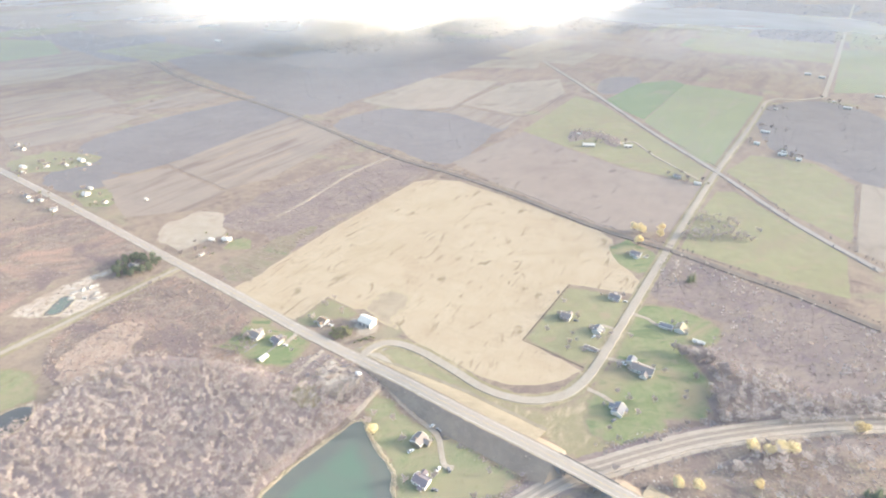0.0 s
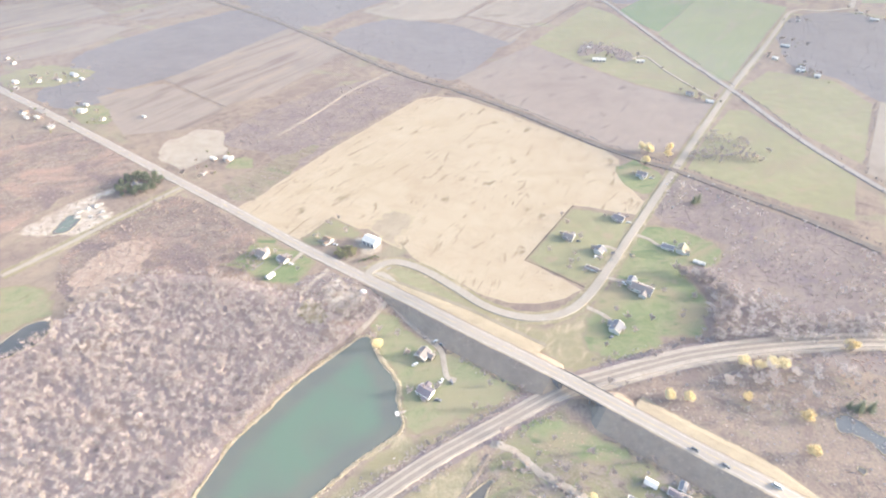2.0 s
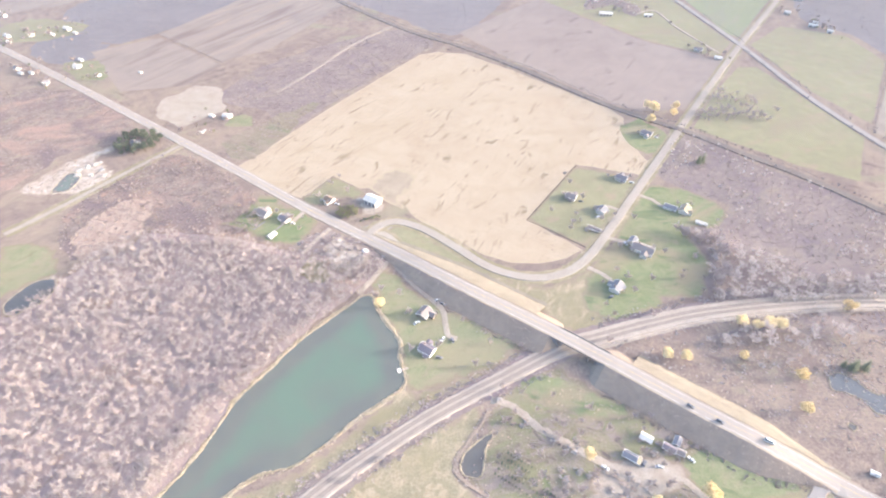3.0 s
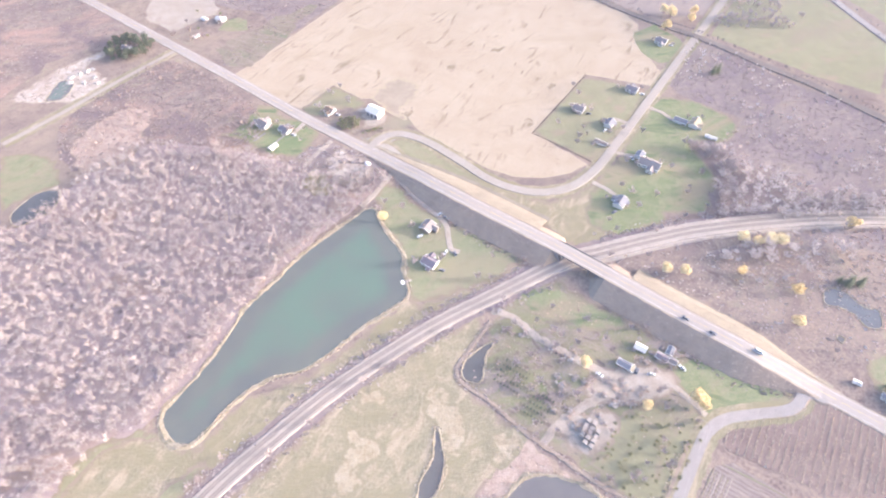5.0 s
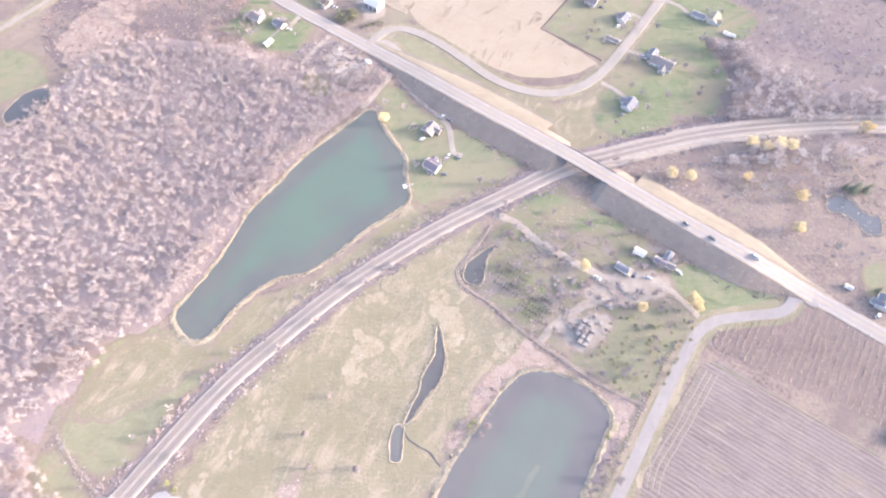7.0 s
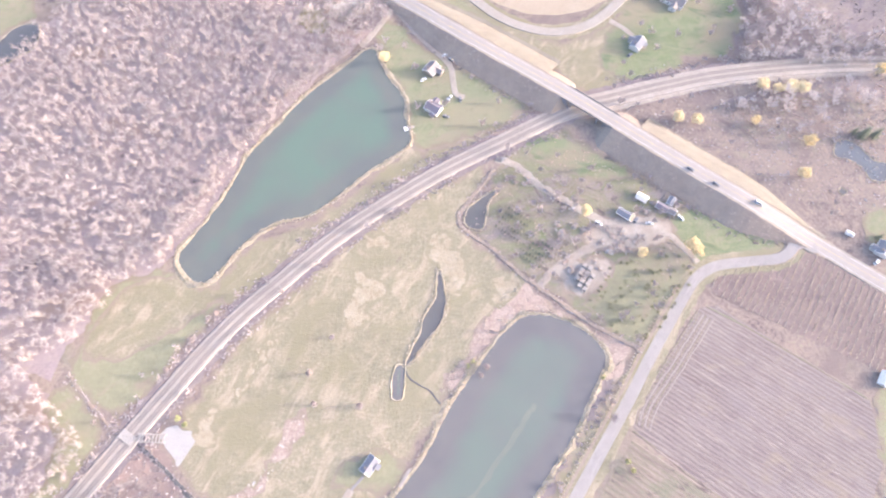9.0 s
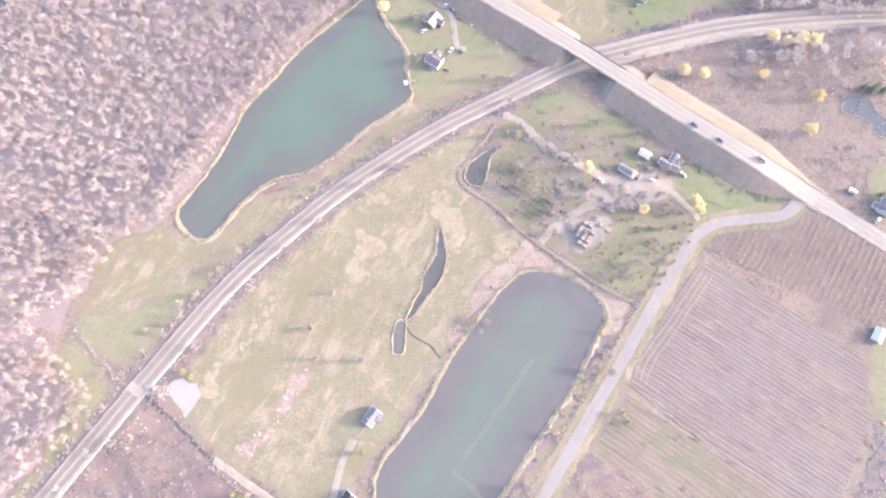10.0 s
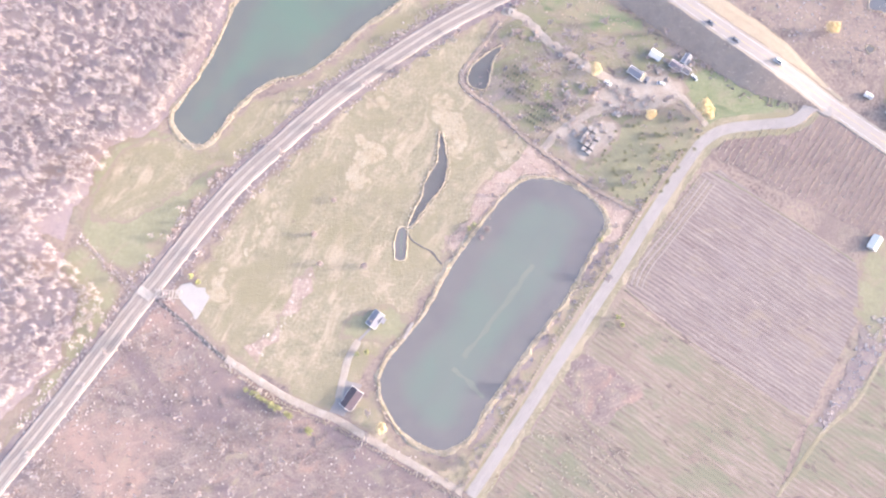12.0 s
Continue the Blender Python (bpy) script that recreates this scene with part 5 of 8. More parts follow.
SCRAP = ((36.9, 189.4), (38.2, 174.7), (43.9, 172.2), (52.1, 172.4), (62.9, 166.6), (67.9, 161.7), (48.7, 170.6), (75.2, 157.7), (78.0, 154.4), (81.2, 158.6), (72.8, 154.3), (68.5, 142.8), (78.7, 142.2), (83.0, 139.8), (93.4, 141.7), (97.7, 140.1), (85.9, 139.9), (101.7, 135.4), (105.8, 132.3), (110.5, 135.6), (114.6, 132.5), (104.0, 127.6), (98.0, 125.9), (109.8, 127.7), (117.8, 135.7), (94.2, 132.1), (73.2, 122.3), (71.6, 118.4), (84.4, 116.3), (91.4, 114.9), (88.9, 119.5), (78.5, 113.2), (128.9, 158.7), (135.3, 162.1), (140.9, 158.9), (143.7, 157.3), (131.4, 153.8), (137.2, 152.2), (106.4, 138.7), (-109.5, 332.2), (-83.4, 322.5), (-69.3, 316.2), (-75, 330), (-64, 322), (-90, 312), (70.2, 138.1), (99.5, 128.4), (107.6, 126.8), (63.4, 122.5), (123.3, 153.2), (74.7, 114.2))
FAR_SCRAP = ((-240.4, 588.8), (-234.6, 595.5), (-227.8, 598.8), (-221.4, 616.1), (-215.2, 623.2), (-230.6, 592.1), (-224, 602.2), (-202.2, 535.8), (-213.6, 591.9))
SAND_HEAPS = ((-348.9, 445.2), (-343.6, 449.6), (-338.2, 454.2), (-327.5, 445.0), (-334.4, 436.2), (-346.9, 436.3), (-321.9, 436.0), (-336.8, 456.5))
SHRUBS = ((-97.8, -35.2), (-95.4, -37.7), (-91.0, -39.6), (-87.4, -42.0), (-79.6, -46.2), (-68.5, -54.0), (-45.6, -13.3), (-40.4, -12.2), (-103.7, -33.3), (-100.6, -34.8), (-97.2, -36.1), (-93.4, -38.4), (-89.6, -40.7), (-85.6, -42.3), (-81.5, -44.9), (-70.0, -53.0), (97.3, 5.1), (95.0, 9.1), (-138.3, 26.5), (-134.3, 23.5), (86.7, 51.6), (13.7, 56.5), (16.2, 58.8), (256.7, 455.7))
HOUSE_CARS = ((-16.5, 251.3, 36, "car_white"), (-0.6, 221.2, -14, "car_dark"), (-92.2, 389.6, -14, "car_white"), (-162.7, 381.2, -54, "car_dark"), (-126.3, 362.5, -14, "car_white"), (127.6, 392.6, -14, "car_dark"), (137.9, 369.9, 36, "car_white"), (181.2, 421.4, -14, "car_white"), (222.4, 386.8, 76, "car_white"), (153.2, 334.8, -54, "car_white"), (127.6, 275.5, 36, "car_dark"), (228.5, 502.9, -14, "car_white"), (255.2, 121.5, 36, "car_white"))

# ---- highway on its embankment, over the railway ----
HIGH = smooth(PLAN["highway"], False, 4.0)
BRIDGE = min(range(len(HIGH)), key=lambda i: (HIGH[i] - Vector((95, 231, 0))).length)
RUN = [0.0]
for a, b in zip(HIGH, HIGH[1:]):
    RUN.append(RUN[-1] + (b - a).length)


def ease(x):
    x = min(1.0, max(0.0, x))
    return x * x * (3 - 2 * x)


def deck_height(i):
    s = RUN[i] - RUN[BRIDGE]
    return 0.35 + 6.6 * (ease((s + 205) / 115) if s < 0 else ease((166 - s) / 60))


def bank_profile(i, end):
    """The embankment's section; it falls away towards the bridge."""
    s = abs(RUN[i] - RUN[BRIDGE])
    top = max(0.1, deck_height(i) - 0.15) * ease((s - 11) / 9)
    k = 5.8 + 1.45 * top
    near = 5.8 + 2.05 * top
    return ((-near - 1, 0.02), (-near, 0.06), (-6.1 - 0.95 * top, top * 0.52 + 0.1), (-6.0, top + 0.05), (6.0, top + 0.05), (6.2 + 0.7 * top, top * 0.5 + 0.1), (k, 0.06), (k + 1, 0.02))


bank = tagged(new("embankment"), "tall weedy highway embankment with dry grass", "embankment", kind="structure")
lo = max(i for i in range(BRIDGE) if RUN[BRIDGE] - RUN[i] > 205)
hi = min(i for i in range(BRIDGE, len(HIGH)) if RUN[i] - RUN[BRIDGE] > 166)
for a, b in ((lo, BRIDGE - 1), (BRIDGE + 1, hi)):
    part("bank", ribbon_mesh("bank", HIGH[a:b + 1], lambda i, a=a: bank_profile(i + a, 0), MAT["slope"], rough=0.7), bank)
hw = tagged(new("highway"), "pale two-lane highway with gravel shoulders", "road", kind="structure")
part("shoulder", ribbon_mesh("shoulder", HIGH, lambda i: ((-5.9, deck_height(i) - 0.5), (-5.6, deck_height(i) - 0.02), (5.6, deck_height(i) - 0.02), (5.9, deck_height(i) - 0.5)), MAT["gravel"], rough=0.3), hw, "pale gravel shoulder")
part("carriageway", ribbon_mesh("carriageway", HIGH, lambda i: ((-4.4, deck_height(i)), (0, deck_height(i) + 0.06), (4.4, deck_height(i))), MAT["highway"]), hw)
for off in (-3.7, 3.7):
    part("edge_line", ribbon_mesh("edge_line", HIGH, lambda i: ((off - 0.06, deck_height(i) + 0.05), (off + 0.06, deck_height(i) + 0.05)), MAT["white"]), hw, "white edge line")
part("centre_line", ribbon_mesh("centre_line", HIGH, lambda i: ((-0.07, deck_height(i) + 0.09), (0.07, deck_height(i) + 0.09)), MAT["yellow_paint"]), hw, "yellow centre line")

# the country road climbs to the highway and widens at its mouth
SOUTH_LINE = smooth(((222.5, 135.5),) + PLAN["south_road"], False, 2.5)


SOUTH_RUN = [0.0]
for a, b in zip(SOUTH_LINE, SOUTH_LINE[1:]):
    SOUTH_RUN.append(SOUTH_RUN[-1] + (b - a).length)
MOUTH = deck_height(min(range(len(HIGH)), key=lambda m: (HIGH[m] - SOUTH_LINE[0]).length))


def south_profile(i):
    z = 0.24 + (MOUTH - 0.22) * ease((50 - SOUTH_RUN[i]) / 44)
    h = 3.1 + 5.5 * ease((17 - SOUTH_RUN[i]) / 15)
    return ((-h - 0.4 - 1.7 * z, 0.02), (-h, z), (0, z + 0.04), (h, z), (h + 0.4 + 1.7 * z, 0.02))


tagged(new("road", ribbon_mesh("road", SOUTH_LINE, lambda i: south_profile(i)[1:4], MAT["grey_asphalt"], rough=0.12)), "pale grey country road", "road", kind="structure")
part("bank", ribbon_mesh("bank", SOUTH_LINE[:26], lambda i: tuple((o, z - 0.06) for o, z in south_profile(i)), MAT["slope"], rough=0.3), bank)

span = [i for i in range(len(HIGH)) if abs(RUN[i] - RUN[BRIDGE]) < 23]
bl = HIGH[span[0]:span[-1] + 1]
bridge = tagged(new("highway_bridge"), "concrete highway bridge over the railway", "bridge", kind="structure")
top = deck_height(BRIDGE)
part("deck", ribbon_mesh("deck", bl, ((-5.9, top - 0.9), (-5.9, top - 0.03), (5.9, top - 0.03), (5.9, top - 0.9), (-5.9, top - 0.9)), MAT["concrete"]), bridge)
for off in (-5.7, 5.7):
    part("parapet", ribbon_mesh("parapet", bl, ((off - 0.16, top - 0.3), (off - 0.14, top + 0.3), (off + 0.14, top + 0.3), (off + 0.16, top - 0.3)), MAT["concrete"]), bridge, "pale concrete parapet")
for off in (-4, -1.3, 1.3, 4):
    part("girder", ribbon_mesh("girder", bl, ((off - 0.25, top - 1.9), (off - 0.25, top - 0.9), (off + 0.25, top - 0.9), (off + 0.25, top - 1.9), (off - 0.25, top - 1.9)), MAT["rust"]), bridge)
nb = normals(HIGH)
for s in (-11, 11):
    i = min(span, key=lambda k: abs(RUN[k] - RUN[BRIDGE] - s))
    for off in (-4, 0, 4):
        bm = bmesh.new()
        box(bm, -0.5, -0.5, 0, 0.5, 0.5, top - 1.9)
        bmesh.ops.bevel(bm, geom=bm.edges[:], offset=0.08, segments=1, affect="EDGES")
        p = part("pier", done("pier", bm, MAT["concrete"]), bridge)
        p.location = HIGH[i] + nb[i] * off
for s in (-15.5, 15.5):
    i = min(span, key=lambda k: abs(RUN[k] - RUN[BRIDGE] - s))
    d = (HIGH[i + 1] - HIGH[i - 1]).normalized() * (1 if s > 0 else -1)
    n = nb[i]
    v = [tuple(HIGH[i] + n * o + d * q + Vector((0, 0, z))) for o in (-6.1, 6.1) for q, z in ((-4.5, 0.0), (0.0, top - 1.0), (2.5, top - 1.0), (2.5, 0.0))]
    f = [(0, 1, 5, 4), (1, 2, 6, 5), (2, 3, 7, 6), (3, 2, 1, 0), (4, 5, 6, 7)]
    part("abutment", mesh_of("abutment", v, f, MAT["concrete"]), bridge, "pale sloping concrete abutment")
# dry grass slope along the far side of the highway
part("dry_grass", ribbon_mesh("dry_grass", HIGH[lo:BRIDGE - 8], lambda i: ((6.1, deck_height(i + lo) * 0.985 + 0.1), (6.4 + 1.25 * deck_height(i + lo), deck_height(i + lo) * 0.5 + 0.25), (6.4 + 2.3 * deck_height(i + lo), 0.3), (10 + 2.3 * deck_height(i + lo), 0.14)), MAT["dry"], rough=1.0), bank, "tan dry grass")
part("dry_grass", ribbon_mesh("dry_grass", HIGH[BRIDGE + 8:hi], lambda i: ((6.1, deck_height(i + BRIDGE + 8) * 0.985 + 0.1), (6.4 + 1.25 * deck_height(i + BRIDGE + 8), deck_height(i + BRIDGE + 8) * 0.5 + 0.25), (6.4 + 2.1 * deck_height(i + BRIDGE + 8), 0.3), (7.5 + 2.1 * deck_height(i + BRIDGE + 8), 0.14)), MAT["dry"], rough=1.0), bank, "tan dry grass")

# ---- railway ----
RAIL = smooth([(-262, -128)] + list(PLAN["rail"]) + [(420, 268)], False, 3.0)
railway = tagged(new("railway"), "double-track railway on pale ballast", "railway", kind="structure")


def rail_width(q):
    return 5.0 + 1.6 * ease((q.x - 20) / 120)


part("verge", ribbon_mesh("verge", RAIL, lambda i: ((-rail_width(RAIL[i]) - 4, 0.2), (rail_width(RAIL[i]) + 4, 0.2)), MAT["scrubfloor"], rough=2.5), railway, "weedy brown verge")
part("ballast_bed", ribbon_mesh("ballast_bed", RAIL, lambda i: ((-rail_width(RAIL[i]) - 0.8, 0.1), (-rail_width(RAIL[i]), 0.7), (rail_width(RAIL[i]), 0.7), (rail_width(RAIL[i]) + 0.8, 0.1)), MAT["ballast"], rough=0.6), railway)
rn = normals(RAIL)
for track in (-2.2, 2.2):
    part("track_strip", ribbon_mesh("track_strip", RAIL, ((track - 1.35, 0.72), (track + 1.35, 0.72)), MAT["tie"], rough=0.15), railway, "grey-brown tie bed")
    for side in (-0.75, 0.75):
        o = track + side
        part("steel_rail", ribbon_mesh("steel_rail", RAIL, ((o - 0.08, 0.73), (o - 0.08, 0.86), (o + 0.08, 0.86), (o + 0.08, 0.73)), MAT["steel"]), railway)
tv, tf = [], []
acc = 0.0
for i in range(len(RAIL) - 1):
    d = RAIL[i + 1] - RAIL[i]
    u, n = d.normalized(), rn[i]
    k = max(1, int(d.length / 0.75))
    for j in range(k):
        for track in (-2.2, 2.2):
            c = RAIL[i] + d * (j / k) + n * track
            b0 = len(tv)
            for z in (0.7, 0.745):
                for su_, sn in ((-1, -1), (1, -1), (1, 1), (-1, 1)):
                    p = c + u * (0.13 * su_) + n * (1.3 * sn)
                    tv.append((p.x, p.y, z))
            tf += [(b0 + 4, b0 + 5, b0 + 6, b0 + 7), (b0, b0 + 1, b0 + 5, b0 + 4), (b0 + 1, b0 + 2, b0 + 6, b0 + 5), (b0 + 2, b0 + 3, b0 + 7, b0 + 6), (b0 + 3, b0, b0 + 4, b0 + 7)]
tagged(part("sleepers", mesh_of("sleepers", tv, tf, MAT["sleeper"]), railway, "weathered timber sleepers"), kind="stuff")
branch = [q + n * (-rail_width(q) - 2.0 + 4.0 * ease((110 - q.x) / 60)) for q, n in zip(RAIL, rn) if q.x > 60]
part("service_track", ribbon_mesh("service_track", branch, ((-1.6, 0.3), (1.6, 0.3)), MAT["gravel"], rough=0.4), railway, "pale gravel service track")


# ---- plants ----
def tube(V, F, a, b, ra, rb, sides=4):
    d = (b - a).normalized()
    x = d.orthogonal().normalized()
    y = d.cross(x)
    k = len(V)
    for c, r in ((a, ra), (b, rb)):
        for i in range(sides):
            w = 2 * math.pi * i / sides
            V.append(c + (x * math.cos(w) + y * math.sin(w)) * r)
    for i in range(sides):
        j = (i + 1) % sides
        F.append((k + i, k + j, k + sides + j))
        F.append((k + i, k + sides + j, k + sides + i))


def bare_tree(seed, h=9.0, twigs=170, broad=0.36, thick=1.0):
    """Trunk with limbs, and a crown of bare twigs."""
    r = random.Random(seed)
    V, F, CV, CF = [], [], [], []
    top = Vector((r.uniform(-0.4, 0.4), r.uniform(-0.4, 0.4), h * 0.62))
    tube(V, F, Vector((0, 0, -0.1)), top, h * 0.026, h * 0.010, 5)
    limbs = []
    for i in range(7):
        w = 2.4 * i + r.uniform(-0.4, 0.4)
        a = top * r.uniform(0.4, 1.0)
        out = h * broad * r.uniform(0.6, 1.05)
        b = a + Vector((math.cos(w) * out, math.sin(w) * out, h * r.uniform(0.14, 0.36)))
        b.z = min(b.z, h * 0.95)
        tube(V, F, a, b, h * 0.011 * thick ** 0.5, h * 0.003 * thick ** 0.5, 3)
        limbs.append((a, b))
    for i in range(twigs):
        a, b = r.choice(limbs)
        s = a.lerp(b, r.uniform(0.25, 1.0)) + Vector((r.gauss(0, 0.03), r.gauss(0, 0.03), r.gauss(0, 0.02))) * h
        lean = Vector((s.x - top.x, s.y - top.y, 0)) / h
        d = (lean * 1.3 + Vector((r.gauss(0, 0.42), r.gauss(0, 0.42), r.uniform(0.5, 1.2)))).normalized()
        n = d.cross(Vector((r.gauss(0, 1), r.gauss(0, 1), r.gauss(0, 1)))).normalized()
        w = h * r.uniform(0.003, 0.0055) * thick
        k = len(CV)
        CV += [s - n * w, s + n * w, s + d * h * r.uniform(0.16, 0.34)]
        CF.append((k, k + 1, k + 2))
    return (V, F), (CV, CF)


def bush(seed, size=1.5, blades=46, up=0.7, wide=0.09):
    r = random.Random(seed)
    V, F = [], []
    for i in range(blades):
        w, e = r.uniform(0, 6.283), math.asin(r.uniform(0.05, 1.0))
        d = Vector((math.cos(w) * math.cos(e), math.sin(w) * math.cos(e), math.sin(e) * up + 0.1))
        s = d * size * r.uniform(0.0, 0.45)
        n = d.cross(Vector((r.gauss(0, 1), r.gauss(0, 1), r.gauss(0, 1)))).normalized() * size * wide * r.uniform(0.6, 1.4)
        k = len(V)
        V += [s - n, s + n, d * size * r.uniform(0.75, 1.1)]
        F.append((k, k + 1, k + 2))
    return V, F


def leafy_tree(seed, h=7.0, leaves=520, leaf=0.3):
    r = random.Random(seed)
    V, F, CV, CF = [], [], [], []
    tube(V, F, Vector((0, 0, -0.1)), Vector((0, 0, h * 0.6)), h * 0.03, h * 0.012, 5)
    clumps = []
    for i in range(14):
        w = 2.4 * i
        o = h * 0.27 * math.sqrt(r.random())
        c = Vector((math.cos(w) * o, math.sin(w) * o, h * (0.82 - 1.5 * (o / h) ** 1.3 * r.uniform(0.3, 1.0) - 0.28 * r.random())))
        tube(V, F, Vector((0, 0, h * r.uniform(0.25, 0.5))), c, h * 0.01, h * 0.004, 3)
        clumps.append((c, h * r.uniform(0.14, 0.22)))
    for i in range(leaves):
        c, size = r.choice(clumps)
        d = Vector((r.gauss(0, 1), r.gauss(0, 1), r.gauss(0, 1))).normalized()
        s = c + d * size * r.uniform(0.55, 1.1)
        n = (d + Vector((r.gauss(0, 0.6), r.gauss(0, 0.6), r.gauss(0, 0.6)))).normalized()
        x = n.orthogonal().normalized() * leaf * r.uniform(0.6, 1.3)
        y = n.cross(x).normalized() * leaf * r.uniform(0.6, 1.3)
        k = len(CV)
        CV += [s - x, s + x, s + y]
        CF.append((k, k + 1, k + 2))
    return (V, F), (CV, CF)


def conifer(seed, h=6.0, spread=0.22):
    r = random.Random(seed)
    V, F, CV, CF = [], [], [], []
    tube(V, F, Vector((0, 0, -0.1)), Vector((0, 0, h * 0.9)), h * 0.02, h * 0.005, 5)
    for lay in range(9):
        z = h * (0.1 + 0.1 * lay)
        rad = h * spread * (1 - lay / 9.6)
        for i in range(13):
            w = 6.283 * (i + r.random()) / 13
            d = Vector((math.cos(w), math.sin(w), -0.25))
            n = Vector((-math.sin(w), math.cos(w), 0)) * rad * 0.32
            s = Vector((0, 0, z + h * 0.1))
            k = len(CV)
            CV += [s - n * 0.4, s + n * 0.4, s + d * rad * r.uniform(0.8, 1.15)]
            CF.append((k, k + 1, k + 2))
    return (V, F), (CV, CF)


def raw_mesh(name, V, F, material, tones=None):
    """A triangle mesh from arrays."""
    V, F = np.asarray(V, np.float32).reshape(-1, 3), np.asarray(F, np.int32).reshape(-1, 3)
    me = bpy.data.meshes.new(name)
    me.vertices.add(len(V))
    me.vertices.foreach_set("co", V.ravel())
    me.loops.add(len(F) * 3)
    me.loops.foreach_set("vertex_index", F.ravel())
    me.polygons.add(len(F))
    me.polygons.foreach_set("loop_start", np.arange(0, len(F) * 3, 3, dtype=np.int32))
    me.update()
    me.validate()
    me.materials.append(material)
    me.attributes.new("tone", "FLOAT", "POINT").data.foreach_set("value", np.full(len(V), 0.5, np.float32) if tones is None else tones)
    return me


def mass(name, models, spots, material, rng, sizes=(0.7, 1.3), z=0.0):
    """Many copies of a few models, joined in one mesh."""
    vs, fs, ts, base = [], [], [], 0
    pick = rng.integers(0, len(models), len(spots))
    for k, (V, F) in enumerate(models):
        V, F = np.array([tuple(v) for v in V], np.float32), np.array(F, np.int32)
        for x, y, *up in spots[pick == k]:
            a, s = rng.uniform(0, 6.283), rng.uniform(*sizes)
            c, q = math.cos(a) * s, math.sin(a) * s
            w = np.empty_like(V)
            w[:, 0], w[:, 1], w[:, 2] = V[:, 0] * c - V[:, 1] * q + x, V[:, 0] * q + V[:, 1] * c + y, V[:, 2] * s + (up[0] if up else z)
            vs.append(w)
            fs.append(F + base)
            ts.append(np.full(len(V), rng.random(), np.float32))
            base += len(V)
    return raw_mesh(name, np.concatenate(vs), np.concatenate(fs), material, np.concatenate(ts))


def spots_in(key, gap, rng, keep=1.0, edge=None):
    """Jittered places inside an outline; edge: clumped by a slow noise above this level."""
    poly = [(q.x, q.y) for q in smooth(PLAN[key], True, 6.0)]
    xs, ys = [p[0] for p in poly], [p[1] for p in poly]
    gx, gy = np.meshgrid(np.arange(min(xs), max(xs), gap), np.arange(min(ys), max(ys), gap))
    pts = np.stack([gx.ravel(), gy.ravel()], 1) + rng.uniform(-0.85, 0.85, (gx.size, 2)) * gap
    pts = pts[inside(pts, poly)]
    if edge is not None:
        pts = pts[[noise.noise(Vector((p[0] * 0.03, p[1] * 0.03, 1.7))) + 0.5 * noise.noise(Vector((p[0] * 0.11, p[1] * 0.11, 4.2))) > edge for p in pts]]
    return pts[rng.random(len(pts)) < keep]


rng = np.random.default_rng(7)
TREES = [bare_tree(i, 9.0 + (i % 3), 195, 0.30, 0.9) for i in range(7)]
LOWTREES = [bare_tree(20 + i, 8.5, 240, 0.36, 1.4) for i in range(5)]


def far_tree(seed):
    """A broad, low-detail crown of twigs on a thin trunk."""
    V, F = bush(seed, 3.6, 40, 0.14, 0.04)
    V = [p + Vector((0, 0, 1.8 + 0.4 * math.sin(seed + i // 3))) for i, p in enumerate(V)]
    k = len(V)
    V += [Vector((-0.12, 0, 0)), Vector((0.12, 0, 0)), Vector((0, 0, 2.2))]
    return V, F + [(k, k + 1, k + 2)]


FAR = [far_tree(40 + i) for i in range(5)]
BUSHES = [bush(50 + i, 2.0, 70, 0.5, 0.036) for i in range(5)]
TUFTS = [bush(60 + i, 0.9, 16, 1.2, 0.12) for i in range(4)]


def wood(key, gap, label, keep=1.0, edge=None, models=None, material="twig", sizes=(0.7, 1.25)):
    pts = spots_in(key, gap, rng, keep, edge)
    models = models or TREES
    e = tagged(new("woodland"), label, "woodland", kind="stuff")
    crowns = [m[1] for m in models]
    trunks = [m[0] for m in models]
    r1, r2 = np.random.default_rng(len(key)), np.random.default_rng(len(key))
    part("trunks", mass("trunks", trunks, pts, MAT["bark_pale"], r1, sizes), e)
    part("crowns", mass("crowns", crowns, pts, MAT[material], r2, sizes), e)


wood("wood_left", 3.7, "dense bare grey-brown deciduous wood", 0.95, None, None, "twig", (0.35, 0.92))
wood("wood_low", 3.7, "bare wood beside the railway", 0.95, None, None, "twig", (0.35, 0.92))
wood("wood_e", 5.5, "bare pale trees beside the lawn", 0.8, None, LOWTREES, "twig_pale", (0.5, 1.1))
wood("brush_mid", 7.0, "low bare brush with saplings", 0.6, -0.1, LOWTREES, "twig_dull", (0.35, 0.8))
wood("scrub_e", 6.5, "thin bare saplings over scrub", 0.8, -0.02, LOWTREES, "twig_pale", (0.3, 0.75))
BOLD = [bare_tree(30 + i, 10.0, 420, 0.44, 1.9) for i in range(4)]
wood("wood_se_trees", 8.0, "bare pale trees over rough grass", 0.7, -0.05, BOLD, "twig_pale", (0.5, 1.1))
wood("copse_e", 4.5, "brown bare copse in the pasture", 0.8, -0.12, LOWTREES, "twig", (0.4, 1.0))
wood("copse_n", 6.5, "bare trees round the farm", 0.8, None, LOWTREES, "twig", (0.4, 0.9))
wood("scrub_se", 7.0, "bare saplings over rough grass", 0.8, -0.05, LOWTREES, "twig_pale", (0.5, 1.1))


def thicket(key, gap, label, models, material, sizes=(0.6, 1.3), keep=1.0, edge=None, name="thicket"):
    pts = spots_in(key, gap, rng, keep, edge)
    tagged(new(name, mass(name, models, pts, MAT[material], rng, sizes)), label, name.replace("_", " "), kind="stuff")


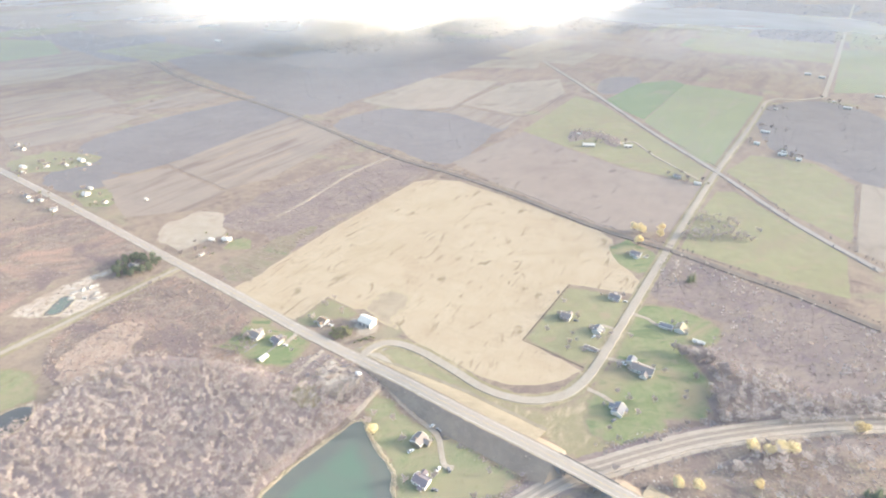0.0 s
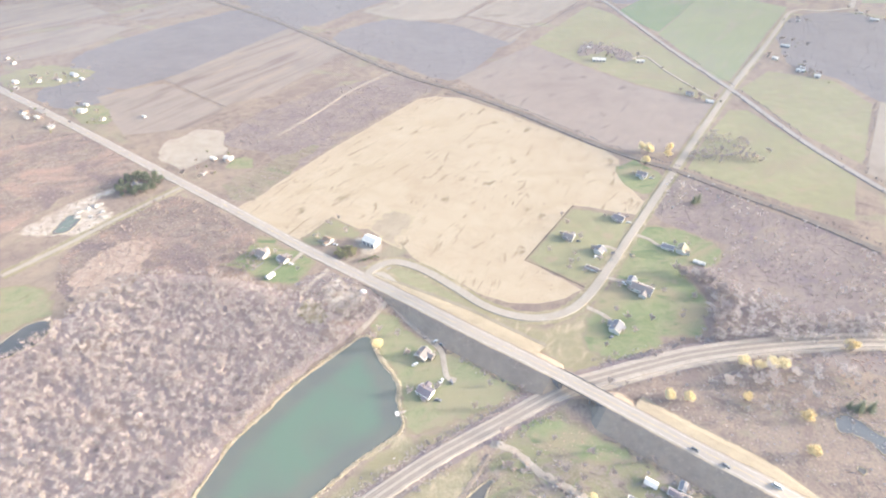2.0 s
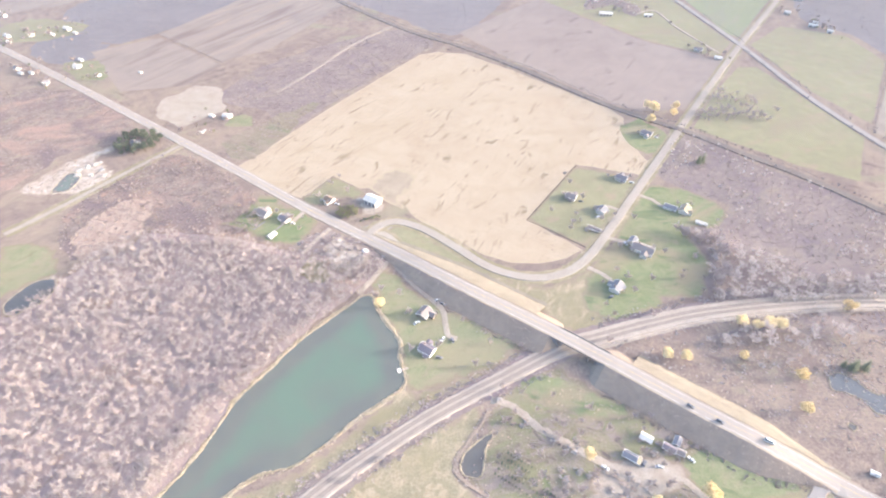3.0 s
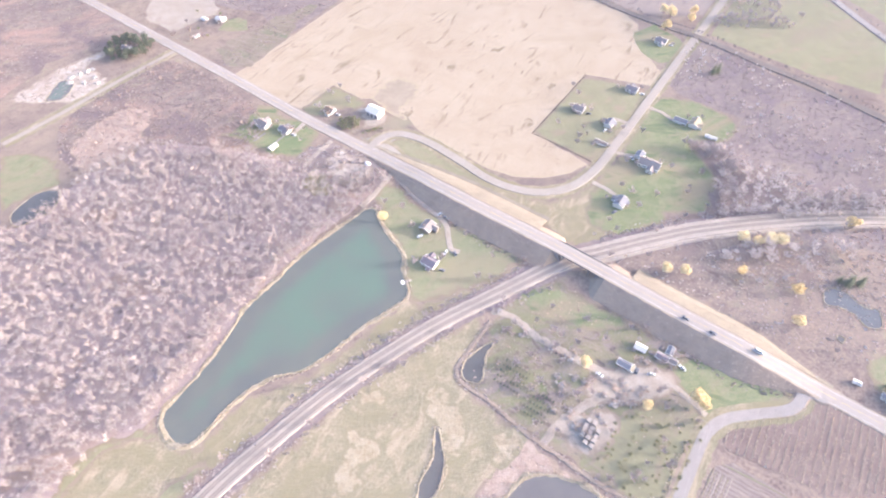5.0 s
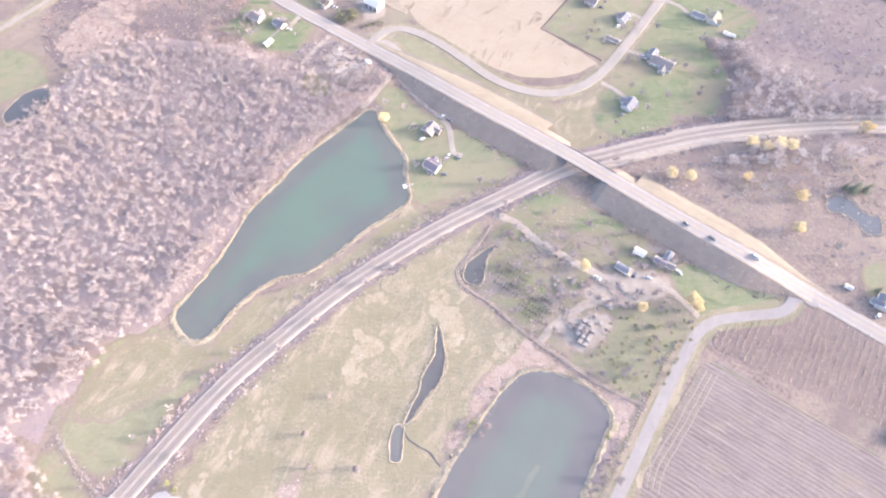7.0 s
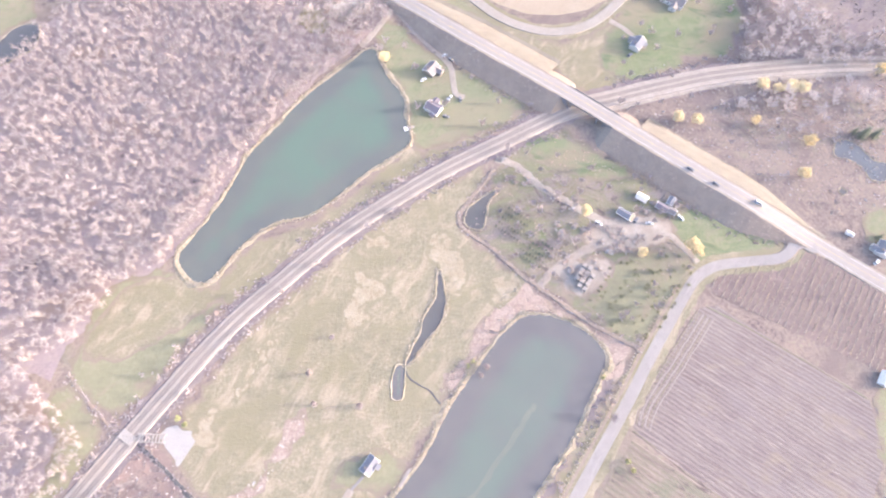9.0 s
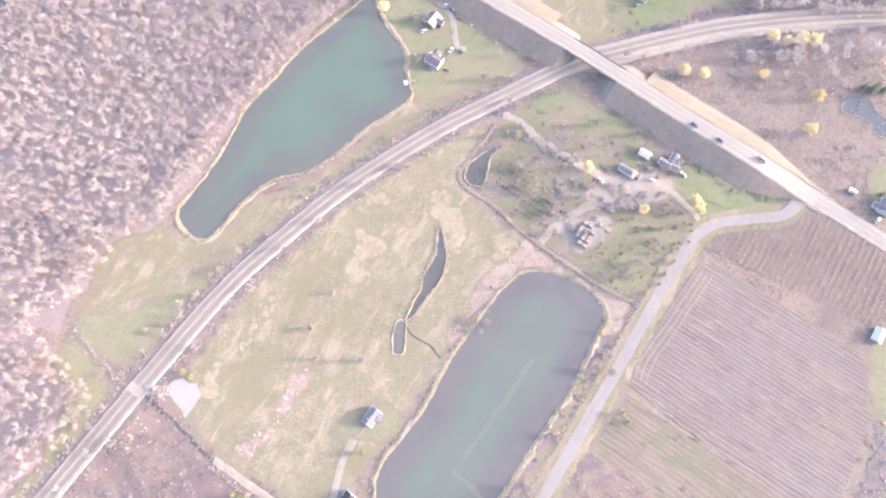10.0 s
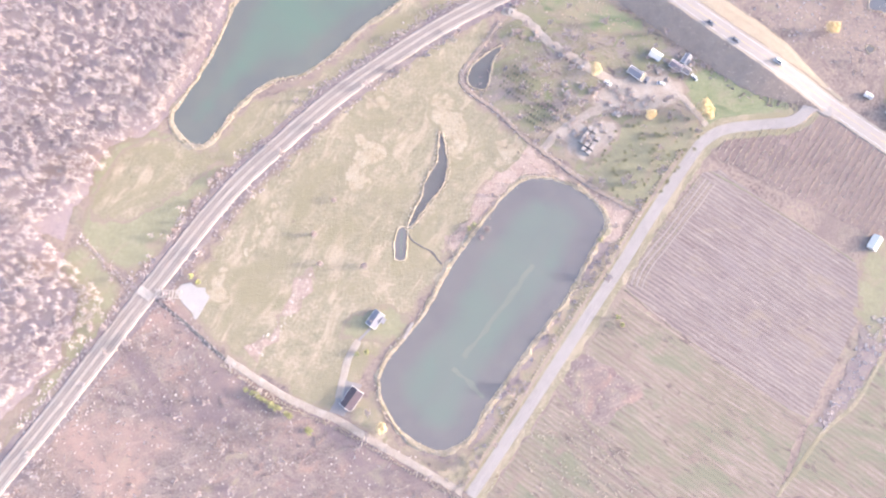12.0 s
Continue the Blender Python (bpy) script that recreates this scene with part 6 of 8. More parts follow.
thicket("scrub_s", 3.4, "reddish brown scrub thicket", BUSHES, "twig_dull", (0.25, 0.85), 0.8, -0.25)
thicket("scrub_s", 4.2, "pale leafless bushes in the scrub", BUSHES, "twig_pale", (0.15, 0.55), 0.7)
thicket("pit_sand", 3.2, "brush round the sand pit", BUSHES, "twig_dull", (0.3, 0.9), 0.8, 0.0)
thicket("gravel_west", 3.0, "brush on the gravel lot", BUSHES, "twig_dull", (0.3, 0.9), 0.7, 0.0)
thicket("scrub_s", 2.4, "low reddish weeds in the scrub", TUFTS, "twig_dull", (0.3, 0.8), 0.7, None, "weeds")
thicket("scrub_e", 3.6, "mauve brown scrub thicket", BUSHES, "twig_dull", (0.3, 0.85), 0.6)
thicket("scrub_se", 3.4, "brown scrub and weeds", BUSHES, "twig_red", (0.4, 1.0), 0.6)
thicket("brush_mid", 3.6, "brown brush", BUSHES, "twig_dull", (0.5, 1.1), 0.7)
thicket("hedge_se", 2.6, "mauve brown hedge thicket", BUSHES, "twig_pale", (0.35, 1.0), 0.8)
thicket("brush_nw", 4.2, "reddish brown brush", BUSHES, "twig_dull", (0.35, 0.9), 0.7)
thicket("brush_n", 4.5, "brown brush beside the field", BUSHES, "twig_dull", (0.5, 1.1), 0.6)
thicket("brush_road", 4.0, "brush beside the embankment", BUSHES, "twig", (0.7, 1.6), 0.6)
thicket("bank_east", 2.8, "brush between pond and road", BUSHES, "twig", (0.4, 1.2), 0.6, -0.1)
thicket("field_red", 1.8, "reddish weeds in stubble", TUFTS, "twig_red", (0.4, 0.9), 0.6)
thicket("wood_left", 3.6, "undergrowth below the bare wood", BUSHES, "twig_dull", (0.3, 0.8), 0.2)
thicket("wood_low", 3.6, "undergrowth beside the railway", BUSHES, "twig_dull", (0.3, 0.8), 0.2)
thicket("brush_se", 3.4, "brown bushes over rough grass", BUSHES, "twig_pale", (0.25, 0.8), 0.7)
thicket("brush_se", 16.0, "taller weeds in rough grass", BUSHES, "straw", (0.5, 1.0), 0.6)
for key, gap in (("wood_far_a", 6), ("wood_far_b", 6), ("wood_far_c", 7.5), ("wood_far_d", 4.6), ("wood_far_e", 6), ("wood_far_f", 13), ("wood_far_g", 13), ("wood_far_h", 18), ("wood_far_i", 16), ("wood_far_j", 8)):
    thicket(key, gap, "distant grey bare woodland tinted for haze", FAR, "twig_haze", (0.5 * gap / 7, 0.95 * gap / 7), 0.2, None, "far_woodland")
thicket("reed_pond", 1.8, "pale reeds at the pond head", TUFTS, "straw", (0.4, 1.1), 0.6, None, "reeds")
thicket("vine_field", 2.8, "brown weeds between vineyard rows", TUFTS, "twig_red", (0.4, 0.9), 0.5, None, "weeds")
thicket("corn_field", 2.0, "pale stubble tufts", TUFTS, "straw", (0.5, 1.2), 0.5, -0.1, "weeds")
thicket("meadow", 2.2, "pale straw tufts in the meadow", TUFTS, "tuft", (0.3, 0.8), 0.6, 0.0, "tall_grass")
thicket("meadow_s", 2.0, "rough grass tufts on the pond bank", TUFTS, "tuft", (0.4, 1.2), 0.7, 0.0, "tall_grass")
thicket("junk_yard", 2.6, "weeds of the scrap yard", TUFTS, "twig_red", (0.4, 1.2), 0.5, 0.05, "weeds")


for k in "abcdef":
    thicket("straw_" + k, 1.8, "clump of pale straw tufts in the meadow", TUFTS, "tuft", (0.4, 1.0), 0.5, None, "tall_grass")


thicket("straw_g", 1.8, "line of pinkish bare brush in the meadow", BUSHES, "twig_pale", (0.2, 0.6), 0.7)


# the wood comes down to the pond's west bank
line = smooth(PLAN["pond"], True, 3.0, 0.8, 4)
pts = np.array([tuple((q - n * rng.uniform(4.0, 15.0) + Vector((rng.normal(0, 1), rng.normal(0, 1), 0))).xy) for q, n in zip(line, normals(line)) if n.x > 0.45 and n.y < 0.35 and q.y > 122 for _ in range(3)])
e = tagged(new("woodland"), "bare trees along the pond bank", "woodland", kind="stuff")
part("trunks", mass("trunks", [m[0] for m in TREES], pts, MAT["bark_pale"], np.random.default_rng(21), (0.3, 0.8)), e)
part("crowns", mass("crowns", [m[1] for m in TREES], pts, MAT["twig"], np.random.default_rng(21), (0.3, 0.8)), e)


def fringe(key, gap, width, label, models, material, sizes, name="reeds"):
    """Tufts along a shore."""
    line = smooth(PLAN[key], True, gap, 0.8, len(key))
    nn = normals(line)
    pts = np.array([tuple((q - n * (width * rng.random() - 0.2)).xy) for q, n in zip(line, nn) for _ in range(2)])
    tagged(new(name, mass(name, models, pts, MAT[material], rng, sizes, 0.2)), label, name, kind="stuff")


fringe("pond", 1.2, 3.2, "pale dry reeds round the pond", TUFTS, "straw", (0.5, 1.3))
fringe("long_pond", 1.2, 3.2, "pale dry reeds round the long pond", TUFTS, "straw", (0.5, 1.3))
fringe("creek", 1.2, 2.2, "pale dry reeds along the creek", TUFTS, "straw", (0.5, 1.1))
fringe("small_pond", 1.5, 2.0, "pale reeds round the small pond", TUFTS, "straw", (0.4, 1.0))
fringe("east_pond", 2.0, 3.0, "brown weeds round the pond", TUFTS, "twig_red", (0.6, 1.4))

# ditch and pale reeds along the west side of the south road
SOUTH = smooth(PLAN["south_road"], False, 2.0)[40:]
sn = normals(SOUTH)
west = 1.0 if sn[0].x < 0 else -1.0
tagged(new("ditch", ribbon_mesh("ditch", [q + n * west * 5.4 for q, n in zip(SOUTH, sn)], ((-0.8, 0.2), (0.8, 0.2)), MAT["slope"], rough=0.4)), "weedy roadside ditch", "ditch", kind="structure")
pts = np.array([tuple((q + n * west * rng.uniform(6.4, 8.4)).xy) for q, n in zip(SOUTH, sn) for _ in range(3)])
tagged(new("reeds", mass("reeds", TUFTS, pts, MAT["straw"], rng, (0.5, 1.2), 0.1)), "pale reeds along the roadside ditch", "reeds", kind="stuff")
# brush along the foot of the embankment
pts = []
for i in range(lo + 8, hi - 4):
    s = abs(RUN[i] - RUN[BRIDGE])
    for _ in range(11):
        if s > 24:
            q = HIGH[i].lerp(HIGH[i + 1], rng.random() * 1.2) - nb[i] * (5.8 + 2.0 * deck_height(i) + rng.normal(0.0, 2.4))
            pts.append((q.x, q.y))
tagged(new("thicket", mass("thicket", BUSHES, np.array(pts), MAT["twig_dull"], rng, (0.25, 0.75), 0.1)), "bare mauve brush at the embankment foot", "thicket", kind="stuff")
# weeds on the shaded slope
pts = []
for i in range(lo + 6, hi - 3):
    if abs(RUN[i] - RUN[BRIDGE]) > 22:
        h = deck_height(i)
        for _ in range(7):
            k = rng.random()
            q = HIGH[i].lerp(HIGH[i + 1], rng.random() * 1.2) - nb[i] * (6.4 + 1.95 * h * k)
            pts.append((q.x, q.y, max(0.05, h * (1 - k) - 0.25)))
tagged(new("weeds", mass("weeds", TUFTS, np.array(pts), MAT["twig_red"], rng, (0.35, 0.9))), "dry brown weeds on the embankment slope", "weeds", kind="stuff")
# reeds along the farm lane
LANE = smooth(PLAN["farm_lane"], False, 1.5)
ln = normals(LANE)
pts = np.array([tuple((q - n * rng.uniform(2.6, 4.6)).xy) for q, n in zip(LANE, ln) for _ in range(3)])
tagged(new("reeds", mass("reeds", TUFTS, pts, MAT["straw"], rng, (0.5, 1.3), 0.05)), "pale reeds beside the farm lane", "reeds", kind="stuff")
# brush on the berm and the ditches
for key, label, gap in (("berm_junk", "bare brush on the earth berm", 1.3), ("sw_ditch", "brush along the wet ditch", 1.6), ("nw_ditch", "brush along the meadow ditch", 1.4)):
    line = smooth(PLAN[key], False, gap)
    pts = np.array([tuple((q + n * rng.normal(0.0, 1.3)).xy) for q, n in zip(line, normals(line)) for _ in range(2)])
    tagged(new("thicket", mass("thicket", BUSHES, pts, MAT["twig"], rng, (0.25, 0.7), 0.1)), label, "thicket", kind="stuff")
# rows of vines
pts = []
poly = [(q.x, q.y) for q in smooth(PLAN["vine_field"], True, 6.0)]
u, v = Vector((math.cos(radians(56)), math.sin(radians(56)))), Vector((math.cos(radians(-34)), math.sin(radians(-34))))
for i in range(-30, 60):
    for j in range(-60, 80):
        q = Vector((200, 100)) + v * (i * 3.6) + u * (j * 1.5)
        pts.append((q.x, q.y))
pts = np.array(pts)
pts = pts[inside(pts, poly)]
tagged(new("vine_rows", mass("vine_rows", TUFTS, pts[rng.random(len(pts)) < 0.8], MAT["straw"], rng, (0.5, 1.1), 0.1)), "rows of bare brown grapevines", "grapevines", kind="stuff")


def plant(name, trunk, crown, tm, cm, label, category):
    e = new(name)
    part("trunk", raw_mesh("trunk", [tuple(q) for q in trunk[0]], trunk[1], MAT[tm]), e)
    part("crown", raw_mesh("crown", [tuple(q) for q in crown[0]], crown[1], MAT[cm]), e)
    return tagged(e, label, category)


def set_row(models, spots, group, sizes=(0.8, 1.2)):
    """The models at the spots: the first of each kind moves to its place, the others are copies."""
    used = set()
    for i, (x, y) in enumerate(spots):
        k = i % len(models)
        s = rng.uniform(*sizes)
        m = pose(x, y, 0, 0, 0, rng.uniform(0, 360))
        if k in used:
            ob = copy_thing(models[k], m)
        else:
            ob = models[k]
            ob.matrix_basis = m
            used.add(k)
        ob.scale = (s, s, s)
        tagged(ob, group=group)
    for k, ob in enumerate(models):
        if k not in used:
            for c in list(ob.children):
                bpy.data.objects.remove(c)
            bpy.data.objects.remove(ob)


yellows = [plant("yellow_tree", *leafy_tree(70 + i, 10.5, 1500, 0.5), "bark", "yellow", "round tree with golden autumn leaves", "tree") for i in range(4)]
far_yellows = [plant("yellow_tree", *leafy_tree(75 + i, 11.0, 1100, 0.55), "bark", "yellow", "broad tree with golden autumn leaves by the road", "tree") for i in range(2)]
set_row(yellows, YELLOW[:-5], "golden autumn trees", (0.65, 1.08))
set_row(far_yellows, YELLOW[-5:], "golden trees by the road", (1.0, 1.45))
pines = [plant("pine_tree", *conifer(80 + i, 8.0, 0.4), "bark", "evergreen", "dark green conifer beside the house", "tree") for i in range(3)]
set_row(pines, PINES, "pines round the house", (0.9, 1.6))
grove = [plant("evergreen_tree", *leafy_tree(85 + i, 9.0, 700, 0.45), "bark", "pine", "round dark green tree in a grove", "tree") for i in range(3)]
pick = np.array([(-311.5 + 22 * math.sqrt(k) * math.cos(2.4 * i), 492.0 + 22 * math.sqrt(k) * math.sin(2.4 * i)) for i, k in enumerate(np.linspace(0.08, 1, 30))])
set_row(grove, [tuple(p) for p in pick if abs(p[0] + 313) + abs(p[1] - 491) > 9], "dark trees round the farmhouse", (0.75, 1.25))
nursery = [plant("nursery_tree", *conifer(90 + i, 3.4, 0.3), "bark", "pine", "small dark conifer in a nursery row", "tree") for i in range(3)]
spots = []
for (x, y), rows_, cols in (((41.3, 143.0), 5, 8), ((53.4, 125.5), 5, 8)):
    for i in range(rows_):
        for j in range(cols):
            q = Vector((x, y)) + u * ((i - rows_ / 2 + 0.5) * 3.7) + v * ((j - cols / 2 + 0.5) * 2.2)
            if rng.random() < 0.95:
                spots.append((q.x, q.y))
set_row(nursery, spots, "nursery rows of small conifers", (0.6, 1.05))
orchard = [plant("orchard_tree", *leafy_tree(100 + i, 3.0, 160, 0.2), "bark", "orchard", "small olive green orchard tree", "tree") for i in range(3)]
set_row(orchard, [tuple(p) for p in spots_in("lawn_orchard", 4.6, rng, 0.7)], "young orchard trees", (0.6, 1.2))
edge_trees = [plant("bare_tree", *bare_tree(110 + i, 7.5, 460, 0.4, 2.2), "bark_pale", "twig", "bare grey-brown deciduous tree", "tree") for i in range(4)]
spots = []
for i in range(4, len(RAIL) - 4, 3):
    q, n = RAIL[i], rn[i]
    for side, chance in ((1, 0.75), (-1, 0.45)):
        if rng.random() < chance and (q - HIGH[BRIDGE]).length > 22:
            p = q + n * side * (rail_width(q) + rng.uniform(2.5, 7.5)) + Vector((rng.normal(0, 2.5), rng.normal(0, 2.5), 0))
            spots.append((p.x, p.y))
set_row(edge_trees, spots, "bare trees along the railway", (0.35, 0.85))
# brushy lines on both sides of the track
for side, most in ((1, 7), (-1, 4)):
    pts = []
    for i in range(2, len(RAIL) - 2):
        q, n = RAIL[i], rn[i]
        if (q - HIGH[BRIDGE]).length > 20 and noise.noise(q * 0.05 + Vector((0, side, 0))) > -0.25:
            for _ in range(most):
                p = q + n * side * (rail_width(q) + 2.0 + abs(rng.normal(0, 2.4))) + Vector((rng.normal(0, 1.2), rng.normal(0, 1.2), 0))
                pts.append((p.x, p.y))
    tagged(new("thicket", mass("thicket", BUSHES, np.array(pts), MAT["twig"], rng, (0.2, 0.75), 0.1)), "pale bare brush along the railway", "thicket", kind="stuff")
round_shrubs = [plant("bare_shrub", *bare_tree(150 + i, 4.2, 420, 0.5, 2.0), "bark_pale", "twig", "round pale leafless shrub in the scrub", "shrub") for i in range(3)]
set_row(round_shrubs, [tuple(p) for p in spots_in("scrub_s", 12, rng, 0.6)] + [tuple(p) for p in spots_in("brush_se", 22, rng, 0.5)], "round leafless shrubs", (0.6, 1.2))
set_row([plant("meadow_bush", *leafy_tree(155 + i, 5.0, 700, 0.26), "bark_pale", "twig_dull", "bare brown bush standing in the meadow", "bush") for i in range(2)], MEADOW_BUSHES, "bushes in the meadow", (0.7, 1.1))
yard = [plant("bare_tree", *bare_tree(120 + i, 7.0, 520, 0.38, 2.0), "bark_pale", "twig", "bare tree on the grass", "tree") for i in range(4)]
spots = [tuple(p) for k, g, c in (("lawn_pond", 13, 0.35), ("lawn_n", 14, 0.4), ("lawn_e", 18, 0.25), ("junk_yard", 10, 0.5), ("lawn_west", 12, 0.4), ("gravel_west", 9, 0.5), ("lawn_barn", 9, 0.5), ("meadow_s", 9, 0.3)) for p in spots_in(k, g, rng, c)]
spots += [(x + dx, y + dy) for x, y in ((-11, 259), (-9, 227), (-155, 380), (-134, 372), (-100, 396), (121, 401), (173, 430), (144, 380), (131, 354), (165, 329), (135, 288), (218, 382), (222, 508)) for dx, dy in ((rng.uniform(5, 11), rng.uniform(-9, 9)), (rng.uniform(-11, -5), rng.uniform(-9, 9)))]
set_row(yard, spots, "bare trees on the lawns", (0.5, 1.05))
FAR_HOUSES = ((-550, 823), (-588, 794), (-553, 788), (-523, 793), (-599, 759), (-679, 878), (-470, 687), (-437, 653), (-537, 679), (-513, 661), (-487, 635), (-240, 552), (-252, 518), (262, 880), (325, 873), (354, 737), (373, 710), (606, 949), (553, 878), (692, 1085), (566, 832), (580, 828), (574, 798), (846, 1137), (856, 1103))
spots = [(x + rng.normal(0, 15), y + rng.normal(0, 15)) for x, y in FAR_HOUSES for _ in range(4)]
dooryard = [plant("dooryard_tree", *bare_tree(130 + i, 8.0, 460, 0.42, 2.2), "bark_pale", "twig_dull", "bare brown tree in a farmyard", "tree") for i in range(3)]
set_row(dooryard, spots, "bare trees in far yards", (0.5, 1.1))
dark_shrubs = [plant("dark_shrub", *leafy_tree(145 + i, 5.0, 320, 0.34), "bark", "orchard", "dark olive shrub among garden trees", "shrub") for i in range(3)]
spots = [(-81.5 + 8.5 * math.sqrt(k) * math.cos(2.4 * i) * 1.15, 377.5 + 8.5 * math.sqrt(k) * math.sin(2.4 * i)) for i, k in enumerate(np.linspace(0.03, 1, 30))]
spots += [(-68 + 2.6 * i, 364.5 + 0.9 * i + (i % 2) * 2) for i in range(7)]
spots += [(x + rng.normal(0, 13), y + rng.normal(0, 13)) for x, y in FAR_HOUSES for _ in range(2)]
set_row(dark_shrubs, spots, "dark garden shrubs", (0.55, 1.05))
LAWN_EDGE = ((199.3, 349.2), (203.5, 345.8), (210.6, 340.1), (217.7, 334.4), (220.2, 326), (222.6, 317.5), (217.5, 307), (212.4, 296.4), (206, 286.4), (199.3, 276.5))
set_row(edge_trees, [(x + rng.uniform(0, 9), y + rng.normal(0, 3)) for x, y in LAWN_EDGE for _ in range(3)], "bare trees at the edge of the wide lawn", (0.8, 1.35))
shrubs = [plant("shrub", *leafy_tree(140 + i, 3.6, 220, 0.28), "bark", "shrub", "round yellow-green roadside shrub", "shrub") for i in range(3)]
set_row(shrubs, SHRUBS, "yellow-green shrubs", (0.95, 1.5))
for key, gap, wide in (("old_grade", 4.0, 7.0), ("cross_road", 7.0, 7.5)):
    line = smooth(PLAN[key], False, gap)
    pts = []
    for q, n in zip(line, normals(line)):
        for s in (-1, 1):
            if rng.random() < 0.85:
                p = q + n * s * (wide + rng.uniform(-2, 2))
                pts.append((p.x, p.y))
    e = tagged(new("hedgerow"), "bare hedgerow along an old line", "hedgerow", kind="stuff")
    part("crowns", mass("crowns", [t[1] for t in LOWTREES], np.array(pts), MAT["twig_haze"], np.random.default_rng(3), (0.25, 0.6)), e)
    part("trunks", mass("trunks", [t[0] for t in LOWTREES], np.array(pts), MAT["bark_pale"], np.random.default_rng(3), (0.25, 0.6)), e)
for key in ("line_a", "line_b", "line_c", "line_d", "line_e", "line_f"):
    line = smooth(PLAN[key], False, 5.0)
    pts = np.array([tuple((q + Vector((rng.normal(0, 1.6), rng.normal(0, 1.6), 0))).xy) for q in line for _ in range(2)])
    tagged(new("hedgerow", mass("hedgerow", FAR, pts, MAT["twig_haze"], np.random.default_rng(5), (0.25, 0.6))), "bare hedgerow between far fields", "hedgerow", kind="stuff")
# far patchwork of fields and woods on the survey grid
fr = random.Random(11)
for i in range(120):
    c = Vector((fr.uniform(-2600, 3400), fr.uniform(1750, 2600))) if i < 60 else Vector((fr.uniform(-4500, 5500), fr.uniform(2500, 6000)))
    a, b = (fr.uniform(90, 260), fr.uniform(70, 200)) if i < 60 else (fr.uniform(250, 600), fr.uniform(120, 320))
    PLAN["far_patch"] = tuple((c + u * sa_ * a + v * sb_ * b)[:2] for sa_, sb_ in ((-1, -1), (1, -1), (1, 1), (-1, 1)))
    k = fr.choice(("tan", "strip", "crop", "pasture", "plough", "wood", "wood")) if i < 60 else fr.choice(("wood", "wood", "wood", "pasture", "tan"))
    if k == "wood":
        sheet("wood_floor", "far_patch", 0.05, "hazefloor", "distant brown woodland floor greyed for haze", "woodland floor", rough=4, straight=True)
        thicket("far_patch", 34 if i < 60 else 85, "distant grey bare woodland tinted for haze", FAR, "twig_haze", (2.4, 3.8), 1.0, None, "far_woodland")
    else:
        sheet("field", "far_patch", 0.08, k, "distant brown or green farm field", "field", rough=2, straight=True)

# ---- things ----
def slab(name, x, y, z, w, h, side, material):
    """A thin panel set on a wall that faces side (minus or plus y)."""
    bm = bmesh.new()
    box(bm, x, min(y, y + 0.06 * side), z, x + w, max(y, y + 0.06 * side), z + h)
    return done(name, bm, material)


SHRINK = 0.76


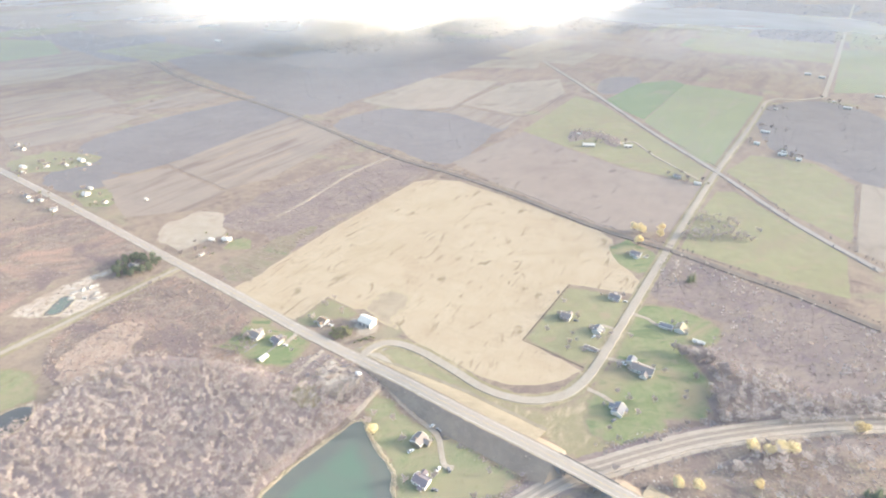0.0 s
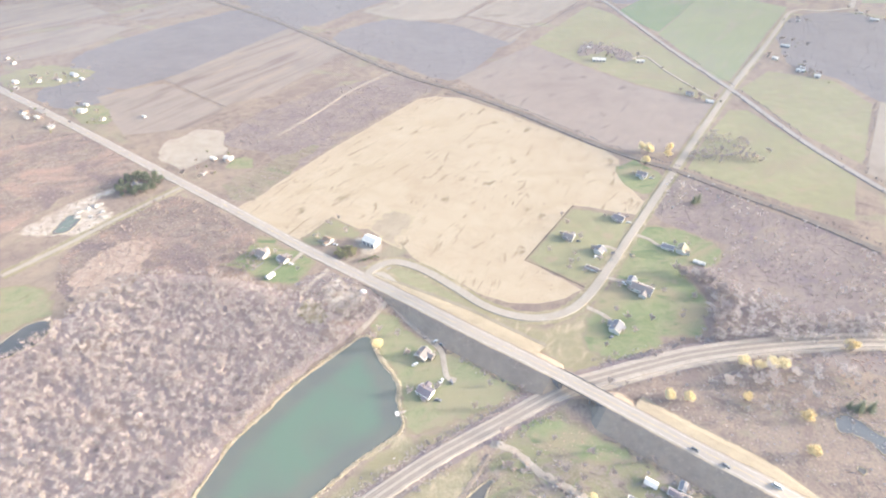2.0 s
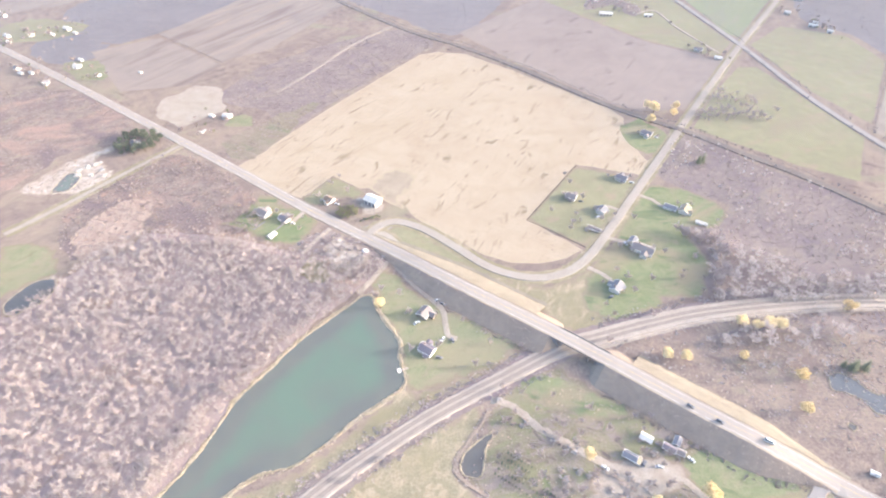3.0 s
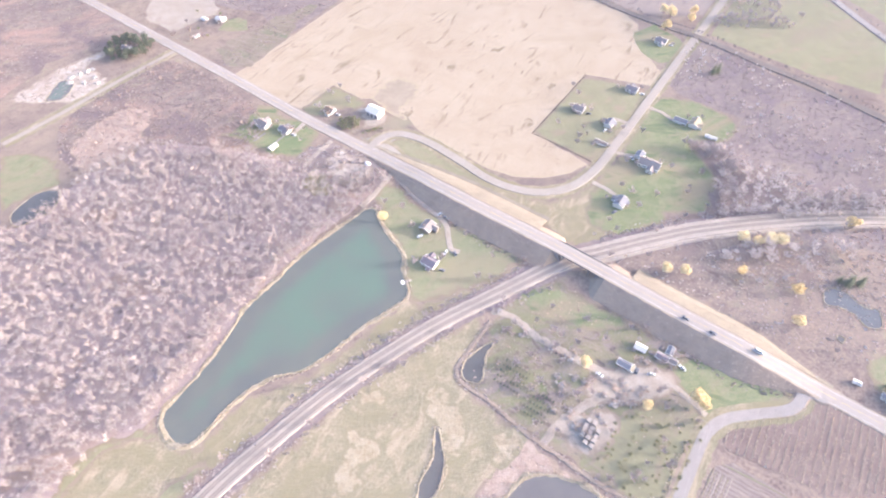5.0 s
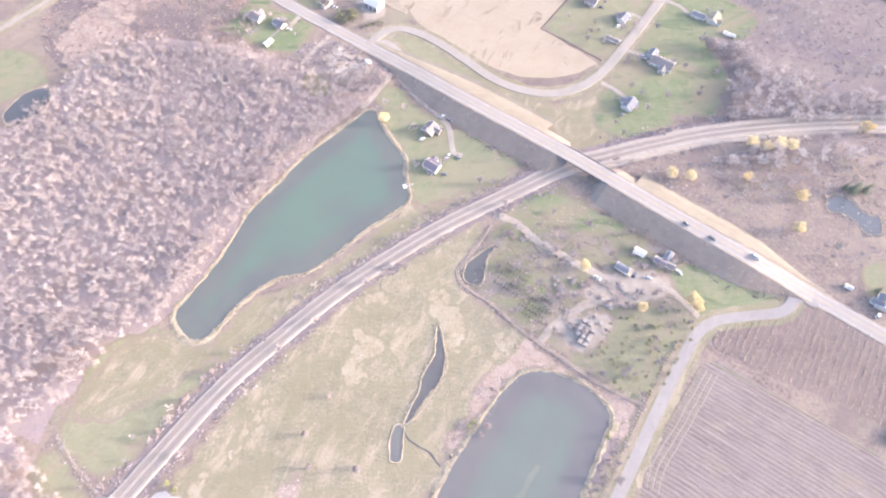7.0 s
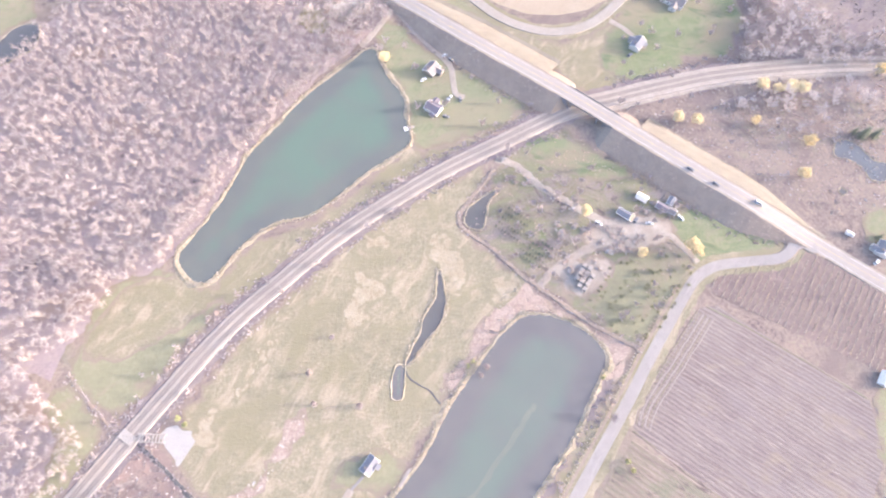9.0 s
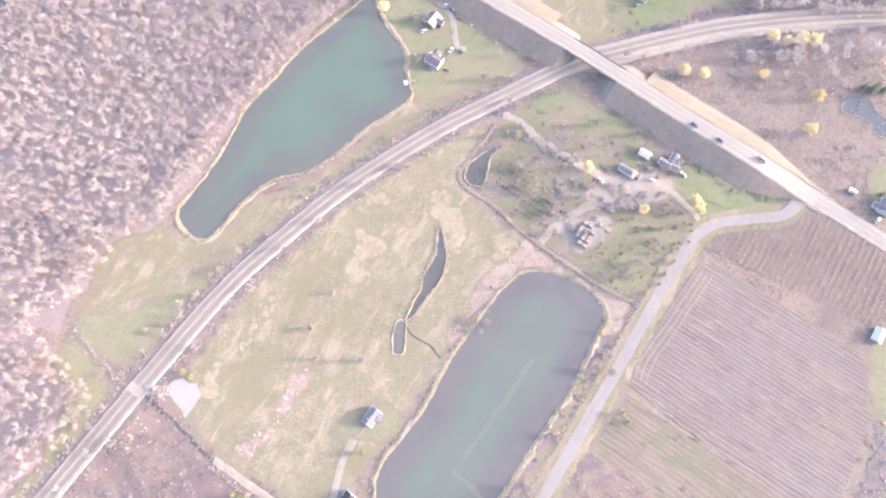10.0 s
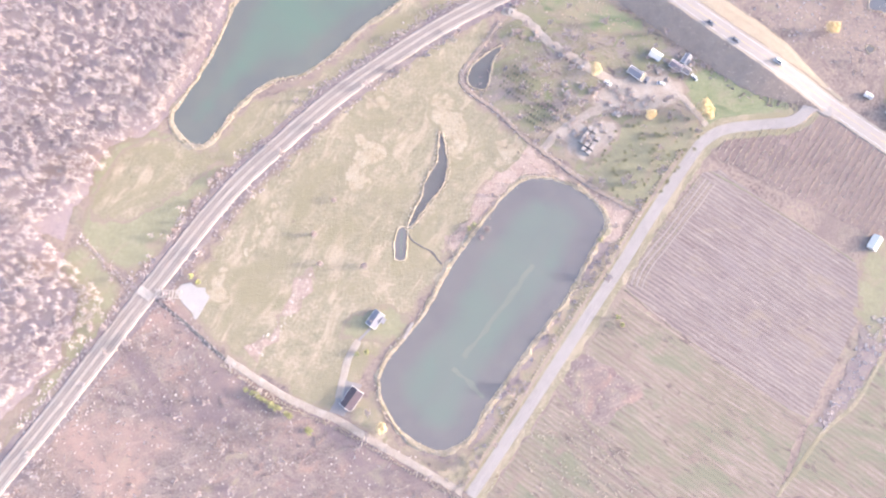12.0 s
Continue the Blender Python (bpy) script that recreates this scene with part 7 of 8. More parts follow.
def house(name, x, y, turn, w, l, h, roof, wall):
    e = new(name)
    e.matrix_world = pose(x, y, 0, 0, 0, turn)
    w, l = w * SHRINK, l * SHRINK
    h *= 0.66
    rise = w * 0.25
    a, b = l / 2, w / 2
    wm = MAT["siding"] if wall == "white" else MAT["tan_wall"]
    v = [(-a, -b, 0), (a, -b, 0), (a, b, 0), (-a, b, 0), (-a, -b, h), (a, -b, h), (a, b, h), (-a, b, h), (-a, 0, h + rise), (a, 0, h + rise)]
    part("wall", mesh_of("wall", v, [(0, 1, 5, 4), (2, 3, 7, 6), (3, 0, 4, 8, 7), (1, 2, 6, 9, 5)], wm), e)
    o, k, t = 0.35, 0.5 * rise / b, 0.22
    for s in (-1, 1):
        p = [(-a - o, s * (b + o), h - k + 0.05), (a + o, s * (b + o), h - k + 0.05), (a + o, 0, h + rise + 0.05), (-a - o, 0, h + rise + 0.05)]
        p += [(q[0], q[1], q[2] + t) for q in p]
        f = [(0, 1, 2, 3), (7, 6, 5, 4), (0, 4, 5, 1), (1, 5, 6, 2), (2, 6, 7, 3), (3, 7, 4, 0)]
        part("roof", mesh_of("roof", p, f if s > 0 else [q[::-1] for q in f], MAT["white_roof" if roof == "white" else roof]), e)
        bm = bmesh.new()
        y0, y1 = s * (b + o), s * (b + o + 0.16)
        box(bm, -a - o, min(y0, y1), h - k - 0.12, a + o, max(y0, y1), h - k + 0.28)
        part("gutter", done("gutter", bm, MAT["white"]), e, "white gutter")
    for s in (-1, 1):
        # white barge boards along the gable slopes
        x0, x1 = s * (a + o), s * (a + o + 0.18)
        p = [(x, y_, z_) for x in (x0, x1) for y_, z_ in ((-b - o, h - k - 0.1), (0, h + rise - 0.1), (b + o, h - k - 0.1), (b + o, h - k + 0.34), (0, h + rise + 0.34), (-b - o, h - k + 0.34))]
        f = [(0, 1, 4, 5), (1, 2, 3, 4), (11, 10, 7, 6), (10, 9, 8, 7), (5, 4, 10, 11), (4, 3, 9, 10), (1, 0, 6, 7), (2, 1, 7, 8), (0, 5, 11, 6), (3, 2, 8, 9)]
        part("barge_board", mesh_of("barge_board", p, f if s < 0 else [q[::-1] for q in f], MAT["white"]), e, "white barge board")
    n = max(1, int(l / 4))
    for s in (-1, 1):
        for i in range(n):
            x0 = -a + (i + 0.5) * l / n
            if s < 0 and name == "barn":
                # a dark panel on the wall stands for the shade inside an opening
                part("doorway_shade", slab("doorway_shade", x0 - 1.4, s * b, 0.1, 2.8, min(3.4, h - 0.3), s, MAT["dark"]), e, "dark panel for the shade inside a barn doorway")
                continue
            if s < 0 and i == n // 2:
                d = part("door", slab("door", x0 - 0.5, s * b, 0.1, 1.0 if name in ("house", "cabin") else 2.6, 2.1, s, MAT["wood"] if name != "garage" else MAT["concrete"]), e, "grey panel door")
                continue
            win = part("window", slab("window", x0 - 0.65, s * b, 1.0, 1.3, 1.3, s, MAT["white"]), e)
            part("pane", slab("pane", x0 - 0.52, s * (b + 0.04), 1.12, 1.04, 1.06, s, MAT["glass"]), win, "dark glass pane")
    if name == "house":
        # a lower wing at right angles, with its own gable roof
        c, side = w * 0.27, 1 if int(abs(x) + abs(y)) % 2 else -1
        m, y0, y1, hw_, rw = a * (0.35 if int(abs(x)) % 2 else -0.35), side * (b - 0.3), side * (b + w * 0.42), h * 0.86, w * 0.17
        v = [(m - c, y0, 0), (m + c, y0, 0), (m + c, y1, 0), (m - c, y1, 0), (m - c, y0, hw_), (m + c, y0, hw_), (m + c, y1, hw_), (m - c, y1, hw_), (m, y1, hw_ + rw)]
        f = [(1, 2, 6, 5), (2, 3, 7, 8, 6), (3, 0, 4, 7)]
        part("wing_wall", mesh_of("wing_wall", v, f if side > 0 else [q[::-1] for q in f], wm), e)
        for q_ in (-1, 1):
            p = [(m + q_ * (c + 0.3), y0 - side * b * 0.5, hw_ - 0.1), (m + q_ * (c + 0.3), y1 + side * 0.3, hw_ - 0.1), (m, y1 + side * 0.3, hw_ + rw + 0.06), (m, y0 - side * b * 0.5, hw_ + rw + 0.06)]
            p += [(q[0], q[1], q[2] + 0.2) for q in p]
            f = [(0, 1, 2, 3), (7, 6, 5, 4), (0, 4, 5, 1), (1, 5, 6, 2), (2, 6, 7, 3), (3, 7, 4, 0)]
            part("wing_roof", mesh_of("wing_roof", p, f if q_ * side < 0 else [q[::-1] for q in f], MAT["white_roof" if roof == "white" else roof]), e)
        win = part("window", slab("window", m - 0.6, y1, 0.9, 1.2, 1.2, side, MAT["white"]), e)
        part("pane", slab("pane", m - 0.48, y1 + side * 0.04, 1.02, 0.96, 0.96, side, MAT["glass"]), win, "dark glass pane")
    if name in ("house", "cabin"):
        bm = bmesh.new()
        box(bm, -a * 0.5 - 0.45, b * 0.25, h, -a * 0.5 + 0.45, b * 0.25 + 0.8, h + rise + 1.0)
        part("chimney", done("chimney", bm, MAT["soil"]), e, "reddish brick chimney")
        bm = bmesh.new()
        box(bm, a * 0.1, -b - 2.2, 0, a * 0.75, -b - 0.05, 0.3)
        part("porch", done("porch", bm, MAT["wood"]), e, "grey timber porch floor")
        p = [(a * 0.05, -b - 2.4, 2.3), (a * 0.8, -b - 2.4, 2.3), (a * 0.8, -b - 0.06, 2.9), (a * 0.05, -b - 0.06, 2.9)]
        p += [(q[0], q[1], q[2] + 0.15) for q in p]
        part("porch_roof", mesh_of("porch_roof", p, [(3, 2, 1, 0), (4, 5, 6, 7), (0, 1, 5, 4), (1, 2, 6, 5), (2, 3, 7, 6), (3, 0, 4, 7)], MAT["white_roof" if roof == "white" else roof]), e)
        for x0 in (a * 0.12, a * 0.73):
            bm = bmesh.new()
            box(bm, x0 - 0.08, -b - 2.2, 0.3, x0 + 0.08, -b - 2.04, 2.34)
            part("post", done("post", bm, MAT["white"]), e)
    words = {"slate": "blue-grey shingle roof", "dark": "dark shingle roof", "plum": "plum brown shingle roof", "greybrown": "weathered grey roof", "purple": "mauve shingle roof", "orange": "rust tan roof", "cream": "cream roof", "white": "white metal roof"}[roof]
    tagged(e, f"{wall} sided {name} with {words}", name)
    return e


house("cabin", -36.5, 5.4, 56, 7.5, 11, 3.2, "slate", "tan")
house("garage", -47.4, -36.7, 56, 9, 14, 3.2, "plum", "white")
house("house", -11.1, 259.2, 56, 11, 12, 4.6, "greybrown", "tan")
house("house", -8.9, 226.8, -34, 10, 13, 4.8, "purple", "white")
house("barn", -59.7, 391.5, -34, 13, 17, 7.5, "white", "white")
house("house", -99.7, 394.6, -34, 9, 11, 4, "orange", "white")
house("house", -154.0, 375.3, -34, 11, 14, 4.6, "greybrown", "white")
house("house", -134.1, 367.8, -34, 9, 12, 4.2, "dark", "white")
house("shed", -140.3, 346.4, 56, 5.5, 9, 2.8, "white", "white")
house("house", 119.7, 397.9, -34, 10, 12, 4.6, "greybrown", "white")
house("house", 143.2, 377.8, 56, 9, 12, 4.2, "slate", "white")
house("house", 172.9, 427.0, -34, 10, 13, 4.4, "dark", "white")
house("shed", 131.2, 353.3, -34, 5, 14, 2.6, "greybrown", "white")
house("house", 216.5, 378.1, 56, 10, 14, 4.4, "cream", "white")
house("shed", 205.3, 381.9, -34, 8, 14, 3.6, "slate", "white")
house("shed", 225.3, 360.3, -34, 4, 12, 2.6, "white", "white")
house("house", 165.3, 326.7, -34, 13, 22, 4.6, "greybrown", "white")
house("shed", 160.0, 337.1, 56, 8, 10, 4.0, "slate", "white")
house("house", 133.5, 284.2, 56, 10, 14, 4.4, "slate", "white")
house("house", 219.8, 508.8, -34, 11, 14, 4.4, "dark", "white")
house("shed", 121.5, 162.0, -34, 5.4, 8.6, 3.0, "white", "white")
house("shed", 109.0, 150.8, -34, 5.6, 10, 3.2, "slate", "tan")
house("shed", 112.8, 148.4, 56, 4, 6, 2.4, "cream", "white")
house("shed", 133.0, 155.5, -34, 5.4, 9, 3.2, "purple", "tan")
house("shed", 139.0, 159.5, 56, 4.6, 7.5, 3.0, "slate", "tan")
house("shed", 138.5, 153.2, -34, 4.6, 7, 2.8, "greybrown", "tan")
house("shed", 238.9, 53.0, 56, 6, 10, 3.0, "white", "white")
house("shed", 243.9, 139.7, -34, 3, 5, 2.4, "white", "white")
house("house", 260.5, 129.4, 56, 9, 12, 4.2, "slate", "white")
house("house", -313.7, 491.7, -34, 7.2, 10.1, 4.4, "dark", "white")
house("house", -235.6, 547.7, -34, 7.9, 10.8, 4.4, "white", "white")
house("shed", -252.0, 516.3, 56, 4.3, 7.2, 3.0, "greybrown", "white")
house("house", -465.3, 678.6, -34, 7.9, 11.5, 4.4, "white", "white")
house("house", -426.4, 654.3, -34, 5.8, 7.9, 3.6, "cream", "white")
house("barn", -542.6, 808.7, -34, 8.6, 15.8, 4.4, "white", "white")
house("house", -581.7, 784.9, -34, 6.5, 9.4, 4.2, "cream", "white")
house("barn", -665.7, 861.9, -34, 7.9, 11.5, 4.4, "orange", "white")
house("house", -480.4, 632.5, 56, 6.5, 9.4, 4.2, "slate", "white")
house("house", -539.2, 674.2, -34, 6.5, 9.4, 4.2, "slate", "white")
house("barn", -613.3, 780.8, -34, 7.2, 13.0, 4.2, "white", "white")
house("shed", -377.0, 661.7, -34, 3.6, 5.8, 3, "white", "white")
for x, y in ((-553.5, 788.6), (-523.5, 793.5), (-599.1, 759.3), (-688.5, 884.2), (-470.0, 699.6), (-513.5, 660.9), (-525.9, 659.4), (-252.3, 549.2), (257.2, 929.2), (566.1, 832.1), (692.5, 1085.0), (846.2, 1137.5)):
    house("shed", x, y, -34, 5.0, 8.5, 3.2, "white", "white")
house("barn", 258.2, 866.8, -10, 10.8, 25.2, 5, "white", "white")
house("barn", 322.1, 860.2, -10, 7.2, 15.6, 5, "white", "white")
house("house", 353.1, 729.7, -34, 8.4, 13.2, 4.6, "dark", "white")
house("house", 370.8, 703.3, -34, 6.0, 12.0, 4, "white", "white")
house("barn", 590.8, 934.0, -34, 7.8, 18.0, 4.4, "white", "white")
house("barn", 555.4, 817.5, -34, 7.8, 15.6, 4.4, "white", "white")
house("barn", 568.0, 794.4, -34, 7.8, 9.6, 4.4, "white", "white")
house("house", 543.6, 872.9, -34, 7.2, 10.8, 4.4, "white", "white")
house("barn", 951.5, 1403.1, -34, 10.8, 18.0, 5, "white", "white")
house("barn", 963.2, 1364.1, -34, 10.8, 18.0, 5, "white", "white")
house("barn", 839.8, 1085.6, -34, 8.4, 18.0, 5, "white", "white")
house("barn", 971.9, 1175.0, -34, 8.4, 24.0, 5, "white", "white")
house("barn", -708.1, 1920.6, -34, 13.2, 36.0, 6, "white", "white")
house("barn", -1236.9, 2474.1, -34, 13.2, 30.0, 6, "white", "white")

# ---- small built things ----
def planks(bm, length, width, count, thick, gap=0.25):
    """Cross boards laid along x with gaps."""
    for i in range(count):
        x = -length / 2 + (i + 0.5) * length / count
        w = length / count * (1 - gap) / 2
        box(bm, x - w, -width / 2, 0, x + w, width / 2, thick)


def farm_bridge(x, y, turn):
    e = tagged(new("plank_bridge"), "white plank bridge over the ditch by the railway", "bridge")
    e.matrix_world = pose(x, y, 0.5, 0, 0, turn)
    for i in range(8):
        bm = bmesh.new()
        box(bm, -0.45, -2.2, 0.2, 0.45, 2.2, 0.38)
        p = part("plank", done("plank", bm, MAT["pale_wood"]), e)
        p.location = (-6.3 + 1.8 * i, 0, 0)
    for s in (-2.0, 2.0):
        bm = bmesh.new()
        box(bm, -7.4, s - 0.3, -0.4, 7.4, s + 0.3, 0.45)
        bmesh.ops.bevel(bm, geom=bm.edges[:], offset=0.05, segments=1, affect="EDGES")
        part("beam", done("beam", bm, MAT["pale_wood"]), e)


def dock(x, y, turn, length, cross):
    e = tagged(new("dock"), "small pale timber dock at the pond", "dock")
    e.matrix_world = pose(x, y, 0.45, 0, 0, turn)
    bm = bmesh.new()
    box(bm, -0.22, -0.8, 0, 0.22, 0.8, 0.08)
    board = done("plank", bm, MAT["pale_wood"])
    for i in range(int(length * 2)):
        part("plank", board, e).location = (-length / 2 + 0.25 + 0.5 * i, 0, 0)
    if cross:
        bm = bmesh.new()
        box(bm, -0.18, -cross / 2, 0, 0.18, cross / 2, 0.1)
        board = done("plank", bm, MAT["white"])
        for i in range(6):
            part("plank", board, e, "white platform plank").location = (length / 2 - 1.0 + 0.4 * i, 0, 0.1)
    for k in (-0.4, 0.0, 0.4):
        for s in (-0.7, 0.7):
            V, F = [], []
            tube(V, F, Vector((k * length, s, -0.6)), Vector((k * length, s, 0.35)), 0.09, 0.09, 6)
            part("post", mesh_of("post", V, F, MAT["wood"]), e)


def car(x, y, z, turn, paint, tall=False, name="car"):
    """Body with a rounded cabin, glass band and four wheels."""
    e = new(name)
    e.matrix_world = pose(x, y, z, 0, 0, turn)
    l, w, h = (5.6, 2.0, 2.1) if tall else (4.6, 1.8, 1.45)
    bm = bmesh.new()
    box(bm, -l / 2, -w / 2, 0.32, l / 2, w / 2, h * 0.58)
    bmesh.ops.bevel(bm, geom=bm.edges[:], offset=0.12, segments=2, affect="EDGES")
    part("body", done("body", bm, MAT[paint]), e)
    a, b = (-l * 0.48, l * 0.3) if tall else (-l * 0.38, l * 0.2)
    c = h * 0.58
    v = [(a, -w * 0.46, c), (b, -w * 0.46, c), (b, w * 0.46, c), (a, w * 0.46, c), (a + 0.35, -w * 0.38, h), (b - 0.6, -w * 0.38, h), (b - 0.6, w * 0.38, h), (a + 0.35, w * 0.38, h)]
    f = [(4, 5, 6, 7), (0, 1, 5, 4), (1, 2, 6, 5), (2, 3, 7, 6), (3, 0, 4, 7)]
    part("cabin_glass", mesh_of("cabin_glass", v, f[1:], MAT["glass"]), e, "dark tinted glass")
    part("cabin_roof", mesh_of("cabin_roof", [(q[0], q[1], q[2] + k) for k in (0.0, 0.05) for q in v[4:]], [(4, 5, 6, 7), (3, 2, 1, 0), (0, 1, 5, 4), (1, 2, 6, 5), (2, 3, 7, 6), (3, 0, 4, 7)], MAT[paint]), e)
    for px in (-l * 0.32, l * 0.32):
        for s in (-1, 1):
            V, F = [], []
            tube(V, F, Vector((px, s * w * 0.36, 0.33)), Vector((px, s * w * 0.51, 0.33)), 0.33, 0.33, 10)
            k = len(V)
            V.append(Vector((px, s * w * 0.51, 0.33)))
            F += [(10 + i, 10 + (i + 1) % 10, k) for i in range(10)]
            part("wheel", mesh_of("wheel", V, F, MAT["tyre"]), e)
    return tagged(e, ("white van" if tall else ("pale" if paint == "car_white" else "dark") + " car") + (" standing on the highway" if z > 1 else " parked on the yard"), "van" if tall else "car")


def crate(x, y, turn, size, high):
    """A slatted bin on two runners."""
    e = tagged(new("crate"), "pale weathered slatted wooden fruit crate", "crate", "stacked crates")
    e.matrix_world = pose(x, y, 0.16, 0, 0, turn)
    for s in (-1, 1):
        for i in range(4):
            bm = bmesh.new()
            z = 0.15 + i * high / 4
            box(bm, -size / 2, s * size / 2 - 0.05, z, size / 2, s * size / 2 + 0.05, z + high / 4 * 0.8)
            part("slat", done("slat", bm, MAT["pale_wood"]), e)
        bm = bmesh.new()
        box(bm, s * size / 2 - 0.05, -size / 2 + 0.06, 0.15, s * size / 2 + 0.05, size / 2 - 0.06, high + 0.1)
        part("end_panel", done("end_panel", bm, MAT["pale_wood"]), e)
        bm = bmesh.new()
        box(bm, -size / 2, s * size * 0.35 - 0.08, 0, size / 2, s * size * 0.35 + 0.08, 0.15)
        part("runner", done("runner", bm, MAT["wood"]), e)
    bm = bmesh.new()
    planks(bm, size - 0.2, size - 0.2, 5, 0.06, 0.12)
    p = part("lid", done("lid", bm, MAT["pale_wood"]), e)
    p.location = (0, 0, high + 0.1)


def scrap(x, y, size, material, seed):
    """A heap of bent sheets, beams and lumps."""
    r = random.Random(seed)
    e = tagged(new("scrap_heap"), "heap of rusty and pale scrap on bare ground", "scrap heap", "scrap heaps")
    e.matrix_world = pose(x, y, 0.1, 0, 0, r.uniform(0, 360))
    bm = bmesh.new()
    bmesh.ops.create_icosphere(bm, subdivisions=2, radius=1.0)
    for v in bm.verts:
        k = 0.7 + 0.5 * noise.noise(v.co * 1.7 + Vector((seed, 0, 0)))
        v.co = Vector((v.co.x * size * 0.6 * k, v.co.y * size * 0.42 * k, max(0, v.co.z) * size * 0.22 * k))
    part("mound", done("mound", bm, MAT[r.choice(("gravel", "soil", "white_gravel", "rust"))]), e)
    for i in range(13):
        bm = bmesh.new()
        a, b, c = size * r.uniform(0.06, 0.24), size * r.uniform(0.03, 0.12), r.uniform(0.08, 0.5)
        box(bm, -a, -b, 0, a, b, c)
        p = part("scrap_piece", done("scrap_piece", bm, MAT[r.choice((material, "pale_wood", "pale_wood", "wood", "concrete", "soil"))]), e)
        p.matrix_local = pose(r.gauss(0, size * 0.3), r.gauss(0, size * 0.25), size * 0.1, r.uniform(-12, 12), r.uniform(-14, 14), r.uniform(0, 180))


farm_bridge(*FARM_BRIDGE, -2)
bm = bmesh.new()
planks(bm, 9.0, 5.0, 12, 0.12, 0.08)
cross = tagged(new("crossing_panel", done("crossing_panel", bm, MAT["pale_wood"])), "pale plank crossing laid between the rails", "rail crossing")
cross.matrix_world = pose(*RAIL_CROSSING, 0.92, 0, 0, -32)
dock(*DOCK_A, 200, 6, 3.5)
dock(*DOCK_B, 62, 10, 0)

for (x, y), paint, tall in zip(ROAD_CARS, ("car_dark", "car_dark", "car_white"), (False, False, True)):
    i = min(range(len(HIGH)), key=lambda k: (HIGH[k] - Vector((x, y, 0))).length)
    d = HIGH[i + 1] - HIGH[i]
    s = -1 if paint == "car_dark" else 1
    q = HIGH[i] + nb[i] * 1.9 * s
    car(q.x, q.y, deck_height(i) + 0.04, math.degrees(math.atan2(d.y, d.x)), paint, tall, "van" if tall else "car")
for (x, y), paint in zip(YARD_CARS, ("car_white", "car_dark", "car_white", "car_dark", "car_white", "car_white", "car_dark", "car_white")):
    car(x, y, 0.16, rng.uniform(0, 360), paint)
# cars beside the houses
for x, y, turn, paint in HOUSE_CARS:
    car(x, y, 0.2, turn, paint)
for i, (x, y) in enumerate(SAND_HEAPS):
    bm = bmesh.new()
    bmesh.ops.create_icosphere(bm, subdivisions=3, radius=1.0)
    for vert in bm.verts:
        k = 0.75 + 0.6 * noise.noise(vert.co * 1.6 + Vector((i * 3.1, 0, 0)))
        vert.co = Vector((vert.co.x * 5.0 * k, vert.co.y * 3.2 * k, max(0.0, vert.co.z) * 1.9 * k))
    heap = tagged(new("sand_heap", done("sand_heap", bm, MAT["white_gravel"])), "pale heap of dug sand and stone", "sand heap", "heaps of the sand pit")
    heap.matrix_world = pose(x, y, 0.1, 0, 0, 40 + 25 * i)
for (x, y) in FAR_SCRAP:
    scrap(x, y, rng.uniform(2.5, 4.0), "rust", int(abs(x) * 7 + y * 3) % 1000)
for (x, y) in SCRAP:
    scrap(x, y, rng.uniform(3.0, 6.0), "rust", int(x * 7 + y * 3) % 1000)
for i in range(3):
    for j in range(5):
        if (i, j) not in ((0, 0), (2, 4)):
            q = Vector(CRATES) + v * ((i - 1) * 3.4) + u * ((j - 2) * 3.1)
            crate(q.x, q.y, 56 + rng.uniform(-6, 6), 2.5, rng.uniform(1.2, 2.4))

# dome tank beside the gravel lot
bm = bmesh.new()
bmesh.ops.create_uvsphere(bm, u_segments=20, v_segments=12, radius=2.1)
for vert in bm.verts:
    vert.co = (vert.co.x * 1.5, vert.co.y, max(0.0, vert.co.z) * 0.8)
dome = tagged(new("storage_tent", done("storage_tent", bm, MAT["white"])), "white rounded storage tent on gravel", "tent")
dome.matrix_world = pose(*TENT, 0.1, 0, 0, -34)

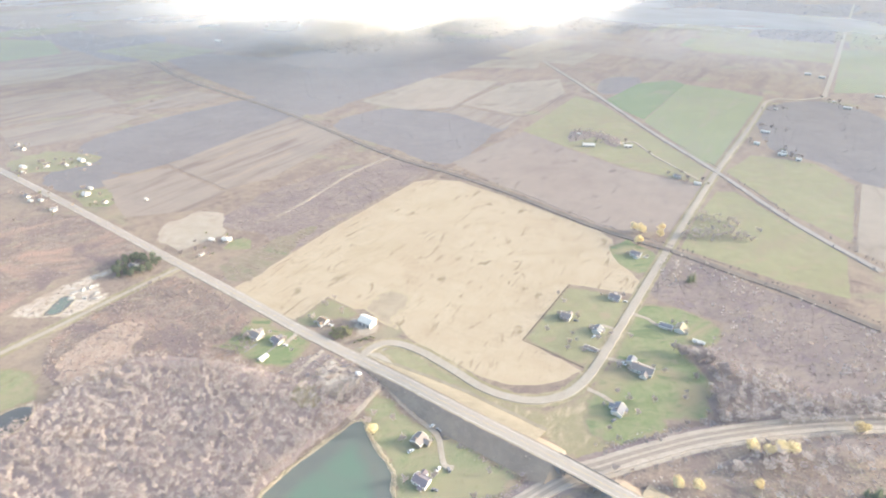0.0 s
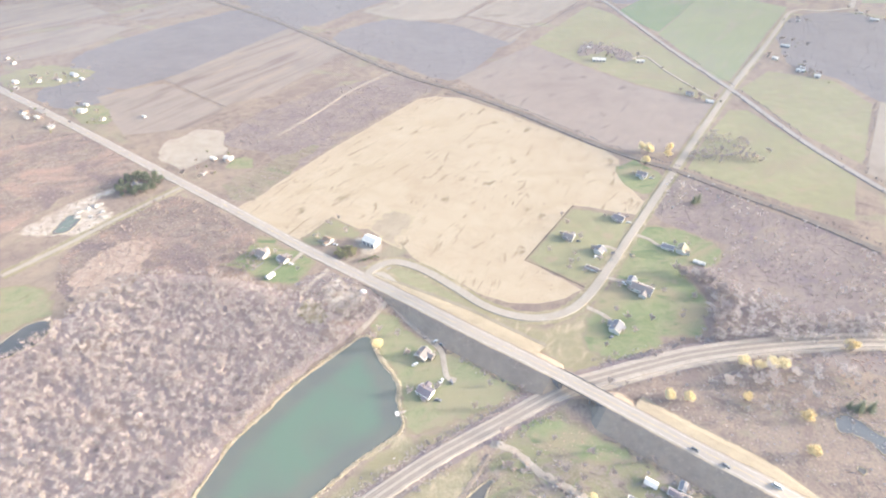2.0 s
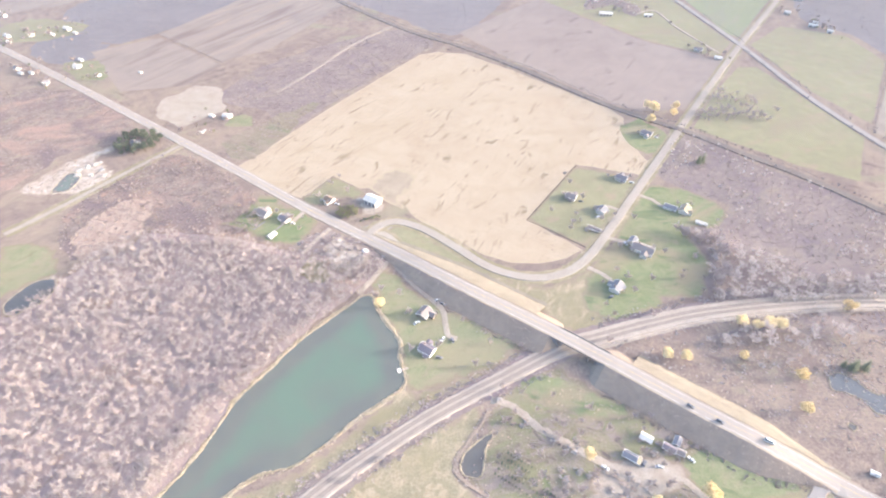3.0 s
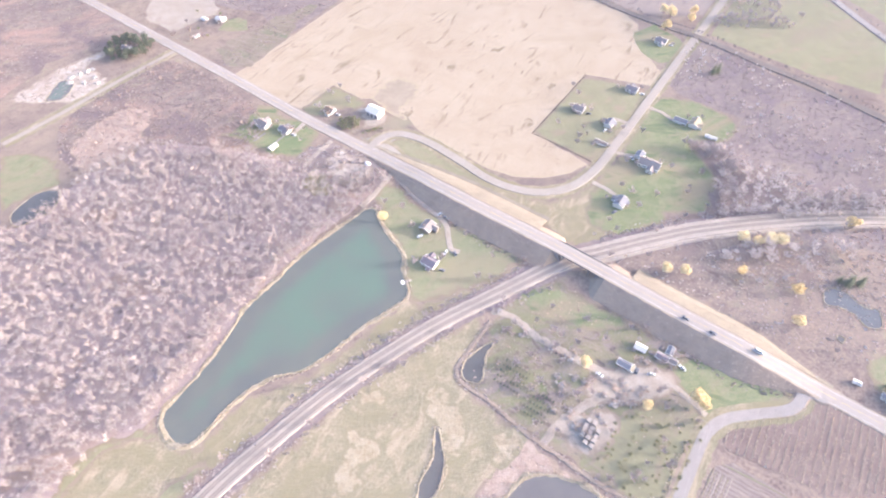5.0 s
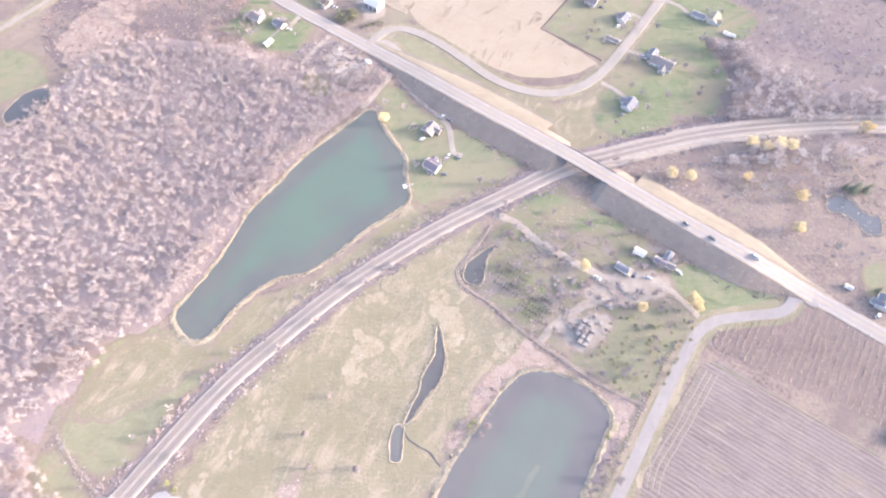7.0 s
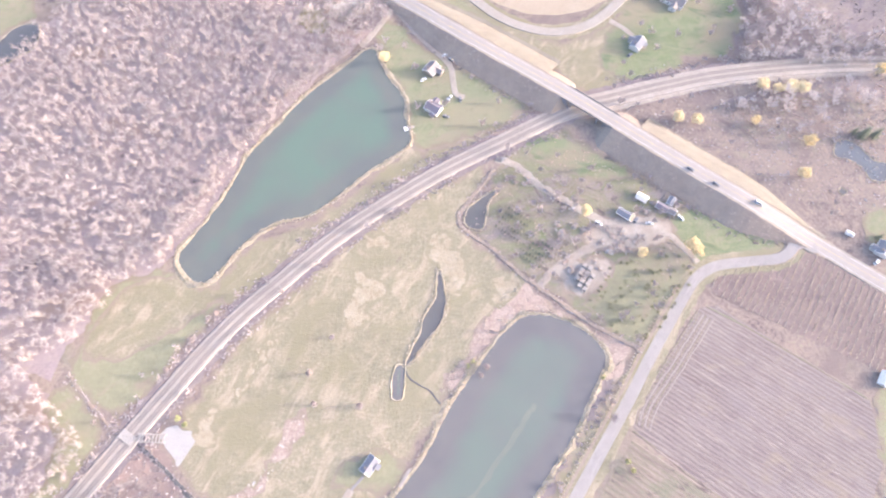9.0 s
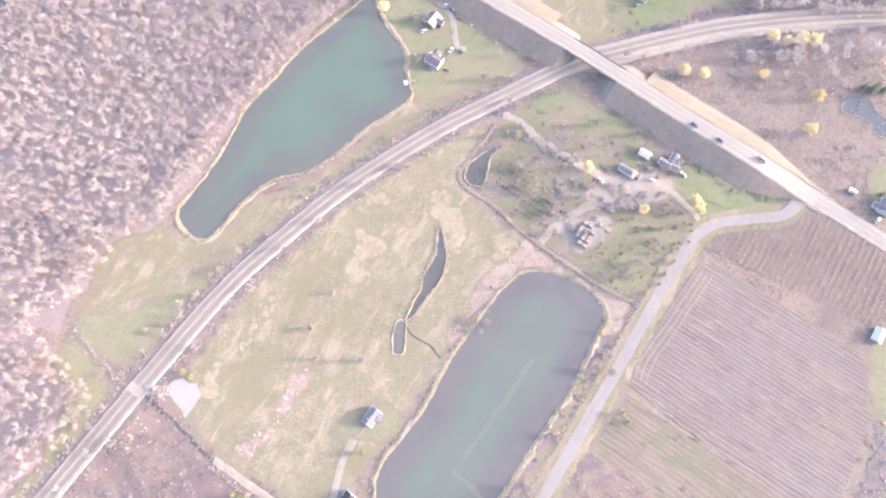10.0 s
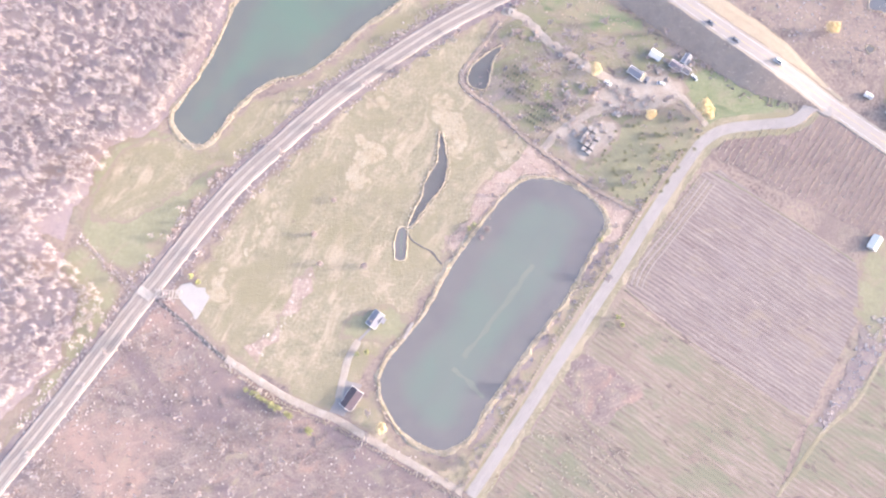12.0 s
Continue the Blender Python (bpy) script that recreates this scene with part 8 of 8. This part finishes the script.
# ---- low cloud, and a bluish sheet that imitates distance haze ----
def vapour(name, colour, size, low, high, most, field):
    """A tint for cloud and haze sheets: it covers part of a sheet, more where the field (a vertex value) is high."""
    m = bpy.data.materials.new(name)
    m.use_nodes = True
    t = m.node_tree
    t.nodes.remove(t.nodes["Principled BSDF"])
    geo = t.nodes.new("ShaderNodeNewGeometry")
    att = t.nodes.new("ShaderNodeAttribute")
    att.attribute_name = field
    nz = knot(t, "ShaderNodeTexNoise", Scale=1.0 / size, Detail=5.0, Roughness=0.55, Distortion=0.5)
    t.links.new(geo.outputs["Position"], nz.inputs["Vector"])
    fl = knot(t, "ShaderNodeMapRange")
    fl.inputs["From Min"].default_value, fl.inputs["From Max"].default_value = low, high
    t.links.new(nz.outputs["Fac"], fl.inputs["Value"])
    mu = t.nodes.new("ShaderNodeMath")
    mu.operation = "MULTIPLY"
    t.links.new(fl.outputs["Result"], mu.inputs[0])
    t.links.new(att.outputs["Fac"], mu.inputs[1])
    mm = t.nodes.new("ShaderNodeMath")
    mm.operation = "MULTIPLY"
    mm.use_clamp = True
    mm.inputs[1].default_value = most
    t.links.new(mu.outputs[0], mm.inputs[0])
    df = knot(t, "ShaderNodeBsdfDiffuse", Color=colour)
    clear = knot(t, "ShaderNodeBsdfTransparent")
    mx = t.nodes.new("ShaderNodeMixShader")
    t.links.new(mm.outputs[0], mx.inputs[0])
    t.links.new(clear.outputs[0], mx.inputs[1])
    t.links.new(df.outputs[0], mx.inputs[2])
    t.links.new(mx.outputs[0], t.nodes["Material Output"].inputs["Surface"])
    return m


def vapour_sheet(name, rings, spread, material):
    """A flat sheet of rings; rings: (radius, field value) from the middle out; spread: the (x, y) stretch."""
    V, F, val = [(0, 0, 0)], [], [rings[0][1]]
    n = 48
    for r, k in rings[1:]:
        for i in range(n):
            w = 2 * math.pi * i / n
            V.append((r * math.cos(w) * spread[0], r * math.sin(w) * spread[1], 0))
            val.append(k)
    if rings[0][1] > 0:
        F += [(0, 1 + i, 1 + (i + 1) % n) for i in range(n)]
    for j in range(len(rings) - 2):
        b = 1 + j * n
        F += [(b + i, b + n + i, b + n + (i + 1) % n, b + (i + 1) % n) for i in range(n)]
    me = mesh_of(name, V, F, material)
    me.attributes.new("cover", "FLOAT", "POINT").data.foreach_set("value", val)
    return me


cloud = tagged(new("low_cloud"), "thin white low cloud drifting over far fields", "cloud", kind="stuff")
white_vapour = vapour("cloud_droplets", (0.92, 0.92, 0.93, 1), 600, 0.12, 0.85, 0.4, "cover")
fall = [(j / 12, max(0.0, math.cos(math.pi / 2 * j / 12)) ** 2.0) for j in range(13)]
veil = vapour("cloud_veil", (0.92, 0.92, 0.94, 1), 220, 0.1, 0.9, 0.8, "cover")
puffs = vapour("cloud_puffs", (0.8, 0.81, 0.83, 1), 240, 0.1, 0.85, 0.8, "cover")
for x, y, z, sx, sy, tip, turn, stuff in ((-420, 2900, 80, 850, 1500, 0, 8, white_vapour), (240, 3000, 68, 760, 1550, 0, -8, white_vapour), (-230, 1800, 235, 640, 255, 90, 38, puffs), (190, 1950, 240, 760, 265, 90, 34, puffs), (-40, 2350, 215, 1050, 270, 90, 30, puffs), (20, 1500, 185, 640, 160, 90, 52, veil), (420, 1650, 165, 660, 160, 90, 50, veil), (-330, 1750, 165, 660, 150, 90, 50, veil)):
    c = part("cloud_layer", vapour_sheet("cloud_layer", fall, (sx, sy), stuff), cloud)
    c.matrix_world = pose(x, y, z, tip, 0, turn)
# air haze put in as one tinted sheet, denser away from the camera
mist = vapour_sheet("mist", [(0, 0.12), (260, 0.12), (400, 0.17), (600, 0.32), (900, 0.56), (1300, 0.86), (2000, 1.15), (6500, 1.3)], (1, 1), vapour("haze_tint", (0.332, 0.359, 0.413, 1), 500, 0.0, 0.8, 0.62, "cover"))
tagged(new("mist", mist), "bluish sheet standing in for haze that thickens with distance", "mist", kind="stuff").location = (0, 0, 110)
